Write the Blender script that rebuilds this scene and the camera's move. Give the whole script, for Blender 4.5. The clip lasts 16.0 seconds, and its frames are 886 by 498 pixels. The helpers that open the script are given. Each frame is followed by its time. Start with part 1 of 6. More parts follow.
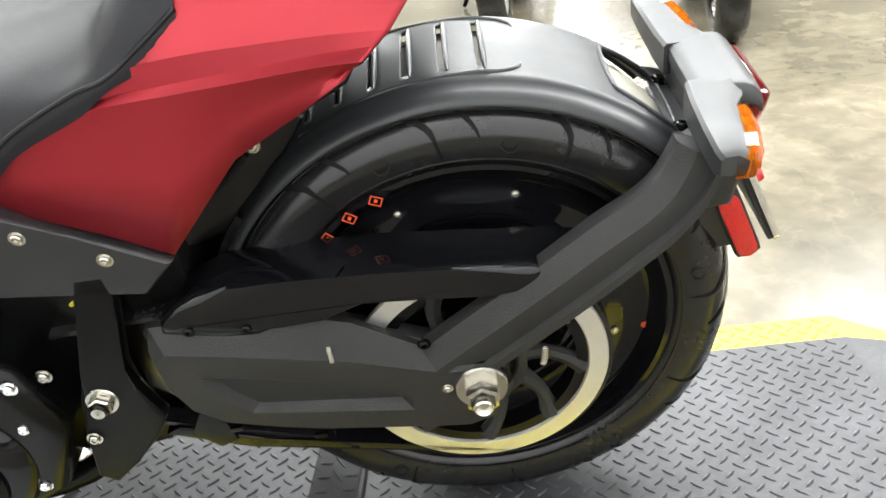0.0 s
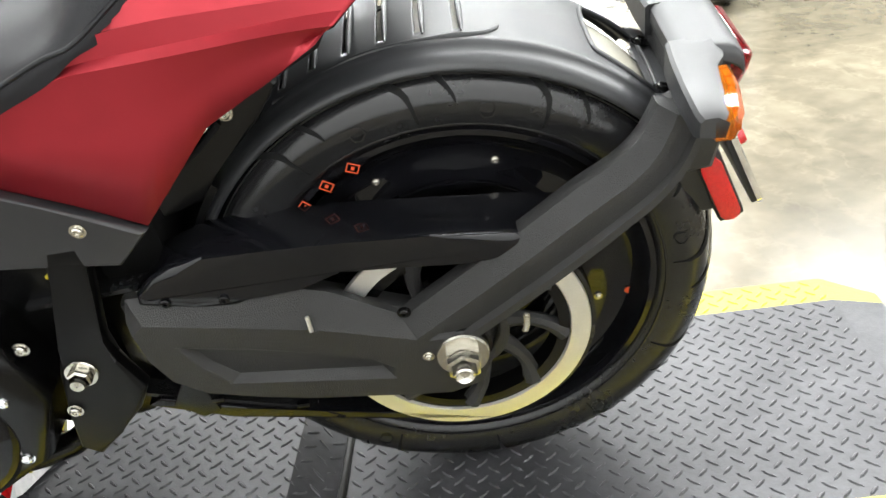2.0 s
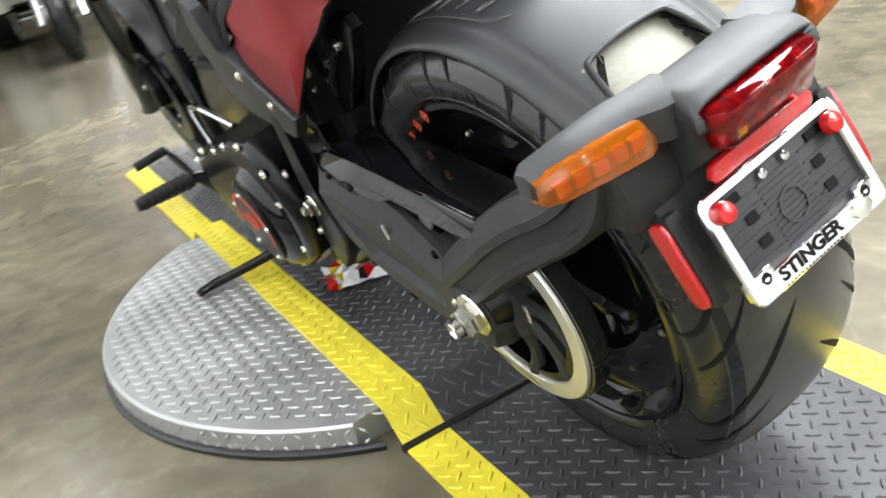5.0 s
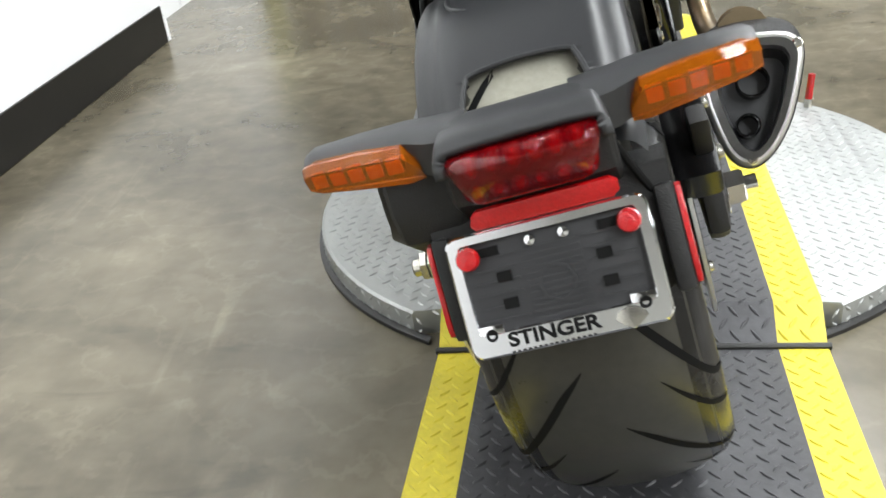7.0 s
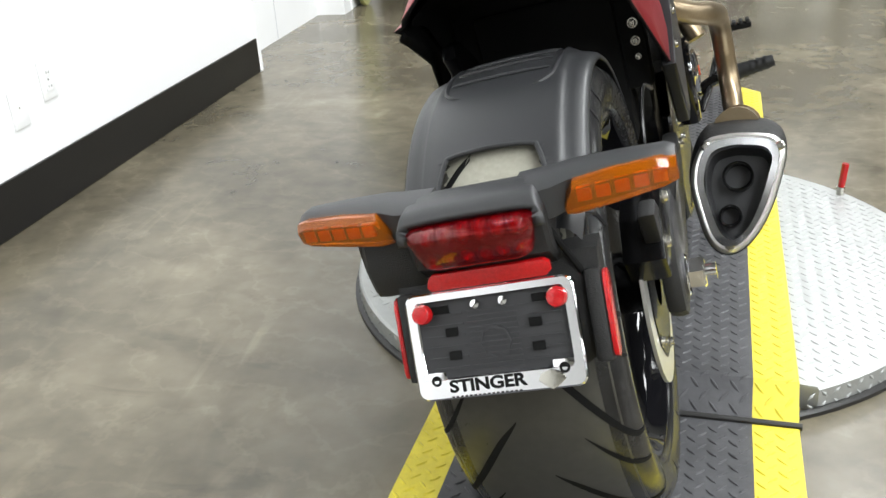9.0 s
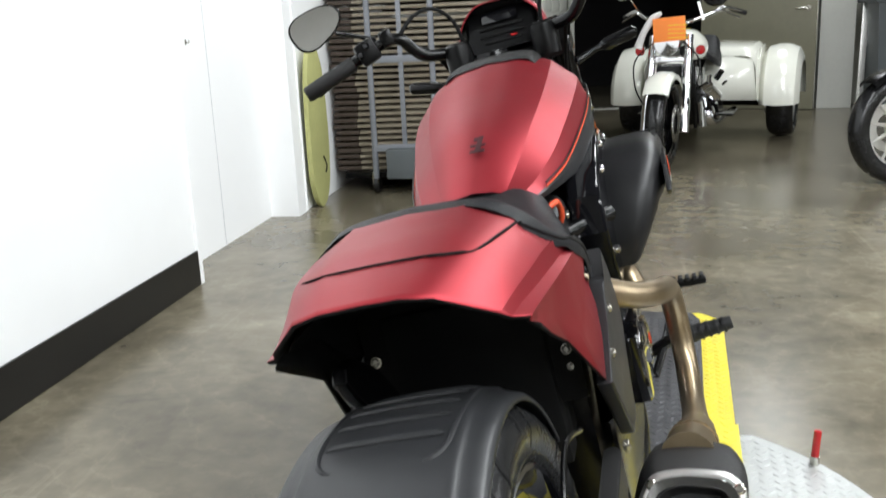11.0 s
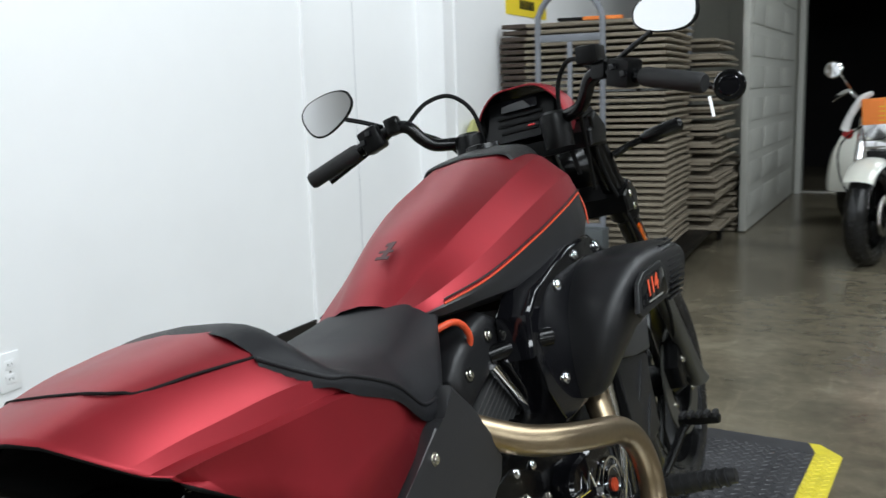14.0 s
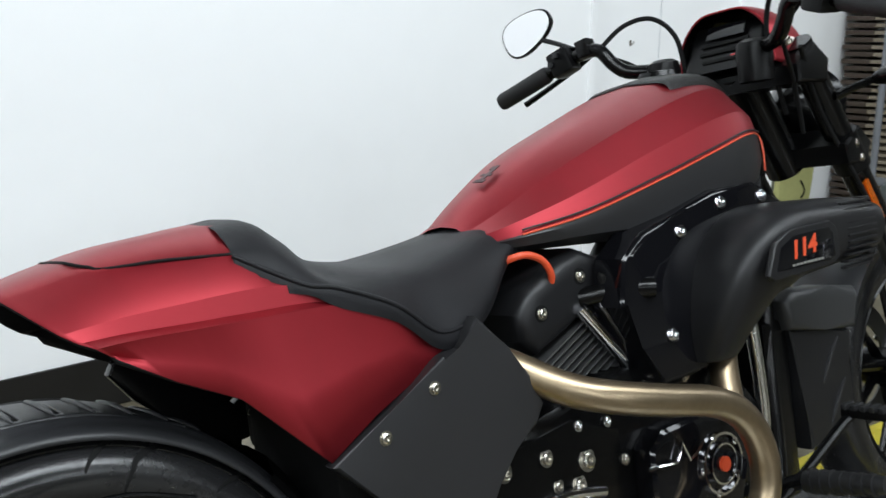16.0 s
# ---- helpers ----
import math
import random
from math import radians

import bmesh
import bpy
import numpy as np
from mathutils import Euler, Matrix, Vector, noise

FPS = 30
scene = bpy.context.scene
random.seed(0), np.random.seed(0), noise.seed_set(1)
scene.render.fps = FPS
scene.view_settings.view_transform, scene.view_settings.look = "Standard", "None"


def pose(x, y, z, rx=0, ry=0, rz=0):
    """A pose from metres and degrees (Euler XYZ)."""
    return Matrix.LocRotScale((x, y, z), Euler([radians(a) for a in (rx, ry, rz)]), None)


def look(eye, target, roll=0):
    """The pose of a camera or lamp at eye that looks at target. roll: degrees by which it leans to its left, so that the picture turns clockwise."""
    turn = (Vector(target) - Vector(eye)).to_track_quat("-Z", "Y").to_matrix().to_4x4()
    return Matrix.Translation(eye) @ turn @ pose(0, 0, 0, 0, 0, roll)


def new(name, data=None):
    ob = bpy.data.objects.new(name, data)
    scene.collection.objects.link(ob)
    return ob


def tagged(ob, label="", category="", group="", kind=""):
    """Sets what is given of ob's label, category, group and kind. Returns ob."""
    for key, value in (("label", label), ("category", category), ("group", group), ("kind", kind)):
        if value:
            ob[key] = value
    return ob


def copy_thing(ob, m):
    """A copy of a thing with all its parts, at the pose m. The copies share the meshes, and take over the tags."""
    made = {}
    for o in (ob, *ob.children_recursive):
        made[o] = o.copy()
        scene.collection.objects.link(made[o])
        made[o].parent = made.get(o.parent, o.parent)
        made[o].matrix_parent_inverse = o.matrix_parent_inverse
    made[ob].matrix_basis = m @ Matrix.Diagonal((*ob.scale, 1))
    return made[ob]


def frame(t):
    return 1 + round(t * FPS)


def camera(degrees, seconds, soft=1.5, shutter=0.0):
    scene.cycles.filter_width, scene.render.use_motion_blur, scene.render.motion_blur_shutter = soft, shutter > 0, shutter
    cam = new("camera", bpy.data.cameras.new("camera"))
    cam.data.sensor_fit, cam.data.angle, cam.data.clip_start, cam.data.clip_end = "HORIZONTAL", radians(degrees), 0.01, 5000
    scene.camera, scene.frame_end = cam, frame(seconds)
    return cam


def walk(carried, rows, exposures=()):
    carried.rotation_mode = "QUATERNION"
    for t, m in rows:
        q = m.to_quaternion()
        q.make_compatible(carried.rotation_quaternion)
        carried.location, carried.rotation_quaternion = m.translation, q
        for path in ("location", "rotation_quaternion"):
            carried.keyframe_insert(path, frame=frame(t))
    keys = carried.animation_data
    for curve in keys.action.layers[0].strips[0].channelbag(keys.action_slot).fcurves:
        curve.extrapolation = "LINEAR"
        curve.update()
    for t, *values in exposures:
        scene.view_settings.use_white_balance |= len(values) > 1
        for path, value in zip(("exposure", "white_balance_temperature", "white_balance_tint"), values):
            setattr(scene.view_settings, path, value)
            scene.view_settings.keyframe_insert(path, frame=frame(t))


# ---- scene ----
cam = camera(51.39, 16.0, shutter=0.5)
PATH = [
    (0, look((-1.1356, -0.0601, 0.9106), (-0.2256, 0.0183, 0.5033), -8.66)),
    (0.5, look((-1.1261, -0.0717, 0.9097), (-0.2233, 0.0115, 0.4878), -9.18)),
    (1, look((-1.1239, -0.0775, 0.9087), (-0.2293, 0.0074, 0.4698), -9.08)),
    (1.5, look((-1.1249, -0.0785, 0.9040), (-0.2327, 0.0094, 0.4609), -9.39)),
    (2, look((-1.1245, -0.0811, 0.9023), (-0.2298, -0.0003, 0.4630), -9.45)),
    (2.5, look((-1.1117, -0.1066, 0.8953), (-0.2166, 0.0161, 0.4667), -12.23)),
    (3, look((-1.0522, -0.2151, 0.8718), (-0.1786, 0.0446, 0.4602), -12.65)),
    (3.5, look((-0.9754, -0.3722, 0.8858), (-0.1687, 0.0266, 0.4498), -14.48)),
    (4, look((-0.8946, -0.6110, 0.8721), (-0.2081, -0.0109, 0.4614), -14.36)),
    (4.2, look((-0.8576, -0.6883, 0.8717), (-0.2297, -0.0217, 0.4700), -14.21)),
    (6.3, look((-0.1468, -1.0936, 0.8577), (-0.2006, -0.1833, 0.4472), -8.17)),
    (6.5, look((-0.0806, -1.0856, 0.8733), (-0.1939, -0.1860, 0.4516), -6.12)),
    (7, look((0.0382, -1.1046, 0.9010), (-0.1402, -0.2326, 0.4451), -7.20)),
    (7.5, look((0.1358, -1.1758, 0.9643), (-0.1076, -0.3321, 0.4858), -6.03)),
    (8, look((0.1669, -1.2045, 0.9953), (-0.0856, -0.3513, 0.5390), -4.34)),
    (8.5, look((0.1834, -1.2147, 0.9900), (-0.0660, -0.3450, 0.5639), -3.46)),
    (9, look((0.1996, -1.2066, 0.9862), (-0.0691, -0.3374, 0.5712), -3.73)),
    (9.5, look((0.2166, -1.1341, 0.9972), (-0.0587, -0.2650, 0.5864), -4.23)),
    (10, look((0.2276, -1.0101, 1.0404), (-0.0294, -0.1142, 0.6780), -3.97)),
    (10.2, look((0.2267, -0.9733, 1.0582), (-0.0239, -0.0653, 0.7224), -3.46)),
    (12.3, look((0.2564, -0.7801, 1.1511), (0.0094, 0.1724, 0.9733), -2.10)),
    (12.5, look((0.2995, -0.7590, 1.1460), (0.0505, 0.1935, 0.9704), -1.89)),
    (13, look((0.4496, -0.6975, 1.1435), (0.0863, 0.2198, 0.9799), -0.87)),
    (13.5, look((0.5816, -0.6177, 1.1300), (0.1496, 0.2675, 0.9577), -0.87)),
    (14, look((0.7080, -0.4949, 1.1371), (0.2047, 0.3528, 0.9699), -1.73)),
    (14.5, look((0.8357, -0.4223, 1.1388), (0.2234, 0.3467, 0.9550), -2.75)),
    (15, look((0.9723, -0.3812, 1.1322), (0.2590, 0.2887, 0.9261), -2.01)),
    (15.5, look((0.9986, -0.2756, 1.1243), (0.2464, 0.3416, 0.8937), -1.08)),
    (16, look((0.9818, -0.1703, 1.1078), (0.1987, 0.4061, 0.8742), 0.42)),
]
EXPOSURES = [(0, 1.42, 6550, 10), (2.0, 1.42, 6550, 10), (3.0, 1.5, 6450, 10), (4.0, 1.5, 6350, 10), (6.5, 0.58, 6450, 10), (7.5, 0.48, 6450, 10), (10, 0.47, 6450, 10), (12.5, -0.10, 6150, 9), (14, -0.22, 6120, 8), (16, -0.24, 6100, 8)]
POWER = 130.0
walk(cam, PATH, EXPOSURES)

# ---------------------------------------------------------------- light
world = bpy.data.worlds.new("world")
scene.world = world
world.use_nodes = True
world.node_tree.nodes["Background"].inputs[0].default_value = (0.9, 0.95, 1.0, 1)
world.node_tree.nodes["Background"].inputs[1].default_value = 0.005


# ---------------------------------------------------------------- materials
def material(name, color, rough=0.5, metal=0.0, vary=0.12, scale=8.0, bump=0.0, bump_scale=60.0, coat=0.0,
             emit=0.0, trans=0.0, ior=1.45, rough_vary=0.1, color2=None, spec=0.5, coat_rough=0.05):
    """A principled surface with two scales of colour variation, roughness variation and fine relief."""
    m = bpy.data.materials.new(name)
    m.use_nodes = True
    nt = m.node_tree
    b = nt.nodes["Principled BSDF"]
    b.inputs["Metallic"].default_value = metal
    b.inputs["Coat Weight"].default_value = coat
    b.inputs["Coat Roughness"].default_value = coat_rough
    b.inputs["IOR"].default_value = ior
    b.inputs["Transmission Weight"].default_value = trans
    b.inputs["Specular IOR Level"].default_value = spec
    tc = nt.nodes.new("ShaderNodeTexCoord")

    def noise_node(s, detail=6.0):
        n = nt.nodes.new("ShaderNodeTexNoise")
        n.inputs["Scale"].default_value = s
        n.inputs["Detail"].default_value = detail
        nt.links.new(tc.outputs["Object"], n.inputs["Vector"])
        return n
    big, small = noise_node(scale), noise_node(scale * 11)
    add = nt.nodes.new("ShaderNodeMath")
    add.operation = "MULTIPLY_ADD"
    nt.links.new(small.outputs["Fac"], add.inputs[0])
    add.inputs[1].default_value = 0.4
    half = nt.nodes.new("ShaderNodeMath")
    half.operation = "MULTIPLY"
    half.inputs[1].default_value = 0.6
    nt.links.new(big.outputs["Fac"], half.inputs[0])
    nt.links.new(half.outputs[0], add.inputs[2])
    ramp = nt.nodes.new("ShaderNodeMapRange")
    ramp.inputs["From Min"].default_value = 0.3
    ramp.inputs["From Max"].default_value = 0.7
    nt.links.new(add.outputs[0], ramp.inputs["Value"])
    mix = nt.nodes.new("ShaderNodeMix")
    mix.data_type = "RGBA"
    lo = [c * (1 - vary) for c in color]
    hi = [min(1, c * (1 + vary)) for c in (color2 or color)]
    mix.inputs[6].default_value = (*lo, 1)
    mix.inputs[7].default_value = (*hi, 1)
    nt.links.new(ramp.outputs[0], mix.inputs[0])
    nt.links.new(mix.outputs[2], b.inputs["Base Color"])
    rr = nt.nodes.new("ShaderNodeMapRange")
    rr.inputs["From Min"].default_value = 0.3
    rr.inputs["From Max"].default_value = 0.7
    rr.inputs["To Min"].default_value = max(0.02, rough * (1 - rough_vary))
    rr.inputs["To Max"].default_value = min(1, rough * (1 + rough_vary))
    nt.links.new(add.outputs[0], rr.inputs["Value"])
    nt.links.new(rr.outputs[0], b.inputs["Roughness"])
    if bump:
        fine = noise_node(bump_scale, 3.0)
        bp = nt.nodes.new("ShaderNodeBump")
        bp.inputs["Strength"].default_value = bump
        bp.inputs["Distance"].default_value = 0.002
        nt.links.new(fine.outputs["Fac"], bp.inputs["Height"])
        nt.links.new(bp.outputs[0], b.inputs["Normal"])
    if emit:
        b.inputs["Emission Color"].default_value = (*color, 1)
        b.inputs["Emission Strength"].default_value = emit
    return m


RED = material("red satin paint", (0.275, 0.0105, 0.0190), 0.48, 0.78, 0.05, 3, 0.03, 900, coat=0.36, coat_rough=0.45)
DENIM = material("charcoal satin paint", (0.017, 0.0168, 0.0180), 0.42, 0.1, 0.08, 4, 0.03, 900, spec=0.5)
BLACK = material("textured black plastic", (0.0135, 0.0132, 0.0132), 0.50, 0, 0.25, 6, 0.6, 650, spec=0.46)
FENDER = material("satin black fender plastic", (0.017, 0.0175, 0.019), 0.40, 0, 0.10, 5, 0.08, 900, spec=0.52)
LAMPBAR = material("matte black lamp bar plastic", (0.024, 0.0245, 0.026), 0.45, 0, 0.10, 5, 0.10, 900, spec=0.60)
GLOSS = material("gloss black paint", (0.004, 0.004, 0.005), 0.05, 0, 0.1, 5, spec=0.4)
SEMI = material("semi gloss black metal", (0.0022, 0.0022, 0.0024), 0.22, 0, 0.2, 9, 0.06, 300, spec=0.28)
PALETREAD = material("pale tread rubber", (0.26, 0.25, 0.205), 0.5, 0, 0.2, 14, 0.2, 200)
TREAD = material("polished tread rubber", (0.036, 0.035, 0.030), 0.30, 0, 0.12, 7, 0.05, 90, color2=(0.046, 0.044, 0.037))
MAROON = material("dark maroon emblem", (0.045, 0.006, 0.009), 0.4, 0.3, 0.1, 30)
RUBBER = material("tyre rubber", (0.0098, 0.0098, 0.0103), 0.24, 0, 0.18, 12, 0.08, 350, spec=0.50, rough_vary=0.3)
# near-black for black parts and for the shade in recesses and gaps
NEARBLACK = material("near-black recess shade and trim", (0.004, 0.004, 0.004), 0.75, 0, 0.1, 20, spec=0.2)
VINYL = material("black seat vinyl", (0.0091, 0.0091, 0.0105), 0.48, 0, 0.12, 9, 0.30, 800, spec=0.25)
SATIN = material("satin black casting", (0.0026, 0.0026, 0.0028), 0.34, 0.1, 0.15, 8, 0.08, 500, spec=0.22)
SHELL = material("charcoal moulded shell", (0.0085, 0.0085, 0.0093), 0.38, 0, 0.10, 6, 0.12, 700, spec=0.34)
GRIP = material("matte rubber grip", (0.0055, 0.0055, 0.0060), 0.6, 0, 0.1, 20, 0.3, 500)
FIN = material("machined fin edge", (0.30, 0.30, 0.30), 0.35, 0.9, 0.1, 40)
FORKGREY = material("dark grey fork slider", (0.065, 0.064, 0.056), 0.38, 0.5, 0.08, 12)
CHROME = material("chrome", (0.86, 0.86, 0.88), 0.07, 1.0, 0.03, 9)
ZINC = material("zinc plated steel", (0.52, 0.50, 0.45), 0.24, 1.0, 0.12, 60, 0.1, 300)
ALU = material("machined aluminium", (0.74, 0.73, 0.70), 0.33, 0.85, 0.06, 30, 0.05, 400)
BRONZE = material("bronze coated exhaust steel", (0.29, 0.225, 0.145), 0.33, 0.95, 0.08, 9, 0.015, 300, color2=(0.33, 0.26, 0.17))
ORANGE = material("orange paint", (0.55, 0.065, 0.02), 0.45, 0, 0.06, 20)
AMBER = material("amber lens plastic", (1.0, 0.24, 0.008), 0.07, 0, 0.05, 20, trans=0.78, spec=0.5)
REDLENS = material("red lens plastic", (0.52, 0.004, 0.010), 0.04, 0, 0.06, 20, trans=0.86, spec=0.5)
AMBERCELL = material("amber reflector cell", (0.42, 0.09, 0.005), 0.2, 0.3, 0.1, 60)
REDCELL = material("red reflector cell", (0.44, 0.005, 0.008), 0.10, 0.7, 0.1, 60, 0.6, 300)
MATPLASTIC = material("dull black ribbed plastic", (0.026, 0.026, 0.028), 0.55, 0, 0.12, 20, 0.1, 400)
REFLECT = material("red reflector", (0.42, 0.006, 0.008), 0.12, 0, 0.25, 260, 0.6, 420, coat=0.5)
CONCRETE = material("sealed concrete", (0.104, 0.089, 0.060), 0.24, 0, 0.22, 1.1, 0.015, 40, color2=(0.157, 0.138, 0.098), rough_vary=0.1)


def swirl(m, scale=0.8, lo=0.74, hi=1.18):
    """Adds trowel swirls and faint long scuffs to a floor."""
    nt = m.node_tree
    b = nt.nodes["Principled BSDF"]
    src = b.inputs["Base Color"].links[0].from_socket
    tc = nt.nodes.new("ShaderNodeTexCoord")
    for sc, dist, a0, a1, f0, f1, stretch in ((scale, 1.8, 0.36, 0.64, lo, hi, (1, 1, 1)), (5.0, 2.5, 0.60, 0.74, 1.0, 1.28, (1, .16, 1)), (9.0, 1.0, 0.62, 0.72, 1.0, 0.80, (.3, 1, 1))):
        mp = nt.nodes.new("ShaderNodeMapping")
        mp.inputs["Scale"].default_value = stretch
        mp.inputs["Rotation"].default_value = (0, 0, sc)
        nt.links.new(tc.outputs["Object"], mp.inputs["Vector"])
        n = nt.nodes.new("ShaderNodeTexNoise")
        n.inputs["Scale"].default_value, n.inputs["Detail"].default_value, n.inputs["Distortion"].default_value = sc, 8.0, dist
        nt.links.new(mp.outputs["Vector"], n.inputs["Vector"])
        r = nt.nodes.new("ShaderNodeMapRange")
        for key, val in (("From Min", a0), ("From Max", a1), ("To Min", f0), ("To Max", f1)):
            r.inputs[key].default_value = val
        nt.links.new(n.outputs["Fac"], r.inputs["Value"])
        mul = nt.nodes.new("ShaderNodeVectorMath")
        mul.operation = "SCALE"
        nt.links.new(src, mul.inputs[0])
        nt.links.new(r.outputs[0], mul.inputs["Scale"])
        src = mul.outputs[0]
    for sc, turn, dist, top in ((0.55, .7, 7.0, 1.12), (0.8, 2.1, 9.0, .90), (2.3, 1.2, 14.0, 1.12)):
        mp = nt.nodes.new("ShaderNodeMapping")
        mp.inputs["Rotation"].default_value = (0, 0, turn)
        mp.inputs["Location"].default_value = (turn * 2.3, -turn, 0)
        nt.links.new(tc.outputs["Object"], mp.inputs["Vector"])
        wv = nt.nodes.new("ShaderNodeTexWave")
        wv.wave_type, wv.rings_direction = "RINGS", "Z"
        for key, val in (("Scale", sc), ("Distortion", dist), ("Detail", 5.0), ("Detail Scale", 1.6), ("Detail Roughness", .62)):
            wv.inputs[key].default_value = val
        nt.links.new(mp.outputs["Vector"], wv.inputs["Vector"])
        r = nt.nodes.new("ShaderNodeMapRange")
        for key, val in (("From Min", .88), ("From Max", 1.0), ("To Min", 1.0), ("To Max", top)):
            r.inputs[key].default_value = val
        nt.links.new(wv.outputs["Fac"], r.inputs["Value"])
        mul = nt.nodes.new("ShaderNodeVectorMath")
        mul.operation = "SCALE"
        nt.links.new(src, mul.inputs[0])
        nt.links.new(r.outputs[0], mul.inputs["Scale"])
        src = mul.outputs[0]
    nt.links.new(src, b.inputs["Base Color"])


swirl(CONCRETE)
WALLWHITE = material("white wall paint", (0.88, 0.885, 0.89), 0.55, 0, 0.015, 0.8, 0.06, 160)
BASEBLACK = material("black vinyl baseboard", (0.0108, 0.0102, 0.0096), 0.38, 0, 0.15, 6)
MATBLACK = material("black diamond plate", (0.042, 0.042, 0.046), 0.42, 0.25, 0.25, 7, 0.15, 250, color2=(0.060, 0.060, 0.064))
MATYELLOW = material("yellow painted plate", (0.62, 0.52, 0.035), 0.42, 0, 0.16, 9, 0.15, 200)
STEEL = material("bright diamond plate", (0.43, 0.44, 0.43), 0.45, 0.75, 0.14, 5, 0.08, 200, rough_vary=0.3)
GREYMETAL = material("grey painted steel", (0.20, 0.21, 0.235), 0.40, 0.2, 0.08, 8)
TAN = material("tan chair plastic", (0.25, 0.212, 0.158), 0.55, 0, 0.12, 6)
DARKROOM = material("near-black for the unlit room", (0.012, 0.011, 0.012), 0.9, 0, 0.1, 3)
DOORPAINT = material("olive grey door paint", (0.20, 0.19, 0.135), 0.35, 0, 0.08, 2)
GREYWALL = material("grey panel wall", (0.40, 0.395, 0.34), 0.6, 0, 0.06, 2)
PEARL = material("pearl white paint", (0.80, 0.80, 0.72), 0.12, 0, 0.03, 3, coat=0.8)
GREENFOAM = material("pale green rubber", (0.42, 0.42, 0.17), 0.6, 0, 0.12, 4)
BIN = material("grey bin plastic", (0.085, 0.095, 0.10), 0.5, 0, 0.1, 6)
JAMB = material("pale grey door paint", (0.52, 0.52, 0.48), 0.45, 0, 0.05, 3)
TRIMGREY = material("wall joint shadow line", (0.55, 0.56, 0.58), 0.6, 0, 0.05, 6)
CHAIRDARK = material("dark brown chair end", (0.05, 0.035, 0.025), 0.6, 0, 0.1, 8)
MIRROR = material("mirror glass", (0.9, 0.9, 0.92), 0.01, 1.0, 0.0, 4)
CEIL = material("dark grey unseen ceiling", (0.10, 0.10, 0.10), 0.8, 0, 0.05, 3)
SIGN = material("yellow card", (0.85, 0.66, 0.03), 0.5, 0, 0.04, 8)
PAPER = material("orange paper tag", (0.95, 0.27, 0.05), 0.6, 0, 0.05, 8)
PLASTICBAG = material("glossy printed wrapper", (0.75, 0.74, 0.74), 0.15, 0, 0.15, 40, 0.6, 60, coat=0.4)


# ---------------------------------------------------------------- mesh helpers
def part(name, bm, mat, parent=None, label="", smooth=True, angle=35):
    """Links a bmesh as one mesh object, under a thing or a part where one is given."""
    bmesh.ops.recalc_face_normals(bm, faces=bm.faces)
    me = bpy.data.meshes.new(name)
    if smooth:
        lim = radians(angle)
        for f in bm.faces:
            f.smooth = True
        for e in bm.edges:
            if len(e.link_faces) == 2 and e.calc_face_angle(0) > lim:
                e.smooth = False
    bm.to_mesh(me)
    bm.free()
    for m in (mat if isinstance(mat, (list, tuple)) else [mat]):
        me.materials.append(m)
    ob = new(name, me)
    if parent is not None:
        ob.parent = parent
    if label:
        ob["label"] = label
    return ob


def empty(name, m, label, category, group="", kind=""):
    ob = new(name)
    ob.empty_display_size = 0.1
    ob.matrix_world = m
    return tagged(ob, label, category, group, kind)


def box(bm, lo, hi, bevel=0.0, m=None, seg=2):
    v = [bm.verts.new((x, y, z)) for x in (lo[0], hi[0]) for y in (lo[1], hi[1]) for z in (lo[2], hi[2])]
    fs = [bm.faces.new([v[i] for i in q]) for q in
          ((0, 1, 3, 2), (4, 6, 7, 5), (0, 4, 5, 1), (2, 3, 7, 6), (0, 2, 6, 4), (1, 5, 7, 3))]
    vs = v
    if bevel:
        r = bmesh.ops.bevel(bm, geom=list({e for f in fs for e in f.edges}), offset=bevel, segments=seg, affect="EDGES", profile=0.6)
        vs = list({w for f in r["faces"] for w in f.verts} | {w for f in fs if f.is_valid for w in f.verts})
    if m is not None:
        bmesh.ops.transform(bm, matrix=m, verts=vs)
    return vs


def boxed(lo, hi, bevel=0.0, m=None):
    bm = bmesh.new()
    box(bm, lo, hi, bevel, m)
    return bm


def prism(bm, pts, x0, x1, bevel=0.0, axis="x", seg=2):
    """A flat outline pushed through from x0 to x1 along an axis; for x the outline is in (y, z)."""
    def at(p, k):
        if axis == "x":
            return (k, p[0], p[1])
        if axis == "y":
            return (p[0], k, p[1])
        return (p[0], p[1], k)
    a = [bm.verts.new(at(p, x0)) for p in pts]
    b = [bm.verts.new(at(p, x1)) for p in pts]
    n = len(pts)
    fs = [bm.faces.new(a), bm.faces.new(b[::-1])]
    for i in range(n):
        fs.append(bm.faces.new((a[i], b[i], b[(i + 1) % n], a[(i + 1) % n])))
    if bevel:
        es = [e for f in fs[:2] for e in f.edges]
        bmesh.ops.bevel(bm, geom=es, offset=bevel, segments=seg, affect="EDGES", profile=0.6)
    return bm


def prismed(pts, x0, x1, bevel=0.0, axis="x", seg=2):
    return prism(bmesh.new(), pts, x0, x1, bevel, axis, seg)


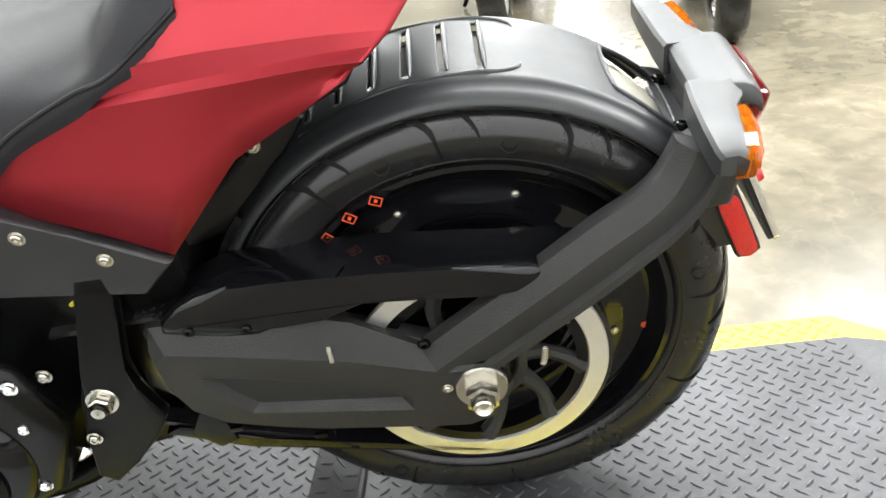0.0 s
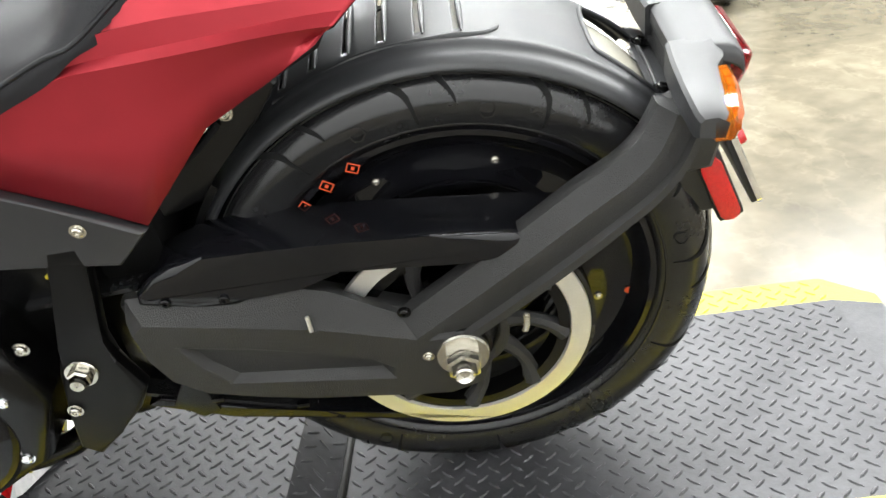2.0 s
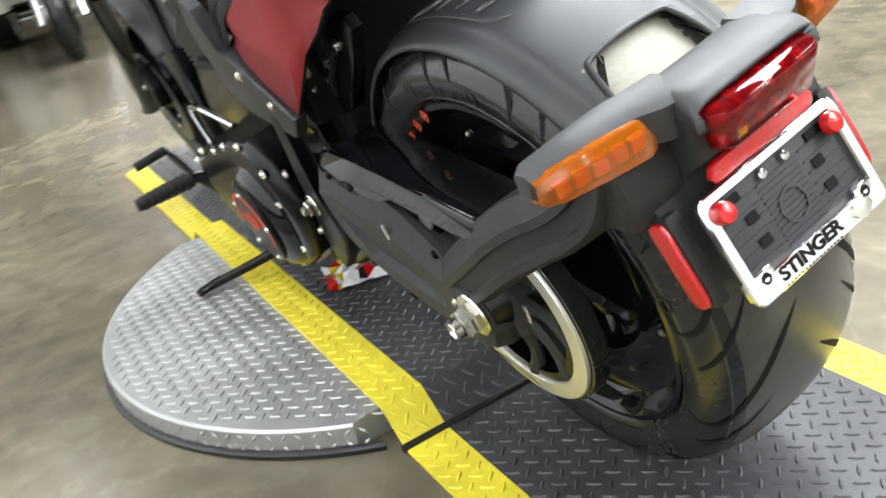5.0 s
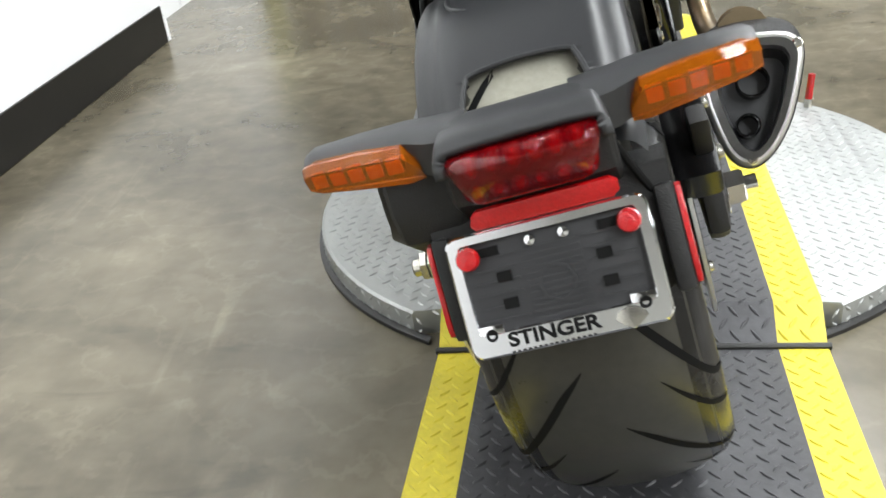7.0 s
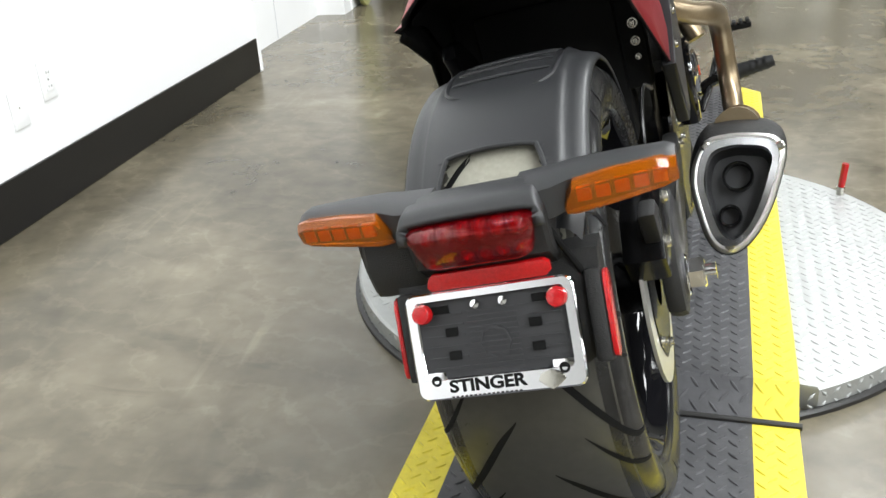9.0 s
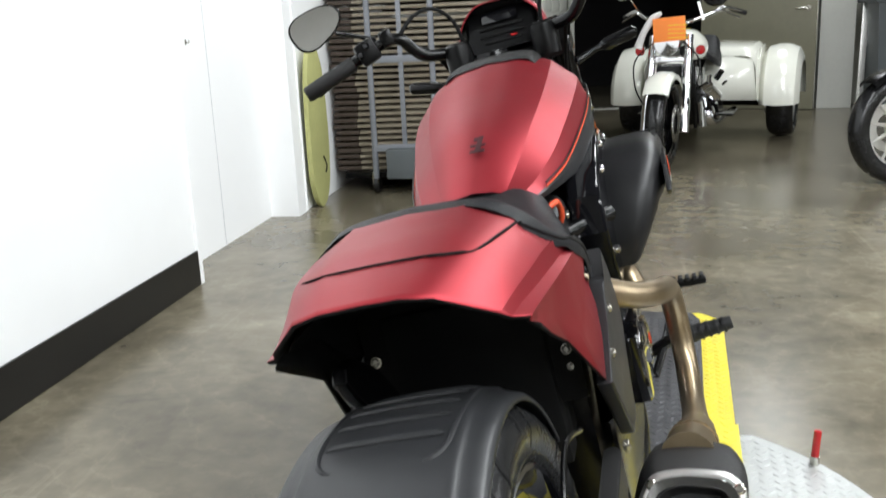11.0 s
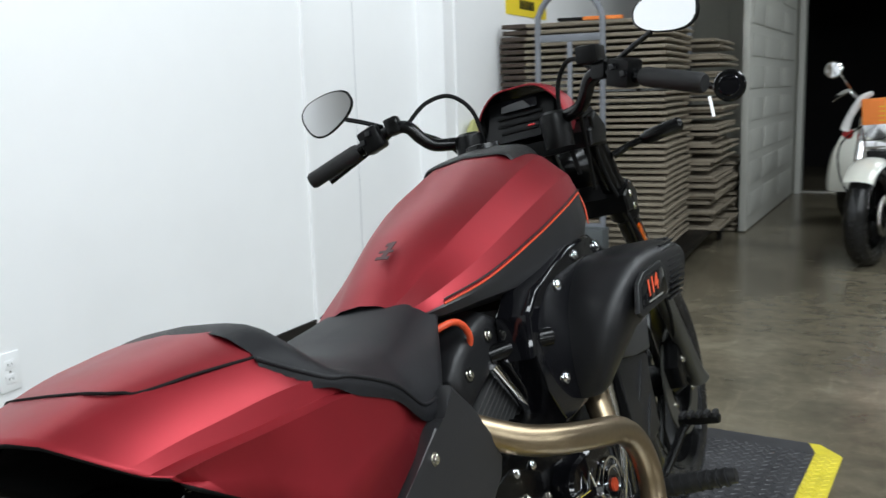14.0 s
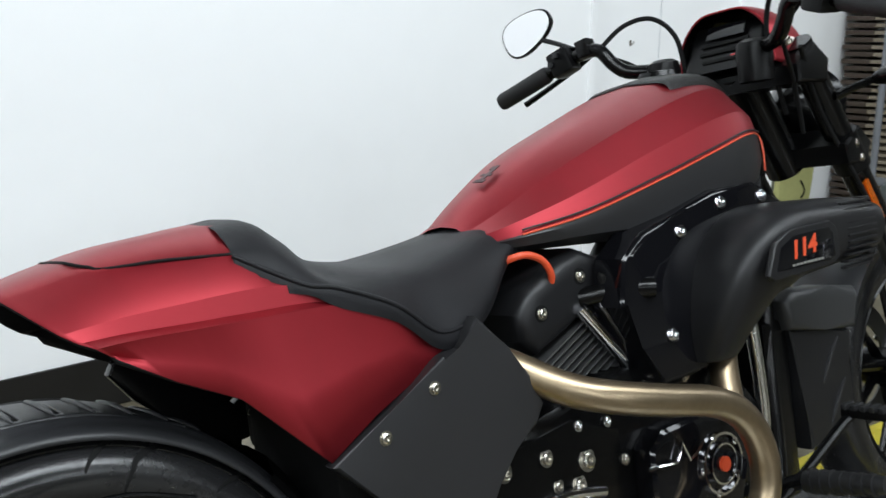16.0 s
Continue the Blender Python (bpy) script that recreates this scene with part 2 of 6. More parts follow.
def smooth_line(pts, steps=6, closed=False):
    """A Catmull-Rom line through the points."""
    P = [Vector(p) for p in pts]
    n, out = len(P), []
    for i in range(n if closed else n - 1):
        p0 = P[(i - 1) % n] if closed or i > 0 else P[0]
        p1, p2 = P[i], P[(i + 1) % n]
        p3 = P[(i + 2) % n] if closed or i + 2 < n else P[-1]
        for k in range(steps):
            t = k / steps
            out.append(0.5 * ((2 * p1) + (p2 - p0) * t + (2 * p0 - 5 * p1 + 4 * p2 - p3) * t * t + (3 * p1 - p0 - 3 * p2 + p3) * t ** 3))
    if not closed:
        out.append(P[-1])
    return out


def tube(bm, pts, r, n=12, smooth=True, steps=5, cap=True):
    """A round tube along a line of points; r is a number or one for each point."""
    rs = r if isinstance(r, (list, tuple)) else [r] * len(pts)
    if smooth and len(pts) > 2:
        q = smooth_line([(*p, ) for p in pts], steps)
        rr = []
        for i in range(len(pts) - 1):
            rr += [rs[i] + (rs[i + 1] - rs[i]) * k / steps for k in range(steps)]
        rr.append(rs[-1])
    else:
        q, rr = [Vector(p) for p in pts], rs
    prev, up = None, None
    for i, p in enumerate(q):
        d = (q[min(i + 1, len(q) - 1)] - q[max(i - 1, 0)]).normalized()
        if up is None:
            up = d.orthogonal().normalized()
        up = (up - d * up.dot(d)).normalized()
        side = d.cross(up)
        ring = [bm.verts.new(p + (up * math.cos(a) + side * math.sin(a)) * rr[i]) for a in [2 * math.pi * k / n for k in range(n)]]
        if prev:
            for k in range(n):
                bm.faces.new((prev[k], prev[(k + 1) % n], ring[(k + 1) % n], ring[k]))
        elif cap:
            bm.faces.new(ring[::-1])
        prev = ring
    if cap:
        bm.faces.new(prev)
    return bm


def tubed(pts, r, n=12, smooth=True, steps=5):
    return tube(bmesh.new(), pts, r, n, smooth, steps)


def lathe(bm, prof, n=48, center=(0, 0, 0), axis="x", arc=None, closed=False):
    """A profile of (along, radius) turned about an axis through center."""
    c = Vector(center)
    a0, a1 = arc or (0, 2 * math.pi)
    full = arc is None
    cols = n if full else n + 1
    grid = []
    for k in range(cols):
        a = a0 + (a1 - a0) * k / n
        col = []
        for s, r in prof:
            if axis == "x":
                p = (s, -r * math.sin(a), r * math.cos(a))
            elif axis == "y":
                p = (r * math.cos(a), s, r * math.sin(a))
            else:
                p = (r * math.cos(a), r * math.sin(a), s)
            col.append(bm.verts.new(c + Vector(p)))
        grid.append(col)
    m = len(prof)
    for k in range(n):
        A, B = grid[k], grid[(k + 1) % cols]
        for j in range(m if closed else m - 1):
            q = (A[j], A[(j + 1) % m], B[(j + 1) % m], B[j])
            try:
                bm.faces.new(q)
            except ValueError:
                pass
    return grid


def lathed(prof, n=48, center=(0, 0, 0), axis="x", arc=None, closed=False):
    bm = bmesh.new()
    lathe(bm, prof, n, center, axis, arc, closed)
    bmesh.ops.remove_doubles(bm, verts=bm.verts, dist=1e-5)
    return bm


def loft(bm, rings, close=True, caps=True):
    """A skin over rings of equal length."""
    R = [[bm.verts.new(p) for p in ring] for ring in rings]
    n = len(R[0])
    for a, b in zip(R, R[1:]):
        for k in range(n if close else n - 1):
            bm.faces.new((a[k], a[(k + 1) % n], b[(k + 1) % n], b[k]))
    if caps and close:
        bm.faces.new(R[0][::-1])
        bm.faces.new(R[-1])
    return R


def body(sections, steps=4, round_steps=4, sharp=False):
    """A shell, mirrored in x, over sections of (y, half outline of (x, z) from the top middle down)."""
    m = len(sections[0][1])
    lines = [smooth_line([(s[1][j][0], s[0] + (s[1][j][2] if len(s[1][j]) > 2 else 0), s[1][j][1]) for s in sections], steps) for j in range(m)]
    bm = bmesh.new()
    rings = []
    for i in range(len(lines[0])):
        half = [lines[j][i] for j in range(m)]
        if not sharp:
            half = smooth_line(half, round_steps)
        left = [Vector((-p.x, p.y, p.z)) for p in reversed(half) if p.x > 1e-4]
        rings.append(left + [Vector(p) for p in half])
    loft(bm, rings, close=False, caps=False)
    return bm


def thicken(ob, d, offset=-1):
    mod = ob.modifiers.new("thickness", "SOLIDIFY")
    mod.thickness, mod.offset = d, offset
    return ob


def bolt(parent, p, way, r=0.009, mat=None, name="bolt", hexa=True, h=None):
    """A dome-headed bolt with a washer, its head towards way."""
    bm = bmesh.new()
    h = h or r * 0.8
    lathe(bm, [(0, 0.0001), (0, r * 1.35), (h * 0.2, r * 1.35), (h * 0.2, r), (h * 0.8, r * 0.92), (h, r * 0.7), (h, r * 0.42), (h * 0.55, r * 0.38), (h * 0.55, 0.0001)], 14, axis="z")
    bmesh.ops.remove_doubles(bm, verts=bm.verts, dist=1e-6)
    q = Vector(way).to_track_quat("Z", "Y").to_matrix().to_4x4()
    bmesh.ops.transform(bm, matrix=Matrix.Translation(p) @ q, verts=bm.verts)
    return part(name, bm, mat or ZINC, parent)


def lugs(area, dx, size, seedless_tilt=45, top=0.0022, keep=None):
    """Raised diamond lugs over an area (x0, y0, x1, y1), every other one turned the other way."""
    x0, y0, x1, y1 = area
    verts, faces = [], []
    nx, ny = int((x1 - x0) / dx), int((y1 - y0) / dx)
    for i in range(nx + 1):
        for j in range(i % 2, ny + 1, 2):
            x, y = x0 + (i + 0.5) * dx, y0 + (j + 0.5) * dx
            if x > x1 - dx * 0.3 or y > y1 - dx * 0.3 or (keep and not keep(x, y)):
                continue
            a = radians(seedless_tilt if i % 2 else -seedless_tilt)
            ca, sa = math.cos(a), math.sin(a)
            L, w = size
            k = len(verts)
            for u, v, z in ((-L, 0, 0), (-L * 0.45, -w, 0), (L * 0.45, -w, 0), (L, 0, 0), (L * 0.45, w, 0), (-L * 0.45, w, 0),
                            (-L * 0.6, 0, top), (-L * 0.3, -w * 0.35, top), (L * 0.3, -w * 0.35, top), (L * 0.6, 0, top), (L * 0.3, w * 0.35, top), (-L * 0.3, w * 0.35, top)):
                verts.append((x + u * ca - v * sa, y + u * sa + v * ca, z))
            faces += [[k + q, k + (q + 1) % 6, k + 6 + (q + 1) % 6, k + 6 + q] for q in range(6)]
            faces.append([k + q for q in range(6, 12)])
    return verts, faces


def lug_part(name, verts, faces, mat, parent, lift):
    me = bpy.data.meshes.new(name)
    me.from_pydata([(v[0], v[1], v[2] + lift(v[0], v[1])) for v in verts], [], faces)
    me.materials.append(mat)
    ob = new(name, me)
    ob.parent = parent
    ob["kind"] = "stuff"
    return ob


# ---------------------------------------------------------------- the room (turned 4.4 degrees against the motorcycle)
ROOM = pose(0, 0, 0, 0, 0, 4.4)
CEILING_Z = 3.3


def setting(name, bm, mat, label, category, m=ROOM, smooth=False):
    ob = part(name, bm, mat, None, "", smooth)
    ob.matrix_world = m
    return tagged(ob, label, category, "", "structure")


def slab(name, lo, hi, mat, label, category, bevel=0.0):
    return setting(name, boxed(lo, hi, bevel), mat, label, category)


slab("floor", (-6, -7, -0.12), (16, 14, 0), CONCRETE, "polished stained grey-brown concrete shop floor", "floor")
# ceiling is out of view; its dark grey keeps bounce and reflections down
slab("ceiling", (-6, -7, CEILING_Z), (16, 14, CEILING_Z + 0.1), CEIL, "unseen shop ceiling, dark grey to cut bounced light", "ceiling")
WX = -1.63
slab("wall_west", (WX - 0.12, -7, 0), (WX, 2.79, CEILING_Z), WALLWHITE, "smooth white painted partition wall", "wall")
slab("wall_west_trim", (WX - 0.14, 2.79, 0.0), (WX + 0.012, 2.825, CEILING_Z), WALLWHITE, "narrow white corner trim at the wall end", "trim", 0.004)
slab("baseboard", (WX + 0.002, -7, 0.003), (WX + 0.012, 2.788, 0.157), BASEBLACK, "black vinyl baseboard along the white wall", "baseboard", 0.003)
slab("wall_recess", (WX - 0.29, 2.825, 0), (WX - 0.17, 4.19, CEILING_Z), WALLWHITE, "white flush panel set back in the wall", "wall")
slab("wall_pillar", (WX - 0.29, 4.19, 0), (WX - 0.0, 4.34, CEILING_Z), WALLWHITE, "white boxed pillar beside the flush panel", "wall")
slab("wall_west_far", (WX - 0.13, 4.342, 0), (WX - 0.01, 9.6, CEILING_Z), WALLWHITE, "white wall behind the stacked chairs", "wall")
for i, (x0, x1, z0) in enumerate(((WX - 0.1, -0.2, 0), (1.36, 16, 0), (-0.2, 1.36, 2.14))):
    slab("wall_north_%d" % (i + 1), (x0, 9.62, z0), (x1, 9.77, CEILING_Z), GREYWALL, "grey vertically panelled back wall", "wall")
# east and south walls are out of view; greys set for bounce and reflections
slab("wall_east", (16, -7, 0), (16.15, 14, CEILING_Z), GREYWALL, "unseen grey wall closing the far side of the shop", "wall")
slab("wall_south", (-6, -7.15, 0), (16.15, -7, CEILING_Z), JAMB, "unseen pale grey wall at the near end, for reflections", "wall")
# back room walls carry the darkness of the room in a near-black colour
slab("wall_backroom", (-2.5, 13.0, 0), (4, 13.1, CEILING_Z), DARKROOM, "back room wall coloured near black for lack of light", "wall")
slab("wall_backroom_west", (-1.6, 9.78, 0), (-1.5, 13.0, CEILING_Z), DARKROOM, "back room side wall coloured near black for lack of light", "wall")
slab("wall_backroom_east", (3.4, 9.78, 0), (3.5, 13.0, CEILING_Z), DARKROOM, "back room side wall coloured near black for lack of light", "wall")


def lamp(x, y, sx, sy, power, tilt=0):
    L = bpy.data.lights.new("unseen_lamp", "AREA")
    L.shape, L.size, L.size_y, L.energy, L.color = "RECTANGLE", sx, sy, power, (0.97, 1.0, 1.0)
    ob = new("unseen_lamp", L)
    ob.matrix_world = ROOM @ pose(x, y, CEILING_Z - 0.12, 0, tilt, 0)
    return ob


# unseen ceiling lights, rows placed for brightness and for sheen on the motorcycle
LAMPS = ((3.4, -5.4, .8), (1.6, -3.1, .60), (1.6, -1.05, .62), (1.6, 0.95, .60), (1.6, 3.1, .36), (1.7, 5.6, .24), (1.7, 8.0, .20), (4.8, -3.0, .42), (4.8, -1.0, .42), (4.8, 1.8, .36), (5.4, 4.4, .3), (7.6, -2.0, .7), (7.6, 1.5, .7), (10.2, -2.0, .8), (10.2, 1.5, .8), (12.8, -2.0, .8), (12.8, 1.5, .8))
for x, y, share in LAMPS:
    lamp(x, y, 0.7, 1.25 if x != 1.6 else 1.95, POWER * share)
# lights added to brighten the white partition they are aimed at; no such fixtures known
for y, share in ((-2.9, .23), (-0.8, .28), (1.3, .33), (3.4, .27), (5.4, .14)):
    lamp(-0.60, y, 0.25, 1.25, POWER * share, 75)

# ---------------------------------------------------------------- turntable and runner mats
MZ = 0.05
disc = empty("motorcycle_turntable", pose(0.05, 0.83, 0), "round low steel turntable with bright diamond plate", "turntable")
bm = lathed([(0.0, 0.002), (0.0, 0.655), (0.006, 0.66), (0.046, 0.66), (MZ, 0.655), (MZ, 0.002)], 96, axis="z")
for w in bm.verts:
    if abs(w.co.x) < 0.335 and abs(w.co.y) > 0.54:
        w.co.y = math.copysign(0.54, w.co.y)
part("platform", bm, STEEL, disc)
v, f = lugs((-0.66, -0.66, 0.66, 0.66), 0.0165, (0.0118, 0.0027), top=0.0015, keep=lambda x, y: x * x + y * y < 0.64 ** 2 and not -0.30 < x < 0.325)
lug_part("raised_lug", v, f, STEEL, disc, lambda x, y: MZ)
bm = lathed([(0.0, 0.66), (0.0, 0.672), (0.008, 0.672), (0.012, 0.665), (0.012, 0.66)], 96, axis="z")
bmesh.ops.delete(bm, geom=[w for w in bm.verts if abs(w.co.x) < 0.33 and abs(w.co.y) > 0.4], context="VERTS")
for keep in (1, -1):
    half = bm.copy()
    bmesh.ops.delete(half, geom=[w for w in half.verts if w.co.x * keep < 0], context="VERTS")
    part("rubber_skirt", half, BASEBLACK, disc, "thin black rubber skirt")
bm.free()
verts, faces = [], []
for k in range(150):
    a = 2 * math.pi * k / 150
    for row in range(2):
        k0 = len(verts)
        t = 1 if (k + row) % 2 else -1
        for u, w in ((-.010, 0), (0, -.0035), (.010, 0), (0, .0035)):
            aa, zz = a + (u * .75 - t * w) / .66, .014 + row * .022 + t * u * .7 + w * .7
            verts.append((.6603 * math.cos(aa), .6603 * math.sin(aa), zz))
        verts.append((.6625 * math.cos(a), .6625 * math.sin(a), .014 + row * .022))
        if not (abs(verts[-1][0]) < .335 and abs(verts[-1][1]) > .4):
            faces += [[k0 + q, k0 + (q + 1) % 4, k0 + 4] for q in range(4)]
lug_part("rim_lug", verts, faces, STEEL, disc, lambda x, y: 0)
post = empty("locking_pin", pose(0.545, 1.24, MZ), "small red locking pin standing on the turntable edge", "pin")
bm = bmesh.new()
tube(bm, [(0, 0, 0), (0, 0, 0.022)], 0.011)
part("pin_base", bm, ZINC, post)
bm = bmesh.new()
tube(bm, [(0, 0, 0.022), (0.004, 0, 0.085)], 0.009)
part("pin_grip", bm, REFLECT, post, "red rubber grip")

MX0, MX1, STRIP = -0.263, 0.383, 0.078
T = 0.006


def mat_top(x, y):
    """Height of the runner's surface over the shop floor along its length."""
    for y0, y1, h0, h1 in ((0.222, 0.285, T, MZ + T), (1.42, 1.48, MZ + T, T)):
        if y0 <= y <= y1:
            return h0 + (h1 - h0) * (y - y0) / (y1 - y0)
    return MZ + T if 0.285 < y < 1.42 else T


def runner(name, y0, y1, label):
    th = empty(name, pose(0, 0, 0), label, "floor mat", "runner mats")
    ys = sorted({y0, y1, *[y for y in (0.222, 0.285, 1.42, 1.48) if y0 < y < y1]})
    for nm, x0, x1, mat in (("plate", MX0 + STRIP, MX1 - STRIP, MATBLACK), ("yellow_edge", MX0, MX0 + STRIP, MATYELLOW), ("yellow_edge", MX1 - STRIP, MX1, MATYELLOW)):
        bm = bmesh.new()
        rows = []
        for y in ys:
            rows.append([(x0, y, mat_top(0, y) - T + 0.001), (x1, y, mat_top(0, y) - T + 0.001), (x1, y, mat_top(0, y)), (x0, y, mat_top(0, y))])
        loft(bm, rows)
        part(nm, bm, mat, th, "", False)
        v, f = lugs((x0 + 0.002, y0 + 0.004, x1 - 0.002, y1 - 0.004), 0.0172, (0.0124, 0.0028), top=0.0021)
        lug_part("raised_lug", v, f, mat, th, mat_top)
    return th


hose = tagged(part("rubber_strip", tubed([(MX0 - .005, .2195, .007), (.05, .2215, .0075), (MX1 + .005, .2195, .007)], .0065, 10), BASEBLACK), "thin black rubber strip lying across the mat joint", "strip")
runner("runner_mat", -0.62, 0.216, "black diamond plate runner with yellow edges on concrete")
runner("runner_mat", 0.224, 1.475, "black diamond plate runner with yellow edges over the turntable")
runner("runner_mat", 1.483, 2.40, "black diamond plate runner with yellow edges ahead of the turntable")

for end, sy in ((-0.62, -1), (2.40, 1)):
    tip = empty("mat_end", pose(0, end, 0), "tapered end of the runner with yellow edging", "floor mat", "mat ends")
    c = 0.075
    bm = bmesh.new()
    prism(bm, [(MX0 + STRIP, 0), (MX1 - STRIP, 0), (MX1 - STRIP - c * .4, sy * c), (MX0 + STRIP + c * .4, sy * c)], .001, T, 0, "z")
    part("plate", bm, MATBLACK, tip, "", False)
    for x0, x1, k in ((MX0, MX0 + STRIP, 1), (MX1, MX1 - STRIP, -1)):
        bm = prismed([(x0, 0), (x1, 0), (x1 + k * c * .4, sy * c), (x0 + k * c, sy * c)], .001, T, 0, "z")
        part("yellow_edge", bm, MATYELLOW, tip, "", False)

# ---------------------------------------------------------------- the motorcycle (leaning on its side stand)
LEAN = 12.47
AXLE_Z = 0.351
R_TYRE = 0.335
BIKE = pose(0, 0, AXLE_Z, 0, -LEAN, 0) @ pose(0.007, 0, 0, 0, 0, 2.0)
bike = empty("motorcycle", BIKE @ pose(0, 0, -R_TYRE), "matte red and black cruiser motorcycle leaning on its side stand", "motorcycle")


def bp(name, bm, mat, parent=None, label="", smooth=True, angle=35):
    """A part of the motorcycle, drawn about its rear axle."""
    bmesh.ops.translate(bm, vec=(0, 0, R_TYRE), verts=bm.verts)
    return part(name, bm, mat, parent or bike, label, smooth, angle)


def skewed(bm):
    """The machine's own slight skew: its exhaust side sits a little further back than its belt side."""
    for v in bm.verts:
        v.co.y -= .0025 + .047 * v.co.x
    return bm


def bbolt(p, way, r=0.009, mat=None, parent=None, name="bolt"):
    return bolt(parent or bike, (p[0], p[1], p[2] + R_TYRE), way, r, mat, name)


def tyre_profile(w, R, rim):
    h = w / 2
    return [(-h * 0.80, rim), (-h * 0.93, rim + 0.012), (-h * 1.0, rim + (R - rim) * 0.42), (-h * 0.97, rim + (R - rim) * 0.60), (-h * 0.86, R - (R - rim) * 0.24),
            (-h * 0.66, R - (R - rim) * 0.12), (-h * 0.36, R - (R - rim) * 0.03), (0, R), (h * 0.36, R - (R - rim) * 0.03), (h * 0.66, R - (R - rim) * 0.12),
            (h * 0.86, R - (R - rim) * 0.24), (h * 0.97, rim + (R - rim) * 0.60), (h * 1.0, rim + (R - rim) * 0.42), (h * 0.93, rim + 0.012), (h * 0.80, rim)]


def turned(bm, p, way):
    """Moves what was drawn about z to p, with z along way."""
    q = Vector(way).to_track_quat("Z", "Y").to_matrix().to_4x4()
    bmesh.ops.transform(bm, matrix=Matrix.Translation(p) @ q, verts=bm.verts)
    return bm


def polar(r, deg):
    """(y, z) at an angle from straight up, turning towards the rear."""
    return (-r * math.sin(radians(deg)), r * math.cos(radians(deg)))


# rear wheel
rear = bp("rear_wheel", lathed([(-0.096, 0.243), (-0.104, 0.250), (-0.110, 0.247), (-0.110, 0.240), (-0.102, 0.233), (-0.090, 0.229), (-0.082, 0.222), (0.082, 0.222),
                                (0.090, 0.229), (0.102, 0.233), (0.110, 0.240), (0.110, 0.247), (0.104, 0.250), (0.096, 0.243)], 96), GLOSS)
tyre = bp("tyre", lathed([tuple(p)[:2] for p in smooth_line([(*p, 0) for p in tyre_profile(0.244, R_TYRE, 0.243)], 5)], 128), RUBBER, rear)
bp("tread", lathed([tuple(p)[:2] for p in smooth_line([(a, b + .0003, 0) for a, b in tyre_profile(0.244, R_TYRE, 0.243)[4:11]], 5)], 128), TREAD, rear, "worn polished tread")
# paler rubber over the upper arc of the tread
bp("pale_tread", lathed([tuple(p)[:2] for p in smooth_line([(a, b + .0005, 0) for a, b in tyre_profile(0.244, R_TYRE, 0.243)[5:10]], 5)], 60, arc=(radians(-50), radians(58))), PALETREAD, rear, "pale upper tread under the fender")
bp("wheel_disc", lathed([(-0.082, 0.2225), (-0.078, 0.215), (-0.074, 0.200), (-0.074, 0.185), (-0.077, 0.170), (-0.078, 0.155), (-0.072, 0.14), (-0.05, 0.12), (-0.05, 0.045)], 96), GLOSS, rear, "gloss black solid wheel disc")
bp("wheel_disc", lathed([(0.082, 0.223), (0.06, 0.2), (0.05, 0.16), (0.05, 0.045)], 96), GLOSS, rear, "gloss black solid wheel disc")
bp("hub", lathed([(-0.20, 0.001), (-0.20, 0.03), (-0.17, 0.045), (0.12, 0.045), (0.12, 0.001)], 40), SEMI, rear)
# sidewall ring and moulded marks
for s in (-1, 1):
    bp("bead_line", lathed([(s * .1135, .2565), (s * .1165, .2575), (s * .1165, .2595), (s * .1145, .2605)], 96), RUBBER, rear)
for k, d in enumerate((13, 79, 145, 211, 277, 343)):
    y, z = polar(.279, d)
    bm = lathed([(0, .0105), (.0012, .0105), (.0012, .0085), (0, .0085)], 6, axis="z", closed=True)
    turned(bm, (-.1222, y, z), (-1, 0, 0))
    bp("sidewall_mark", bm, RUBBER, rear, "small moulded shield outline")
TYRE_LINE = smooth_line([(*p, 0) for p in tyre_profile(0.244, R_TYRE, 0.243)[7:]], 8)


def on_tyre(u, d, side, lift=.0007):
    """A point of the rear tyre's skin: u runs from the crown (0) to the bead (1), d is the angle towards the rear."""
    f = u * (len(TYRE_LINE) - 1)
    i = min(int(f), len(TYRE_LINE) - 2)
    p = TYRE_LINE[i].lerp(TYRE_LINE[i + 1], f - i)
    return (side * (p.x + lift), *polar(p.y + lift, d))


def groove(pts, side):
    """A tapering dark strip for the shade in a groove, over points of (u, angle, half width in metres)."""
    line = smooth_line(pts, 5)
    bm = bmesh.new()
    rows = []
    for p in line:
        w = math.degrees(p.z / .31)
        rows.append([bm.verts.new(on_tyre(p.x, p.y - w, side)), bm.verts.new(on_tyre(p.x, p.y + w, side))])
    for a, b in zip(rows, rows[1:]):
        bm.faces.new((a[0], a[1], b[1], b[0]))
    return bm


for k in range(12):
    # long curved tread grooves and a short one between them, as flat dark strips
    for side in (-1, 1):
        d = k * 30 + (15 if side > 0 else 0)
        bp("tread_groove", groove([(.05, d, .0012), (.14, d + 6, .0068), (.28, d + 15, .0078), (.42, d + 22, .0066), (.52, d + 25, .0050), (.60, d + 26, .0032), (.80, d + 27, .0014)], side), NEARBLACK, rear, "flat dark strip for the shade in a tread groove")
        bp("tread_groove", groove([(.20, d + 21, .0008), (.30, d + 27, .0048), (.42, d + 32, .0046), (.56, d + 35, .0028), (.66, d + 36, .0010)], side), NEARBLACK, rear, "flat dark strip for the shade in a tread groove")
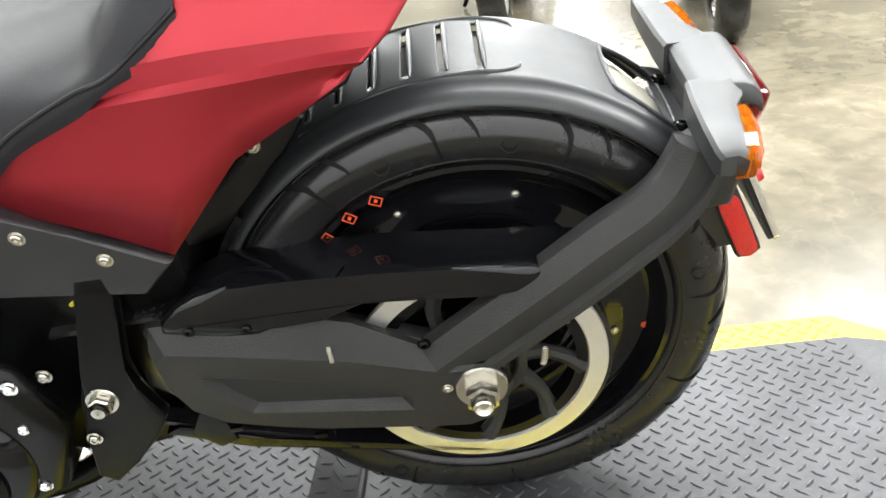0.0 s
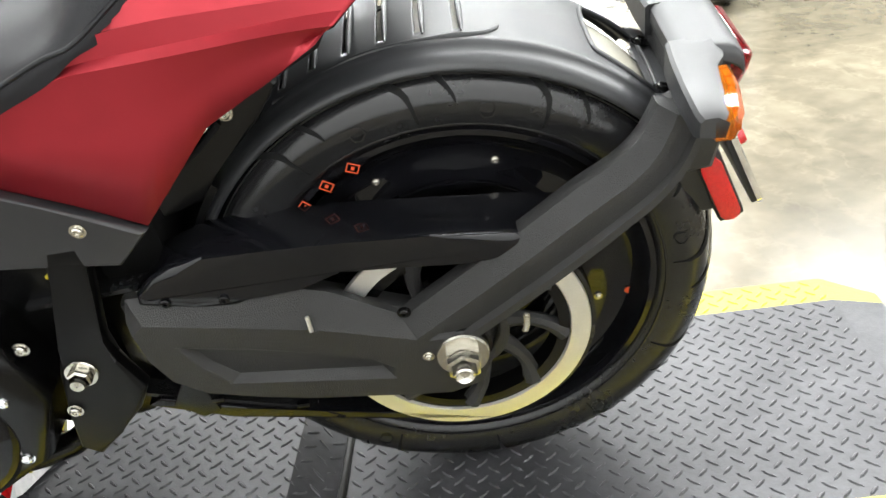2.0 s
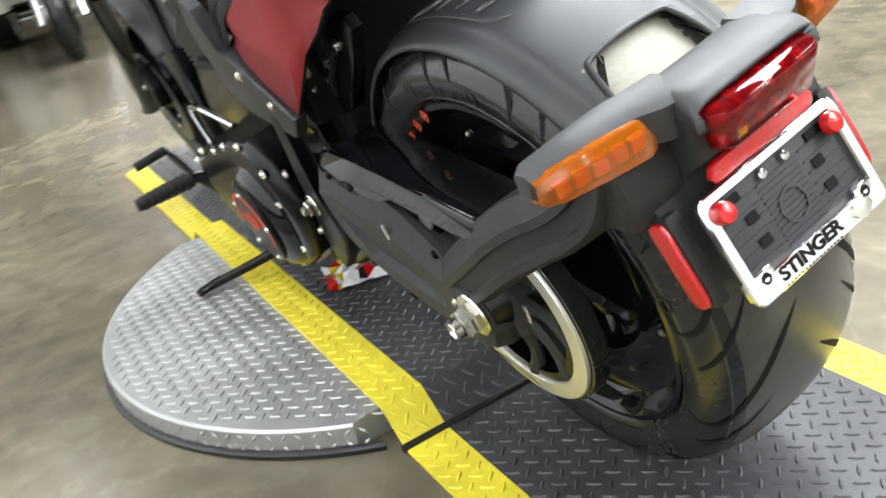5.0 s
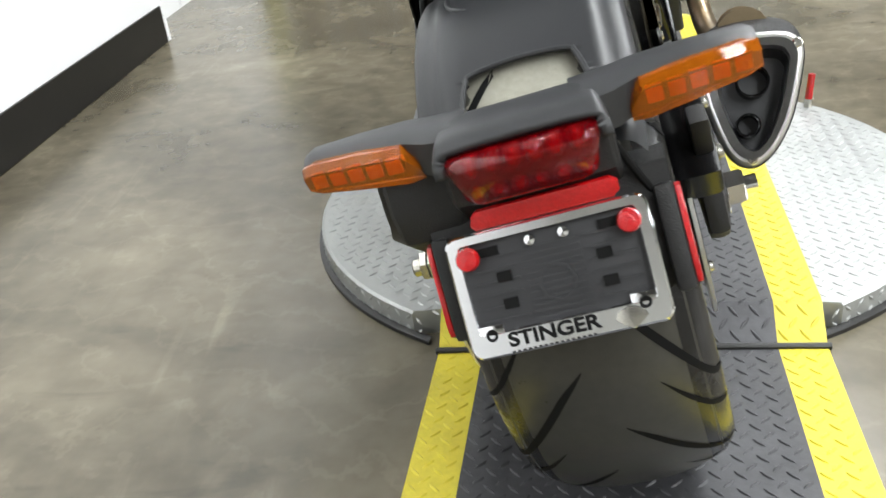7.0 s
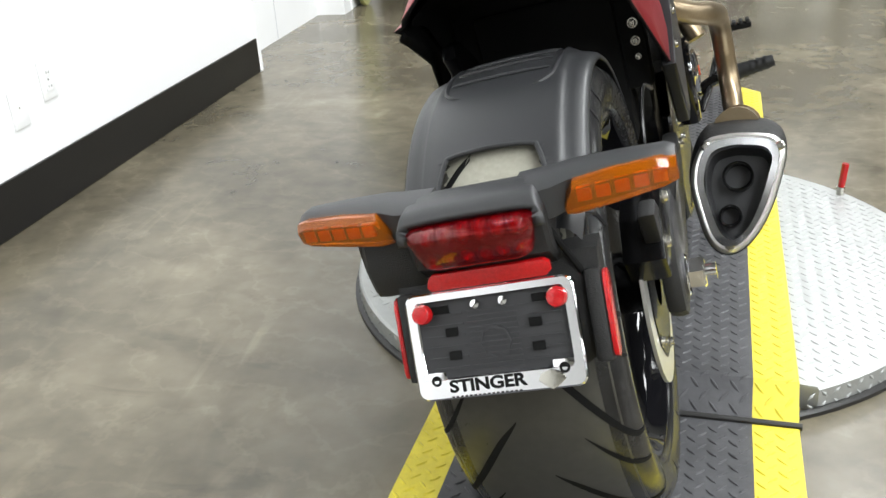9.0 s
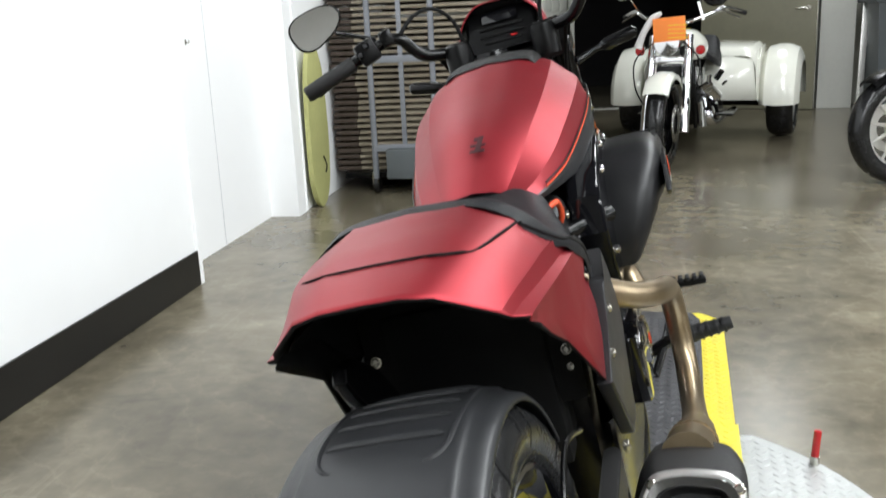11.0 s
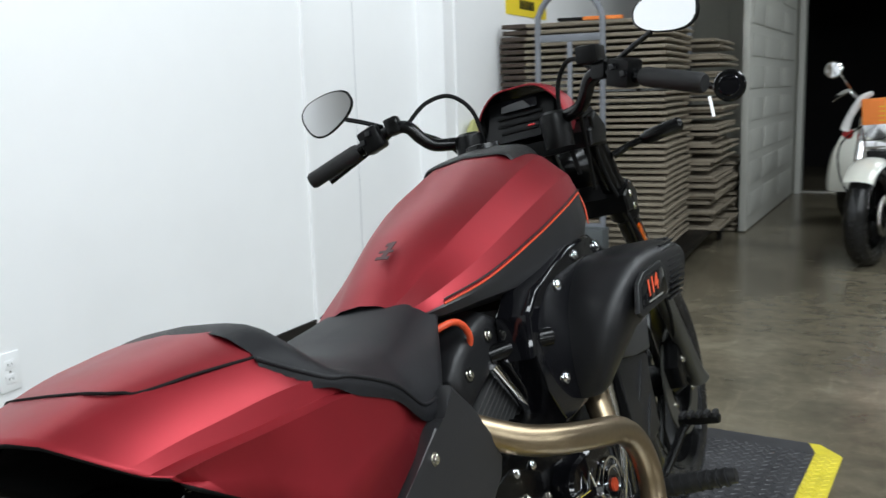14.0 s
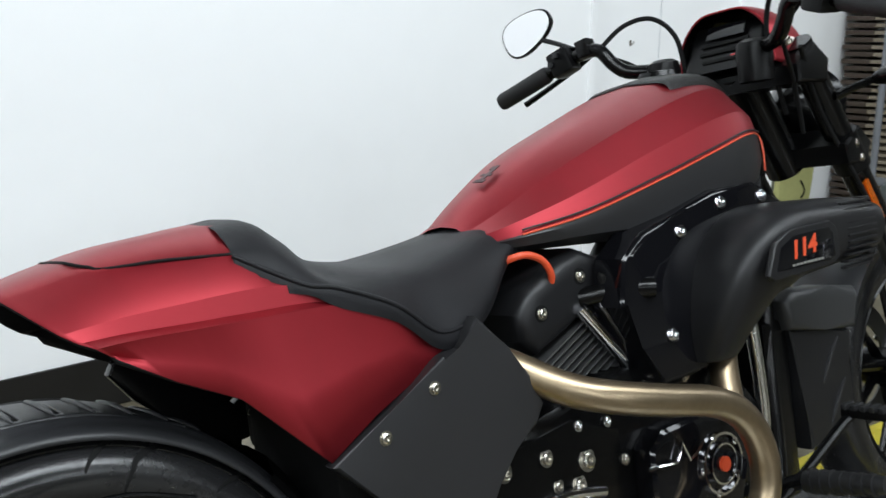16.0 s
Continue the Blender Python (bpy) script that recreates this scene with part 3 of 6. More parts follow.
# orange rim lettering as plain bars, and small rim screws
for k in range(6):
    d = -24 - k * 9.4
    bm = bmesh.new()
    for x0, x1, z0, z1 in ((-.0075, -.0062, -.006, .006), (.0062, .0075, -.006, .006), (-.0062, .0062, .0048, .006), (-.0062, .0062, -.006, -.0048), (-.002, .002, -.0022, .0022)):
        box(bm, (x0, z0, 0), (x1, z1, .0008))
    y, z = polar(.2385, d)
    m = Matrix.Translation((-.1118, y, z)) @ Matrix.Rotation(radians(-d), 4, "X") @ Matrix(((0, 0, -1, 0), (1, 0, 0, 0), (0, 1, 0, 0), (0, 0, 0, 1)))
    bmesh.ops.transform(bm, matrix=m, verts=bm.verts)
    bp("rim_mark", bm, ORANGE, rear, "orange outlined rim mark", False)
for d in range(0, 360, 45):
    y, z = polar(.188, d + 20)
    bbolt((-.0755, y, z), (-1, .0, 0), .0042, ZINC, rear, "rim_screw")
bm = turned(lathed([(0, .0001), (.0008, .005), (0, .0055)], 12, axis="z"), (-.083, *polar(.222, 104)), (-1, 0, 0))
bp("rim_mark", bm, ORANGE, rear, "small orange dot")
# belt sprocket with its bright ring and curved spokes
def sp(name, bm, *rest):
    bmesh.ops.translate(bm, vec=(-.016, .006, -.010), verts=bm.verts)
    return bp(name, bm, *rest)


spr = sp("belt_sprocket", lathed([(-.150, .120), (-.150, .158), (-.120, .158), (-.120, .120)], 80, closed=True), SEMI)
sp("bright_ring", lathed([(-.1512, .134), (-.1540, .1355), (-.1540, .1585), (-.1512, .160), (-.1490, .160), (-.149, .134)], 96, closed=True), ALU, spr, "machined bright ring")
for k in range(9):
    pts = []
    for j in range(5):
        y, z = polar(.045 + .085 * j / 4, k * 40 + 22 * (j / 4) ** 1.3)
        pts.append((-.142, y, z))
    bm = tubed(pts, [.015, .011, .009, .010, .014], 8)
    sp("spoke", bm, BLACK, spr)
sp("sprocket_hub", lathed([(-.165, .001), (-.165, .04), (-.155, .058), (-.12, .062), (-.12, .001)], 48), BLACK, spr)
sp("drive_belt", lathed([(-.148, .161), (-.148, .166), (-.122, .166), (-.122, .161)], 60, closed=True, arc=(radians(8), radians(188))), RUBBER, spr)
for a, b in (((.02, .163), (.50, .135)), ((.02, -.163), (.50, .00))):
    bm = prismed([(a[0], a[1] - .003), (a[0], a[1] + .003), (b[0], b[1] + .003), (b[0], b[1] - .003)], -.148, -.122)
    sp("drive_belt", bm, RUBBER, spr)
# brake disc and caliper on the exhaust side
brake = bp("brake_disc", lathed([(.132, .105), (.132, .148), (.137, .148), (.137, .105)], 64, closed=True), ALU, None, "drilled steel brake disc")
bp("disc_carrier", lathed([(.130, .04), (.130, .112), (.139, .112), (.139, .04)], 12, closed=True), SEMI, brake)
for d in range(0, 360, 60):
    y, z = polar(.104, d)
    bbolt((.139, y, z), (1, 0, 0), .007, ZINC, brake, "rotor_bolt")
cal = bp("brake_caliper", prismed([(-.03, .10), (-.13, .06), (-.16, .10), (-.13, .145), (-.04, .165)], .12, .175, .008), SEMI)
for y, z in ((-.06, .145), (-.13, .11)):
    bbolt((.175, y, z), (1, 0, 0), .008, ZINC, cal)

# ---------------------------------------------------------------- bodywork
def grid_skin(rows, steps=5, mirror=True, straight=(), creases=()):
    """A skin through rows of points that run from the middle outwards, mirrored in x."""
    bm = bmesh.new()
    n = len(rows[0])
    cols = []
    for j in range(n):
        line = [Vector(r[j]) for r in rows]
        if j in straight:
            cols.append([a.lerp(b, k / steps) for a, b in zip(line, line[1:]) for k in range(steps)] + [line[-1]])
        else:
            cols.append(smooth_line(line, steps))
    for side in ((1, -1) if mirror else (1,)):
        V = [[bm.verts.new((p.x * side, p.y, p.z)) for p in c] for c in cols]
        for j in range(n - 1):
            for i in range(len(V[0]) - 1):
                bm.faces.new((V[j][i], V[j][i + 1], V[j + 1][i + 1], V[j + 1][i]))
        for j in creases:
            for a, b in zip(V[j], V[j][1:]):
                bm.edges.get((a, b)).smooth = False
    bmesh.ops.remove_doubles(bm, verts=bm.verts, dist=1e-5)
    return bm


TOP = [  # rear edge to seat: top middle, shoulder, panel seam, crease one
    [(0, -.008, .481), (.045, -.006, .480), (.078, .004, .472), (.134, .045, .432)],
    [(0, .075, .503), (.06, .075, .502), (.106, .078, .489), (.145, .100, .441)],
    [(0, .160, .519), (.07, .160, .517), (.125, .160, .494), (.155, .165, .446)],
    [(0, .285, .523), (.08, .283, .518), (.140, .266, .489), (.165, .240, .449)],
    [(0, .330, .455), (.08, .330, .450), (.150, .305, .442), (.173, .300, .441)]]
SIDE = [  # crease one, step, crease two, lower edge
    [(.134, .045, .432), (.143, .060, .421), (.162, .072, .415), (.166, .092, .400)],
    [(.145, .100, .4395), (.150, .108, .4235), (.168, .118, .417), (.168, .147, .366)],
    [(.155, .165, .444), (.160, .175, .423), (.175, .184, .4165), (.172, .216, .331)],
    [(.165, .240, .448), (.169, .250, .423), (.182, .258, .4165), (.195, .304, .239)],
    [(.173, .300, .444), (.177, .322, .4215), (.187, .340, .4145), (.195, .370, .278)],
    [(.182, .385, .418), (.184, .396, .405), (.190, .416, .396), (.189, .436, .306)],
    [(.178, .468, .364), (.178, .474, .357), (.178, .482, .350), (.177, .503, .333)]]
TOP[1][3], TOP[2][3], TOP[3][3], TOP[4][3] = SIDE[1][0], SIDE[2][0], SIDE[3][0], SIDE[4][0]
bm = grid_skin(TOP, creases=(3,))
for r in SIDE:
    mid = Vector(r[2]).lerp(Vector(r[3]), .55)
    r.insert(3, (mid.x - .008, mid.y, mid.z))
me_side = grid_skin(SIDE, straight=(3, 4), creases=(0, 1, 2))
tmp = bpy.data.meshes.new("side")
me_side.to_mesh(tmp)
me_side.free()
bm.from_mesh(tmp)
bpy.data.meshes.remove(tmp)
bmesh.ops.remove_doubles(bm, verts=bm.verts, dist=2e-4)
bm = skewed(bm)
for w in bm.verts:
    if w.co.x < 0 and w.co.y < .16:
        k = min(1, -w.co.x / .10) * (.16 - w.co.y) / .16
        w.co.x, w.co.y = w.co.x - .008 * k, w.co.y - .010 * k
tail = bp("tail_fairing", bm, [RED, NEARBLACK], None, "matte red tail fairing with sharp creases", angle=60)
mod = tail.modifiers.new("thickness", "SOLIDIFY")
mod.thickness, mod.offset, mod.material_offset, mod.material_offset_rim = 0.005, -1, 1, 1
lid = [Vector(p) for p in (TOP[3][2], (.133, .215, .4915), TOP[2][2], (.117, .130, .4935), (.106, .100, .4935), (.088, .084, .4975), TOP[1][1], TOP[1][0])]
lid = [p + Vector((.003, 0, -.0020)) if p.x > .1 else p for p in smooth_line(lid, 5)]
bp("panel_gap", skewed(tubed([(p.x, p.y, p.z + .0005) for p in lid] + [(-p.x, p.y, p.z + .0005) for p in lid[-2::-1] if p.x < .11], .0019, 6, False)), NEARBLACK, tail)
# near-black block added to close the dark space under the seat
bp("battery_box", boxed((-.12, .37, .10), (.12, .60, .42), .03), NEARBLACK, None, "near-black filler standing for the battery box under the seat")
# near-black liner and added fillers for the shade between tail and tyre; inner fender
bp("under_tail", body([(.075, [(0, .474), (.07, .464), (.125, .432), (.136, .422)]), (.12, [(0, .480), (.08, .470), (.14, .43), (.150, .41)]), (.22, [(0, .480), (.09, .470), (.150, .43), (.160, .39)]),
                       (.32, [(0, .42), (.09, .41), (.155, .39), (.170, .33)]), (.43, [(0, .36), (.09, .355), (.15, .34), (.165, .29)])]), NEARBLACK, None, "black under-tail liner, darkened for its shade")
bp("gap_filler", boxed((-.118, .338, .10), (.118, .40, .37), .012), NEARBLACK, None, "added near-black filler for the dark gap ahead of the tyre")
bp("inner_fender", lathed([(-.108, .32), (-.104, .342), (-.06, .360), (0, .365), (.06, .360), (.104, .342), (.108, .32)], 24, arc=(radians(-100), radians(-50))), SEMI, None, "black inner fender ahead of the tyre")
# dark panel added where only shade shows; it also carries the bolts
back = bp("tail_filler", boxed((-.160, .352, .19), (.160, .40, .40), .012), NEARBLACK, None, "added near-black panel that keeps the gap under the tail dark")
for s in (-1, 1):
    for z, r in ((.302, .0065), (.272, .006), (.245, .004)):
        bbolt((s * .142, .352, z), (0, -1, .1), r, ZINC, back)

brk = bp("fender_bracket", prismed([(.150, .345), (.160, .362), (.20, .362), (.27, .320), (.325, .26), (.32, .20), (.27, .215), (.23, .262), (.18, .305)], -.130, -.108, .006, seg=3), SEMI, None, "black cast bracket between fender and tail")
for y, z, r in ((.212, .322, .007), (.237, .306, .0045), (.272, .286, .006), (.292, .262, .006)):
    bbolt((-.130, y, z), (-1, 0, 0), r, ZINC, brk)
bp("hose", tubed([(-.134, .222, .312), (-.138, .25, .288), (-.135, .285, .262), (-.130, .305, .235)], .004, 8), NEARBLACK, brk)

for s in (-1, 1):
    if s > 0:
        pts = [(.300, .235), (.400, .287), (.473, .328), (.503, .331), (.532, .368), (.580, .318), (.614, .272), (.630, .233), (.614, .207), (.570, .188), (.535, .150), (.512, .10), (.43, .10), (.37, .17)]
    else:
        pts = [(.305, .236), (.400, .285), (.473, .327), (.503, .331), (.520, .40), (.565, .43), (.590, .36), (.57, .27), (.515, .220), (.347, .197)]
    cover = bp("frame_cover", skewed(prismed(pts, s * .203, s * .180, .005, seg=3)), DENIM, None, "charcoal satin frame cover")
    for y, z in ((.374, .251), (.453, .293)):
        bbolt((s * .203, y - .0025 - s * .0095, z), (s, 0, 0), .0068, ZINC, cover)

# seat with a raised rear bolster
SEAT = [(.238, [(0, .526), (.085, .521), (.126, .502), (.143, .487), (.146, .468)]), (.280, [(0, .530), (.095, .522), (.145, .492), (.165, .460), (.168, .44)]), (.312, [(0, .508), (.100, .500), (.154, .470), (.180, .442), (.182, .43)]),
        (.346, [(0, .476), (.105, .468), (.158, .447), (.185, .434), (.188, .41)]), (.42, [(0, .456), (.105, .449), (.160, .432), (.190, .402), (.190, .38)]), (.48, [(0, .450), (.105, .443), (.155, .421), (.186, .358), (.184, .335)]),
        ]
SEAT += [(.53, [(0, .454), (.098, .446), (.146, .420), (.180, .356), (.178, .335)]), (.60, [(0, .464), (.085, .457), (.126, .431), (.150, .385), (.146, .36)]), (.66, [(0, .475), (.070, .470), (.105, .452), (.122, .43), (.118, .41)]),
        (.705, [(0, .481), (.058, .478), (.090, .462), (.100, .45), (.096, .43)])]
seat = bp("seat", skewed(body(SEAT, 5, 4)), VINYL, None, "black vinyl solo seat with raised rear bolster")
for s in (-1, 1):
    bp("piping", skewed(tubed([(s * sec[1][3][0] * 1.004, sec[0], sec[1][3][1]) for sec in SEAT[:7]], .0028, 8)), VINYL, seat)

# fuel tank
TANK = [(.635, [(0, .478), (.035, .474), (.056, .466), (.085, .459), (.101, .449), (.104, .447), (.095, .442), (.07, .44)]),
        (.690, [(0, .518), (.045, .510), (.070, .490), (.107, .473), (.119, .455), (.122, .451), (.115, .438), (.08, .43)]),
        (.800, [(0, .579), (.055, .572), (.095, .544), (.136, .505), (.148, .472), (.150, .460), (.142, .440), (.10, .425)]),
        (.950, [(0, .634), (.065, .627), (.120, .602), (.163, .556), (.173, .510), (.174, .470), (.164, .440), (.12, .42)]),
        ]
TANK += [(1.08, [(0, .677), (.07, .670), (.129, .641), (.175, .593), (.186, .545), (.188, .490), (.178, .455), (.13, .43)]),
        (1.17, [(0, .690), (.07, .680), (.124, .653), (.170, .606), (.182, .565), (.186, .510), (.176, .475), (.13, .45)]),
        (1.235, [(0, .680), (.065, .668), (.104, .642), (.148, .596), (.160, .562), (.164, .52), (.155, .49), (.11, .47)]),
        (1.275, [(0, .652), (.055, .642), (.085, .618), (.118, .580), (.128, .556), (.130, .53), (.124, .51), (.09, .495)])]


def tank_skin(c0, c1):
    return grid_skin([[(p[0], y, p[1]) for p in prof[c0:c1]] for y, prof in TANK], 6, creases=(2, 3))


tank = bp("fuel_tank", tank_skin(0, 5), RED, None, "matte red fuel tank", angle=60)
bp("tank_side", tank_skin(4, 8), DENIM, tank, "charcoal lower tank side", angle=40)
bm = bmesh.new()
half = [(p[0], 1.275, p[1]) for p in TANK[-1][1]]
bm.faces.new([bm.verts.new(p) for p in [(-a, b, c) for a, b, c in half[:0:-1]] + half])
bp("tank_front", bm, DENIM, tank)
for s in (-1, 1):
    edge = [(s * (prof[4][0] + .0015), y, prof[4][1]) for y, prof in TANK]
    front = [(s * .168, 1.235, .535), (s * .17, 1.232, .50)]
    bp("pinstripe", tubed(edge[1:7] + front, .0016, 6), ORANGE, tank, "thin orange pinstripe")
    bp("dark_line", tubed([(x * 1.004, y, z + .007) for x, y, z in edge[1:7]], .0016, 6), DENIM, tank)
cons = [(1.085, [(0, .680), (.075, .673), (.094, .664), (.098, .655)]), (1.10, [(0, .687), (.078, .679), (.099, .667), (.103, .655)]), (1.17, [(0, .697), (.078, .687), (.102, .671), (.106, .655)]), (1.235, [(0, .690), (.072, .678), (.092, .658), (.096, .640)]), (1.30, [(0, .662), (.055, .652), (.07, .632), (.072, .61)])]
bp("tank_console", body(cons, 5, 4), BLACK, tank, "black tank console")
bp("filler_cap", lathed([(.702, .001), (.704, .026), (.703, .034), (.690, .038)], 32, center=(0, 1.18, 0), axis="z"), SEMI, tank)
# dark emblem at the rear of the tank: a leaning bar on a crossbar, on the tank's slope
bm = bmesh.new()
for lo, hi in (((-.007, -.03, 0), (.007, .03, .0012)), ((-.020, -.032, 0), (.020, -.022, .0012)), ((-.018, .015, 0), (-.004, .027, .0012)), ((-.024, -.008, 0), (.018, .000, .0010))):
    box(bm, lo, hi)
bmesh.ops.transform(bm, matrix=pose(.014, .730, .5495, 29, 3, -8) @ Matrix.Diagonal((.7, .75, 1, 1)), verts=bm.verts)
bp("tank_emblem", bm, MAROON, tank, "dark emblem", False)

# ---------------------------------------------------------------- rear fender with louvres and an opening
prof = [(-.1165, .321), (-.1158, .326), (-.110, .3315), (-.098, .3350), (-.091, .3368), (-.0865, .3395), (-.083, .3420), (-.076, .3430), (-.068, .3438), (-.060, .3444), (-.052, .3448), (-.044, .3451), (-.034, .3454), (-.022, .3457), (-.010, .3459), (0, .346)]
prof = prof + [(-a, b) for a, b in prof[-2::-1]]
N0, N1, NS = -58, 50, 288
SLOTS = [7 - 7 * q for q in range(7)]
OPENING = smooth_line([(-.048, 33.6, 0), (0, 32.9, 0), (.050, 33.6, 0), (.060, 35.4, 0), (.068, 41, 0), (.071, 47, 0), (.060, 49, 0), (-.056, 49, 0), (-.067, 47, 0), (-.064, 41, 0), (-.057, 35.4, 0)], 6, True)


def crown(x):
    """The fender's outer radius at x."""
    x = -abs(x)
    for (a, r0), (b, r1) in zip(prof, prof[1:]):
        if a <= x <= b:
            return r0 + (r1 - r0) * (x - a) / (b - a)
    return prof[0][1]


def inside(x, d):
    """Whether a place on the fender lies in its rear opening."""
    hit_count = 0
    for p, q in zip(OPENING, OPENING[1:] + OPENING[:1]):
        if (p.y > d) != (q.y > d) and x < p.x + (q.x - p.x) * (d - p.y) / (q.y - p.y):
            hit_count += 1
    return hit_count % 2 == 1


bm = bmesh.new()
grid = lathe(bm, prof, NS, arc=(radians(N0), radians(N1)))
kill = []
bm.faces.ensure_lookup_table()
m1 = len(prof) - 1
for k in range(NS):
    deg = N0 + (N1 - N0) * (k + .5) / NS
    for j in range(m1):
        xm = (prof[j][0] + prof[j + 1][0]) / 2
        if inside(xm, deg) or (any(abs(deg - q) < .6 for q in SLOTS) and abs(xm) < .064):
            kill.append(bm.faces[k * m1 + j])
bmesh.ops.delete(bm, geom=kill, context="FACES")
# draw the ragged edge of the opening onto its outline
for v in bm.verts:
    if v.is_boundary and abs(v.co.x) < .08:
        d = math.degrees(math.atan2(-v.co.y, v.co.z))
        if 30 < d < 49.5:
            q = min(OPENING, key=lambda p: (p.x - v.co.x) ** 2 + ((p.y - d) * .006) ** 2)
            v.co = (q.x, *polar(crown(q.x), q.y))
fender = bp("rear_fender", bm, FENDER, None, "satin black tyre-hugging rear fender", angle=40)
thicken(fender, .004)
# raised lips of the louvres, the embossed edge beside them and the rim of the opening
for d in SLOTS:
    pts = [(x, *polar(crown(x) + .0012, d + .9)) for x in (-.066, -.05, -.025, 0, .025, .05, .066)]
    bp("louvre", tubed(pts, [.001, .0028, .0032, .0034, .0032, .0028, .001], 8), FENDER, fender, "raised louvre lip")
for side in (-1, 1):
    line = [(.078, -30), (.077, -12), (.075, 4), (.071, 11), (.060, 14), (.048, 14.8)]
    bp("embossed_edge", tubed([(side * x, *polar(crown(x) - .0008, d)) for x, d in line], [.0035] * 5 + [.001], 8), FENDER, fender, "soft embossed edge")
bp("opening_rim", tubed([(p.x, *polar(crown(p.x) + .0006, p.y)) for p in OPENING] + [(OPENING[0].x, *polar(crown(OPENING[0].x) + .0006, OPENING[0].y))], .0032, 8, False), FENDER, fender, "raised rim round the opening")
# carrier plate with two bolts that ties the fender to the lamp bar
bp("fender_bracket", body([(-.252, [(0, .228), (.06, .228), (.088, .236), (.108, .225)]), (-.270, [(0, .224), (.06, .224), (.09, .230), (.108, .215)]), (-.30, [(0, .220), (.06, .219), (.09, .216), (.105, .20)])]), FENDER, fender)
for x in (-.06, .06):
    bbolt((x, -.266, .227), (0, -.3, .95), .0085, SEMI, fender)

# ---------------------------------------------------------------- swingarm side: cover, belt guard, strut
def arm_cover():
    """The swingarm's cover: an upper chamfer, a flat face and a sunken panel."""
    edge = [(.377, .137), (.388, .103), (.382, .052), (.363, .011), (.326, -.018), (.26, -.038), (.199, -.052), (.073, -.071), (.026, -.076), (-.017, -.062), (-.032, -.029), (-.030, .005), (-.016, .031), (.072, .054), (.146, .104), (.219, .129), (.30, .135)]
    face = [(.362, .110), (.378, .098), (.372, .054), (.356, .017), (.322, -.010), (.258, -.030), (.199, -.044), (.073, -.063), (.028, -.068), (-.010, -.056), (-.024, -.027), (-.022, .002), (-.010, .022), (.048, .025), (.091, .040), (.167, .066), (.26, .088)]
    panel = [(.338, .071), (.320, .036), (.290, .000), (.20, -.014), (.090, -.031), (.088, -.014), (.112, .006), (.174, .029), (.25, .052)]
    cx, cz = sum(p[0] for p in panel) / len(panel), sum(p[1] for p in panel) / len(panel)
    bm = bmesh.new()
    loft(bm, [[(-.176, *p) for p in edge], [(-.186, *p) for p in edge], [(-.2045, a + (b[0] - a) * .9, c + (b[1] - c) * .9) for (a, c), b in zip(edge, face)], [(-.2065, *p) for p in face]], True, False)
    inner = [(cx + (a - cx) * .86, cz + (b - cz) * .70) for a, b in panel]
    R = loft(bm, [[(-.2065, *p) for p in panel], [(-.2055, cx + (a - cx) * .97, cz + (b - cz) * .95) for a, b in panel], [(-.1945, *p) for p in inner]], True, False)
    bm.faces.new(R[-1])
    bm.verts.ensure_lookup_table()
    front = [e for e in bm.edges if e.is_boundary and all(abs(v.co.x + .2065) < 1e-5 for v in e.verts)]
    bmesh.ops.triangle_fill(bm, edges=front, use_beauty=True)
    return bm


cover = bp("swingarm", arm_cover(), BLACK, None, "black textured swingarm cover", angle=22)
bp("swingarm_body", prismed([(.392, .12), (.386, .03), (.32, -.03), (.10, -.075), (.03, -.085), (-.02, -.06), (-.03, .0), (.06, .05), (.2, .115)], -.176, -.150, .006), BLACK, cover)
bp("cover_tab", boxed((-.2080, .1725, .0655), (-.2045, .1775, .0895), .001), ALU, cover, "small scuffed bright tab")
for y, z in ((.315, -.022), (.215, -.052)):
    bp("cover_clip", boxed((-.206, y - .008, z - .008), (-.198, y + .008, z - .001), .002), SEMI, cover)
guard = bp("belt_guard", prismed([(.364, .128), (.360, .145), (.337, .165), (.311, .179), (.271, .184), (.207, .183), (.119, .178), (.019, .169), (-.070, .157), (-.082, .150), (-.086, .132), (-.078, .118), (-.014, .124), (.05, .131), (.126, .138), (.179, .137), (.223, .119), (.250, .104), (.30, .108)], -.195, -.158, .0155, seg=7), GLOSS, None, "gloss black belt guard")
bp("guard_top", prismed([(.335, .160), (.275, .180), (.20, .179), (.10, .173), (-.085, .151), (-.15, .140), (-.15, .134), (-.085, .144), (.10, .165), (.27, .170)], -.178, -.112, .003), GLOSS, guard)
for y, z in ((.329, .131), (.263, .124)):
    bbolt((-.194, y, z), (-1, 0, 0), .0062, SEMI, guard)
def strut_bar():
    """A cast bar that sweeps up from the axle and curls in to the fender's end."""
    path = smooth_line([(-.187, .048, .018), (-.187, .018, .039), (-.187, -.042, .079), (-.186, -.105, .122), (-.176, -.165, .157), (-.160, -.212, .177), (-.146, -.244, .199), (-.138, -.262, .226), (-.134, -.270, .246)], 4)
    rings = []
    for i, p in enumerate(path):
        d = path[min(i + 1, len(path) - 1)] - path[max(i - 1, 0)]
        n = Vector((0, d.z, -d.y)).normalized()
        h = .042 - .012 * max(0, i - 16) / 16
        rings.append([(p.x + q, p.y + n.y * u * h, p.z + n.z * u * h) for u, q in
                      ((1, .016), (1, .004), (.95, -.003), (.36, -.0205), (.10, -.0205), (.04, -.0135), (-.46, -.0125), (-.56, -.0205), (-.80, -.0205), (-.97, -.008), (-1, .016))])
    return rings


rings = strut_bar()
bm = bmesh.new()
loft(bm, rings)
strut = bp("fender_strut", bm, BLACK, None, "black textured cast fender strut", angle=28)
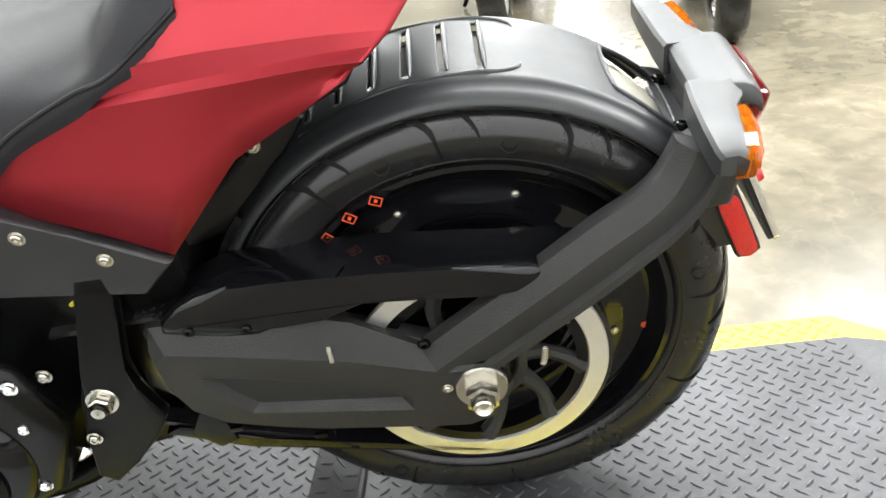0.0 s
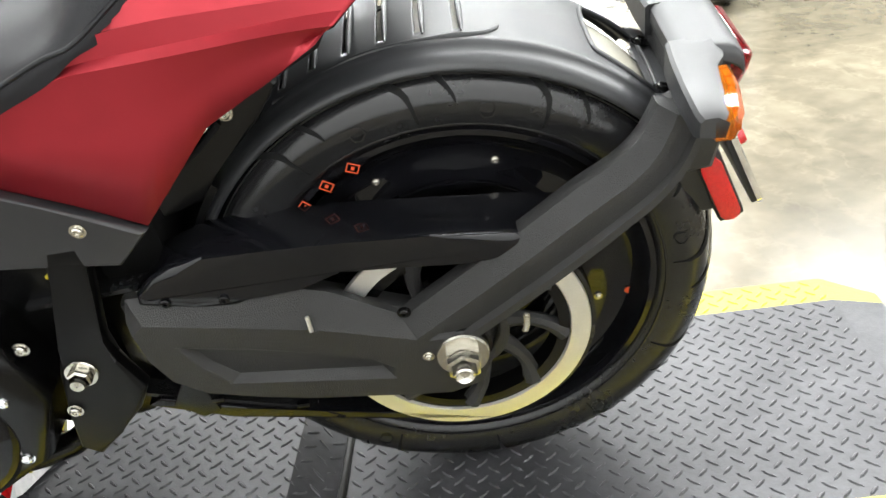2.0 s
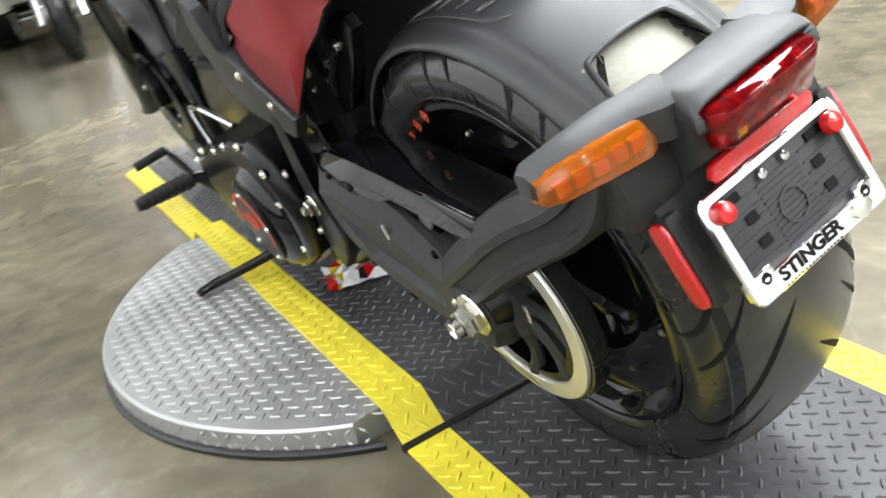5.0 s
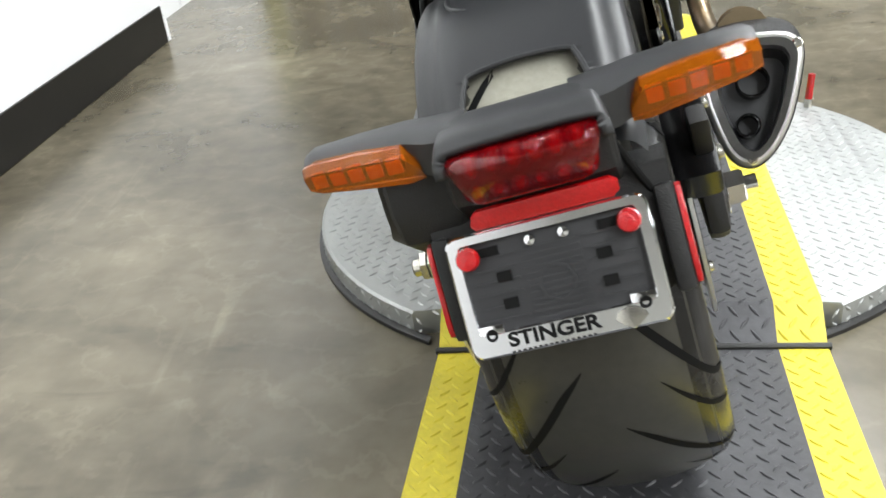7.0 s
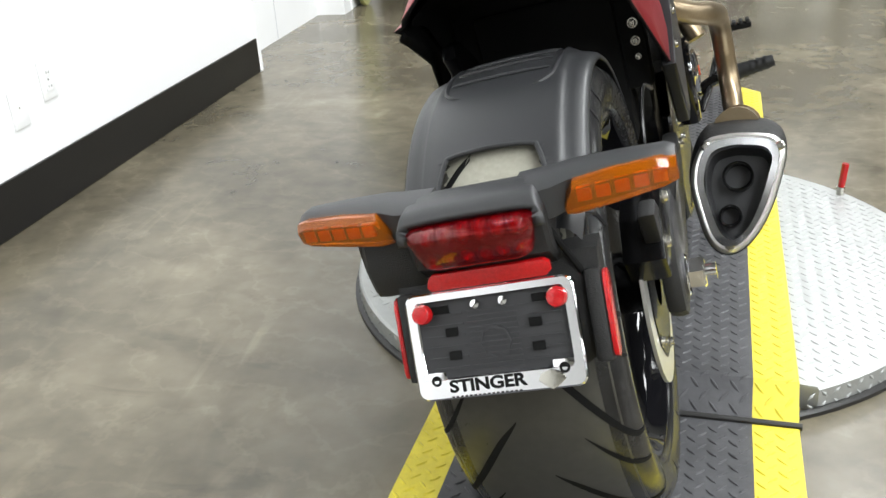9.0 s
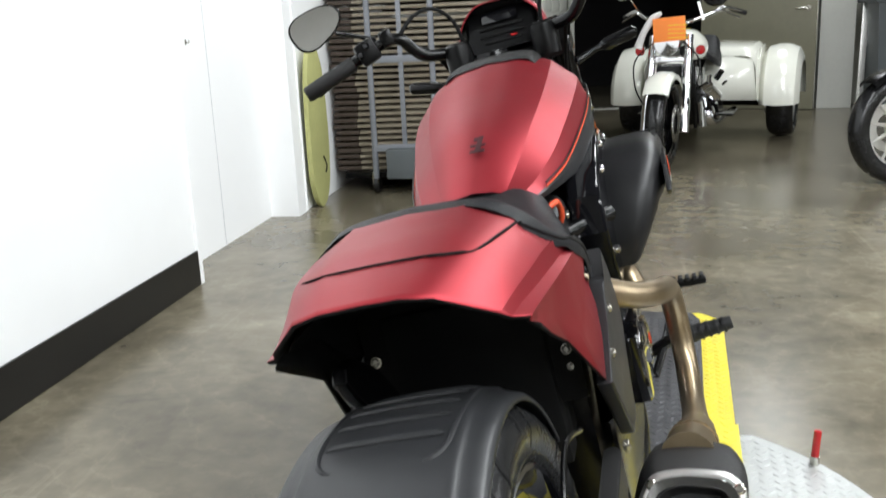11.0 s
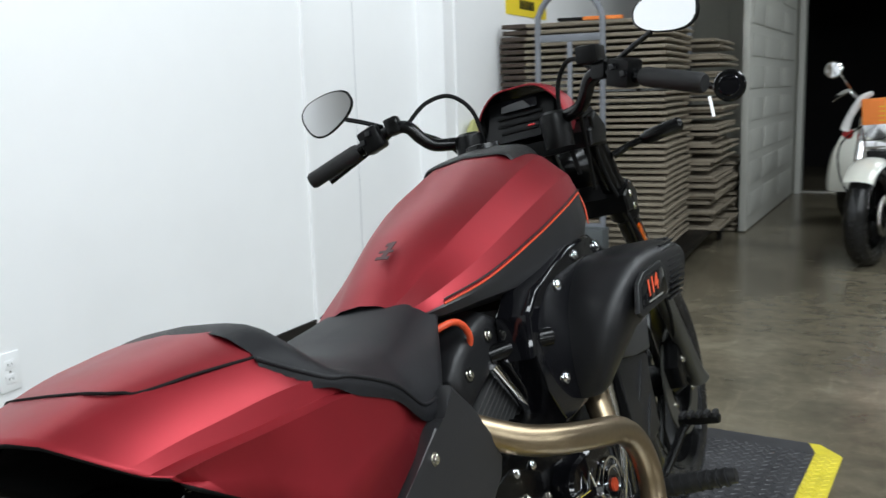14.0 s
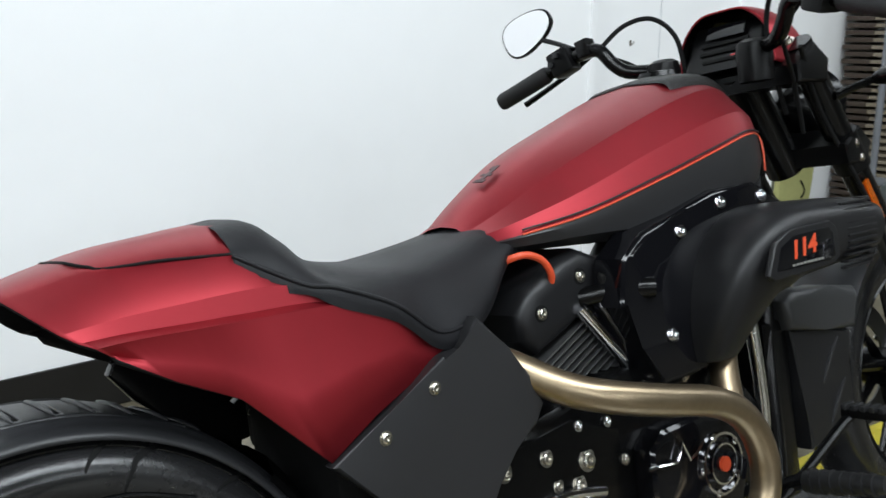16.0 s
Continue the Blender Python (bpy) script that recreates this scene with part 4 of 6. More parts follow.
bp("strut_end", prismed([(-.255, .228), (-.275, .238), (-.303, .238), (-.312, .205), (-.302, .168), (-.262, .165)], -.150, -.07, .014, seg=3), BLACK, strut, "black cross member behind the lamp bar")
AX = (0, .007, -.005)
axl = bp("axle_nut", lathed([(-.204, .001), (-.204, .031), (-.2075, .0325), (-.2105, .031), (-.2105, .001)], 32, center=AX), ZINC, None, "zinc plated axle nut and washer")
bp("hex", lathed([(-.2105, .0225), (-.219, .0225), (-.2205, .0185), (-.222, .0215), (-.231, .0215), (-.233, .017)], 6, center=AX), ZINC, axl)
bp("thread", lathed([(-.233, .0125), (-.243, .0125), (-.245, .0105), (-.238, .0065), (-.236, .001)], 20, center=AX), ZINC, axl)
bbolt((-.207, .048, .000), (-1, 0, 0), .0055, ZINC, cover)
bbolt((-.196, .066, .066), (-1, 0, 0), .0062, SEMI, cover)
for k in range(6):
    y, z = polar(.067, 88 + k * 4)
    bbolt((-.176, y - .008, z + .012), (-1, 0, 0), .0032, ZINC, spr, "balance_bead")
# exhaust side of the swingarm
arm = bp("swingarm_leg", prismed([(.40, .09), (.40, .03), (.12, -.035), (-.02, -.055), (-.055, -.03), (-.06, .05), (-.03, .10), (.05, .115), (.08, .07)], .150, .178, .010), BLACK, None, "black cast swingarm leg")
bp("brake_hanger", prismed([(-.03, .10), (-.09, .13), (-.13, .17), (-.17, .165), (-.15, .12), (-.06, .06)], .150, .172, .006), BLACK, arm)
axr = bp("axle_nut", lathed([(.178, .001), (.178, .030), (.182, .031), (.184, .028)], 28), CHROME, None, "bright plated axle nut")
bp("hex", lathed([(.184, .024), (.204, .024), (.207, .020), (.207, .001)], 6), CHROME, axr)
bp("thread", lathed([(.207, .012), (.222, .012), (.222, .001)], 16), CHROME, axr)
bp("brake_line", tubed([(.16, -.05, .16), (.163, -.02, .23), (.166, .05, .265), (.170, .14, .24)], .0035, 8), SEMI, arm, "braided brake line")
for y, z in ((-.04, .155), (-.055, .15)):
    bbolt((.168, y, z), (0.3, -1, .5), .006, ZINC, arm)

# ---------------------------------------------------------------- tail lamp bar, lamps, plate
bar = bp("lamp_bar", body([(-.276, [(0, .258), (.055, .258), (.066, .256), (.070, .25)]), (-.282, [(0, .279), (.058, .279), (.070, .276), (.074, .262)]), (-.335, [(0, .281), (.062, .280), (.076, .274), (.080, .258)]), (-.352, [(0, .270), (.066, .268), (.080, .260), (.082, .245)])]), LAMPBAR, None, "satin black tail lamp bar")
thicken(bar, .012)
bp("lamp_housing", prismed([(-.278, .268), (-.340, .266), (-.336, .208), (-.30, .178), (-.278, .19)], -.080, .080, .012, seg=3), BLACK, bar)
for s in (-1, 1):
    wing = bmesh.new()
    rings = []
    for x, y0, y1, z0, z1 in ((.05, -.270, -.335, .240, .281), (.088, -.266, -.326, .244, .282), (.110, -.264, -.313, .248, .284), (.160, -.262, -.309, .252, .284), (.208, -.262, -.300, .255, .283), (.217, -.266, -.296, .258, .279)):
        rings.append([(s * x, y0, z0), (s * x, y0 - .001, z1 - .004), (s * x, y0 - .005, z1), (s * x, y1 + .012, z1), (s * x, y1, z1 - .008), (s * x, y1 + .004, z0 - .004)])
    loft(wing, rings)
    w = bp("signal_wing", wing, LAMPBAR, bar)
    lens = bmesh.new()
    rings = []
    for x, y0, y1, z0, z1 in ((.099, -.292, -.320, .238, .256), (.112, -.292, -.328, .2395, .276), (.155, -.288, -.324, .244, .279), (.203, -.282, -.314, .2485, .2785), (.217, -.282, -.306, .251, .274)):
        rings.append([(s * x, y0, z0), (s * x, y0, z1), (s * x, y1 + .006, z1), (s * x, y1, z1 - .008), (s * x, y1 + .005, z0)])
    loft(lens, rings)
    a = bp("turn_signal_lens", lens, AMBER, bar, "amber turn signal lens")
    for k in range(5):
        x = .122 + .0195 * k
        yf = -.3262 + (x - .112) * (.095 if x < .155 else .15)
        bp("led_cell", boxed((s * x - .0075, yf + .0022, .2500 + x * .02), (s * x + .0075, yf + .010, .2640 + x * .02), .0012), AMBERCELL, a, "dark amber reflector cell")
lens = bmesh.new()
rings = []
for z, hw, y0, y1 in ((.2115, .050, -.322, -.346), (.2135, .058, -.322, -.355), (.218, .0615, -.322, -.360), (.236, .0655, -.322, -.366), (.252, .0695, -.322, -.3685), (.2585, .0695, -.322, -.366), (.2625, .064, -.325, -.356)):
    c = .012
    rings.append([(-hw, y0, z), (hw, y0, z), (hw, y1 + c, z), (hw - .4 * c, y1 + .35 * c, z), (hw - c, y1, z), (-hw + c, y1, z), (-hw + .4 * c, y1 + .35 * c, z), (-hw, y1 + c, z)])
loft(lens, rings)
tl = bp("tail_lamp_lens", lens, REDLENS, bar, "red tail lamp lens", angle=50)
for r in range(2):
    for k in range(6):
        x = -.0475 + k * .019
        bm = turned(lathed([(0, .0085), (.004, .008), (.010, .0035), (.0105, .0001)], 10, axis="z"), (x, -.338, .2255 + r * .021), (0, -1, 0))
        bp("led_cell", bm, REDCELL, tl, "bright red reflector cell")
bp("reflector", prismed([(-.066, .181), (.066, .181), (.0725, .187), (.0725, .196), (.066, .201), (-.060, .201), (-.066, .197), (-.070, .187)], -.338, -.328, .003, "y"), REFLECT, bar, "long red reflector")
# plate carrier: tapering apron, frame, blank plate
PL = Matrix.Translation((-.003, -.352, .119)) @ Matrix.Rotation(radians(-21), 4, "X")


def plate_part(name, bm, mat, label="", parent=None):
    bmesh.ops.transform(bm, matrix=PL, verts=bm.verts)
    return bp(name, bm, mat, parent or carrier, label)


apron = bmesh.new()
loft(apron, [[(-.118, -.262, .19), (.118, -.262, .19), (.118, -.300, .19), (-.118, -.300, .19)], [(-.115, -.268, .12), (.115, -.268, .12), (.115, -.325, .12), (-.115, -.325, .12)],
             [(-.106, -.285, .078), (.106, -.285, .078), (.106, -.334, .082), (-.106, -.334, .082)], [(-.088, -.298, .062), (.088, -.298, .062), (.088, -.330, .066), (-.088, -.330, .066)]])
carrier = bp("plate_carrier", apron, BLACK, None, "black licence plate carrier")
plate_part("plate", boxed((-.090, -.004, -.054), (.090, .004, .054), .003), MATPLASTIC, "ribbed black blank plate")
for k in range(13):
    z = -.036 + k * .006
    for x0, x1 in ((-.078, -.033), (-.028, .028), (.033, .078)):
        if abs(x0) > .03 and k % 2:
            continue
        plate_part("rib", boxed((x0, -.0055, z - .0011), (x1, -.003, z + .0011)), MATPLASTIC)
for x in (-.048, .048):
    for z in (.016, -.010):
        plate_part("slot", boxed((x - .007, -.0062, z - .005), (x + .007, -.003, z + .005)), NEARBLACK, "dark slot")
for x0, z in ((-.062, .042), (.062, .042), (-.058, -.040), (.058, -.040)):
    plate_part("slot", boxed((x0 - .014, -.0062, z - .0045), (x0 + .014, -.003, z + .0045)), NEARBLACK, "dark slot")
plate_part("plate_emblem", turned(lathed([(0, .019), (.0025, .019), (.0025, .016), (0, .016)], 8, axis="z", closed=True), (0, -.004, 0), (0, -1, 0)), MATPLASTIC, "embossed shield outline")
def round_rect(hw, z0, z1, r, y):
    """Points round an upright rectangle with rounded corners."""
    out_pts = []
    for cx, cz, a0 in ((hw - r, z1 - r, 0), (-hw + r, z1 - r, 90), (-hw + r, z0 + r, 180), (hw - r, z0 + r, 270)):
        for k in range(6):
            a = radians(a0 + 18 * k)
            out_pts.append((cx + r * math.cos(a), y, cz + r * math.sin(a)))
    return out_pts


fr = bmesh.new()
loft(fr, [round_rect(.0835, -.034, .0515, .004, -.003), round_rect(.0835, -.034, .0515, .004, -.009), round_rect(.085, -.0355, .053, .005, -.011),
          round_rect(.0945, -.0555, .0605, .010, -.011), round_rect(.0965, -.0575, .0625, .012, -.009), round_rect(.0965, -.0575, .0625, .012, -.003)], True, False)
frame_ob = plate_part("plate_frame", fr, CHROME, "chrome licence plate frame")
for x in (-.073, .073):
    plate_part("corner_pad", boxed((x - .013, -.0105, -.046), (x + .013, -.0035, -.026), .003), CHROME, "", frame_ob)
    plate_part("screw_hole", turned(lathed([(0, .001), (.001, .0055), (.0, .0062)], 16, axis="z"), (x, -.0106, -.036), (0, -1, 0)), NEARBLACK, "", frame_ob)
    plate_part("reflector_bolt", turned(lathed([(0, .0115), (.006, .0115), (.010, .0095), (.0115, .0001)], 24, axis="z"), (x * 1.05, -.010, .040), (0, -1, 0)), REFLECT, "round red reflector bolt")
    plate_part("plate_screw", turned(lathed([(0, .005), (.003, .005), (.004, .0001)], 14, axis="z"), (x * .22, -.006, .044), (0, -1, 0)), CHROME)
txt = bpy.data.curves.new("frame_word", "FONT")
txt.body, txt.size, txt.extrude, txt.align_x, txt.align_y = "STINGER", .0188, .0007, "CENTER", "CENTER"
txt.offset = .0006
tob = new("frame_word", txt)
deps = bpy.context.evaluated_depsgraph_get()
tmesh = bpy.data.meshes.new_from_object(tob.evaluated_get(deps))
bpy.data.objects.remove(tob)
bm = bmesh.new()
bm.from_mesh(tmesh)
bpy.data.meshes.remove(tmesh)
bmesh.ops.transform(bm, matrix=Matrix.Translation((-.015, -.0113, -.0440)) @ Matrix.Rotation(radians(90), 4, "X") @ Matrix.Diagonal((1.18, 1, 1, 1)), verts=bm.verts)
plate_part("frame_word", bm, NEARBLACK, "dark raised lettering", frame_ob)
bm = bmesh.new()
for k in range(16):
    box(bm, (-.058 + k * .0052, -.0115, -.0555), (-.055 + k * .0052, -.0108, -.0542))
plate_part("small_print", bm, NEARBLACK, "tiny dark lettering as bars", frame_ob)
bm = prismed([(.046, -.040), (.058, -.036), (.070, -.040), (.073, -.047), (.066, -.053), (.058, -.058), (.050, -.053), (.043, -.047)], -.0135, -.0105, .0008, "y")
plate_part("frame_badge", bm, ZINC, "embossed shield badge", frame_ob)
for s in (-1, 1):
    bm = bmesh.new()
    pts = [(0, .049), (.009, .046), (.0128, .037), (.0128, -.037), (.009, -.046), (0, -.049), (-.009, -.046), (-.0128, -.037), (-.0128, .037), (-.009, .046)]
    prism(bm, [(a, b) for a, b in pts], 0, s * .006, .002)
    bmesh.ops.transform(bm, matrix=Matrix.Translation((s * .119, -.319, .119)) @ Matrix.Rotation(radians(-20), 4, "X"), verts=bm.verts)
    bp("side_reflector", bm, REFLECT, carrier, "oblong red side reflector")
    bp("reflector_backing", boxed((-.0095, -.016, -.052), (.0095, .016, .052), .006, Matrix.Translation((s * .1095, -.319, .119)) @ Matrix.Rotation(radians(-20), 4, "X")), BLACK, carrier)
bp("carrier_cable", tubed([(.07, -.33, .25), (.085, -.31, .20), (.105, -.305, .15)], .004, 8), NEARBLACK, carrier)

# ---------------------------------------------------------------- exhaust
pipe = bp("exhaust_pipe", tubed([(.08, .50, .36), (.12, .555, .318), (.170, .600, .282), (.222, .648, .246), (.257, .705, .225), (.271, .79, .203), (.273, .89, .177), (.275, .955, .137), (.276, .990, .07), (.276, .978, 0.0), (.276, .92, -.04), (.278, .80, -.045), (.282, .65, -.01), (.286, .52, .04), (.284, .42, .072), (.277, .31, .098)], [.0232] * 12 + [.026, .030, .034, .039], 18), BRONZE, None, "bronze coated exhaust header")
bp("front_header", tubed([(.14, 1.13, .30), (.17, 1.07, .26), (.19, 1.03, .20), (.22, 1.00, .12)], .023, 16), BRONZE, pipe, "bronze front header")
bp("collar", tubed([(.2835, .405, .076), (.2825, .39, .080)], .0375, 18, False), BRONZE, pipe)
MUF = Matrix(((.98, .217, -.036, .264), (-.125, .47, -.868, .207), (-.15, .853, .488, .018), (0, 0, 0, 1)))
out = [(-.077, .023), (-.075, .064), (-.060, .096), (-.031, .106), (.003, .109), (.046, .105), (.065, .085), (.064, .05), (.05, -.014), (.029, -.059), (.003, -.085), (-.022, -.086), (-.043, -.068), (-.060, -.032)]
inn = [(-.052, .022), (-.050, .058), (-.040, .075), (-.018, .083), (.003, .084), (.032, .081), (.044, .066), (.042, .044), (.033, .000), (.018, -.042), (.002, -.062), (-.010, -.063), (-.024, -.050), (-.040, -.015)]
out = [tuple(p)[:2] for p in smooth_line([(a, b, 0) for a, b in out], 3, True)]
inn = [tuple(p)[:2] for p in smooth_line([(a, b, 0) for a, b in inn], 3, True)]


def muf_part(name, rings, mat, label="", parent=None, caps=False):
    bm = bmesh.new()
    R = loft(bm, [[MUF @ Vector(p) for p in r] for r in rings], True, False)
    if caps:
        bm.faces.new(R[-1])
    return bp(name, bm, mat, parent, label, angle=45)


def lerp(k):
    return [(a[0] + (b[0] - a[0]) * k, a[1] + (b[1] - a[1]) * k) for a, b in zip(out, inn)]


def muf_ring(k, depth, pts=None):
    """Cross sections of the can: k shrinks it, depth goes forward along the machine."""
    return [Vector((a * k, b * k, 0)) + MUF.inverted().to_3x3() @ Vector((.04 * depth, depth, .06 * depth)) for a, b in (pts or out)]


muf = muf_part("muffler", [muf_ring(.99, -.004), muf_ring(1.0, .006), muf_ring(1.02, .03), muf_ring(1.0, .055), muf_ring(.92, .09), muf_ring(.74, .125), muf_ring(.45, .15)], BLACK, "black muffler with chrome end cap")
muf_part("end_cap", [[(a, b, -.004) for a, b in out], [(a, b, .006) for a, b in lerp(.12)], [(a, b, .010) for a, b in lerp(.30)], [(a, b, .008) for a, b in lerp(.40)]], ALU, "polished end cap", muf)
muf_part("chrome_rim", [[(a, b, .008) for a, b in lerp(.36)], [(a, b, .0135) for a, b in lerp(.48)], [(a, b, .0135) for a, b in lerp(.93)], [(a, b, .004) for a, b in inn], [(a, b, -.012) for a, b in inn]], CHROME, "bright chrome rim", muf)
muf_part("recess", [[(a, b, -.004) for a, b in inn], [(a * .9, b * .9, -.030) for a, b in inn]], LAMPBAR, "", muf, True)
for a, b, r in ((-.005, .039, .024), (-.012, -.025, .018)):
    bm = lathed([(-.034, r), (-.006, r), (-.004, r - .002), (-.006, r - .004), (-.034, r - .004), (-.033, .0001)], 32, center=(a, b, 0), axis="z")
    bmesh.ops.transform(bm, matrix=MUF, verts=bm.verts)
    bp("outlet_tube", bm, SEMI, muf, "dark outlet tube")
for a, b in ((-.056, .083), (.056, .085), (-.008, -.076)):
    bm = lathed([(.004, .0075), (.011, .0075), (.013, .005), (.013, .0001)], 12, center=(a, b, 0), axis="z")
    bmesh.ops.transform(bm, matrix=MUF, verts=bm.verts)
    bp("cap_screw", bm, ZINC, muf)

# ---------------------------------------------------------------- engine
crank = bp("crankcase", prismed([(.50, .02), (.52, .12), (.62, .20), (.80, .225), (1.05, .225), (1.16, .10), (1.15, -.08), (1.0, -.15), (.62, -.15), (.52, -.08)], -.13, .165, .02), SEMI, None, "black engine crankcase")
bp("rear_frame", boxed((-.15, .42, -.10), (.15, .56, .30), .03), SEMI, None, "black rear frame casting")
for sign, base in ((-1, .92), (1, .94)):
    ax, up = sign * .44, .90

    def on(s, f, base=base, ax=ax):
        """(y, z) at a height s along a cylinder's axis and f across it."""
        return (base + ax * s + .90 * f * 1.0, up * s - ax * f)
    cyl = bp("cylinder", prismed([on(.16, -.065), on(.16, .065), on(.36, .065), on(.36, -.065)], -.075, .085, .02), SEMI, None, "black finned engine cylinder")
    for k in range(13):
        s = .195 + k * .0112
        w = .092 - .0012 * abs(k - 6)
        bm = prismed([on(s - .0013, -w), on(s - .0013, w), on(s + .0013, w), on(s + .0013, -w)], -.110, .118, 0)
        bp("fin", bm, FIN, cyl, "", False)
    head = [on(.345, -.082), on(.335, .090), on(.355, .108), on(.395, .108), on(.432, .075), on(.440, .030), on(.440, -.045), on(.420, -.085), on(.38, -.096)]
    bp("rocker_cover", prismed(head, -.085, .128, .030, seg=5), SHELL, cyl, "satin black rocker cover")
    for f in (-.048, .048):
        y, z = on(.398, f)
        bp("bolt_recess", lathed([(.1275, .013), (.1290, .0125), (.1290, .0001)], 20, center=(0, y, z)), NEARBLACK, cyl)
        bbolt((.1285, y, z), (1, 0, .1), .0075, ZINC, cyl)
        bbolt((-.086, y, z), (-1, 0, .1), .0085, ZINC, cyl)
    y1, z1 = on(.36, .02 * -sign)
    bp("pushrod_tube", tubed([(.135, .93 + sign * .03, .19), (.128, y1, z1)], .011, 12, False), CHROME, cyl, "chrome pushrod tube")
cam_cover = bp("cam_cover", prismed([(.82, .11), (.85, .135), (.95, .14), (1.04, .11), (1.06, .04), (1.03, -.03), (.96, -.06), (.86, -.04), (.82, .02)], .160, .205, .014, seg=3), GLOSS, None, "gloss black cam cover")
for r0, r1, h, mt in ((.046, .050, .212, CHROME), (.030, .033, .214, CHROME), (.0001, .029, .212, GLOSS), (.0001, .012, .2165, ORANGE)):
    bp("badge_ring", lathed([(.203, r1), (h, r1), (h, r0), (.203, r0)], 40, center=(0, .976, .051)), mt, cam_cover)
for d in range(18, 378, 72):
    y, z = polar(.047, d)
    bbolt((.208, .976 + y, .051 + z), (1, 0, 0), .005, CHROME, cam_cover)
bp("emblem_line", tubed([(.210, .80, .090), (.212, .865, .084), (.212, .880, .110), (.212, .895, .080), (.212, .912, .086), (.212, .93, .10)], .003, 8, False), CHROME, cam_cover, "bent chrome trim line")
trans = bp("gearbox", prismed([(.47, .10), (.53, .17), (.70, .19), (.80, .15), (.80, -.06), (.70, -.13), (.50, -.12), (.46, -.02)], .10, .168, .015, seg=3), SEMI, None, "black gearbox case")
random.seed(4)
for y, z, r in ((.562, .146, .0105), (.641, .1446, .0095), (.719, .1205, .0125), (.699, .090, .0105), (.658, .099, .0075), (.71, .173, .006), (.60, .05, .009), (.73, .03, .009), (.55, .02, .010), (.68, -.01, .009), (.77, .165, .006), (.80, .10, .007)):
    bbolt((.168, y, z), (1, 0, .15), r, ZINC if r > .0065 else CHROME, trans)
for y, z in ((.62, .20), (.70, .215), (.80, .20), (.86, .20), (.96, .19)):
    bbolt((.166, y, z), (1, 0, 0), .006, ZINC, crank)
bp("lower_tube", tubed([(.17, .60, .07), (.175, .66, .085), (.176, .74, .07)], .008, 10), CHROME, trans, "short chrome line")
# belt side: primary cover with its round cover
prim = bp("primary_cover", prismed([(.50, .03), (.53, .13), (.58, .165), (.68, .150), (.84, .105), (1.00, .075), (1.06, .03), (1.05, -.06), (.98, -.105), (.80, -.115), (.63, -.125), (.54, -.07)], -.235, -.12, .028, seg=4), SEMI, None, "black primary drive cover")
bp("clutch_dome", lathed([(-.215, .115), (-.240, .108), (-.252, .095), (-.256, .082)], 48, center=(0, .665, -.005)), GLOSS, prim)
bp("derby_cover", lathed([(-.250, .080), (-.262, .080), (-.266, .076), (-.266, .0001)], 48, center=(0, .665, -.005)), SATIN, prim, "round dark derby cover")
bp("red_ring", lathed([(-.2675, .070), (-.2675, .063), (-.265, .063), (-.265, .070)], 40, center=(0, .665, -.005), arc=(radians(-95), radians(120)), closed=True), ORANGE, prim, "orange-red ring")
for d in (10, 82, 154, 226, 298):
    y, z = polar(.0715, d)
    bbolt((-.266, .665 + y, -.005 + z), (-1, 0, 0), .005, CHROME, prim)
bm = bmesh.new()
for k, (y, z, w, h) in enumerate(((-.022, .012, .010, .022), (0, .014, .010, .026), (.022, .012, .010, .022), (0, -.006, .032, .006))):
    box(bm, (-.2685, .665 + y - w / 2, -.005 + z - h / 2), (-.266, .665 + y + w / 2, -.005 + z + h / 2), .001)
bp("derby_mark", bm, ORANGE, prim, "orange-red emblem shapes", False)
for y, z in ((.535, .115), (.60, .158), (.70, .140), (.80, .112), (.92, .09), (1.03, .045), (.56, -.05), (.63, -.105), (.545, .05)):
    bbolt((-.233, y, z), (-1, 0, 0), .0075, CHROME, prim)
bp("shift_linkage", tubed([(-.215, .62, .185), (-.22, .80, .20), (-.22, .86, .18), (-.215, .88, .10)], .006, 10), CHROME, prim, "chrome shift rod")
for dy in (0, .05):
    bp("spark_cable", tubed([(-.06, .60 + dy, .40), (-.115, .66 + dy, .43), (-.135, .74 + dy, .42), (-.12, .82 + dy, .40), (-.09, .84 + dy, .375)], .0055, 10), ORANGE, None, "orange spark plug cable")
bp("spark_cable", tubed([(.10, .645, .415), (.128, .669, .426), (.130, .694, .423), (.130, .716, .411), (.128, .730, .388), (.11, .735, .36)], .0055, 10), ORANGE, None, "orange spark plug cable")
# pivot bracket on the belt side
piv = bp("pivot_bracket", prismed([(.385, .235), (.432, .235), (.446, .138), (.470, .090), (.486, .050), (.500, -.018), (.512, -.081), (.490, -.098), (.450, -.062), (.411, -.024), (.393, .008), (.414, .058), (.424, .092), (.392, .199)], -.203, -.178, .008, seg=3), SATIN, None, "black frame bracket")
pb = bp("pivot_bolt", lathed([(-.203, .001), (-.203, .0195), (-.206, .0205), (-.208, .0195), (-.208, .014)], 28, center=(0, .457, .051)), ZINC, None, "zinc plated pivot nut")
bp("hex", lathed([(-.208, .0145), (-.217, .0145), (-.219, .012)], 6, center=(0, .457, .051)), ZINC, pb)
bp("thread", lathed([(-.219, .0082), (-.227, .0082), (-.228, .001)], 16, center=(0, .457, .051)), ZINC, pb)
for y, z in ((.508, .103), (.488, -.008)):
    bbolt((-.206, y, z), (-1, 0, 0), .0075, ZINC, piv)
bp("tab", prismed([(.365, -.02), (.385, -.055), (.355, -.085), (.33, -.075), (.34, -.03)], -.175, -.165, .002), SEMI, piv)
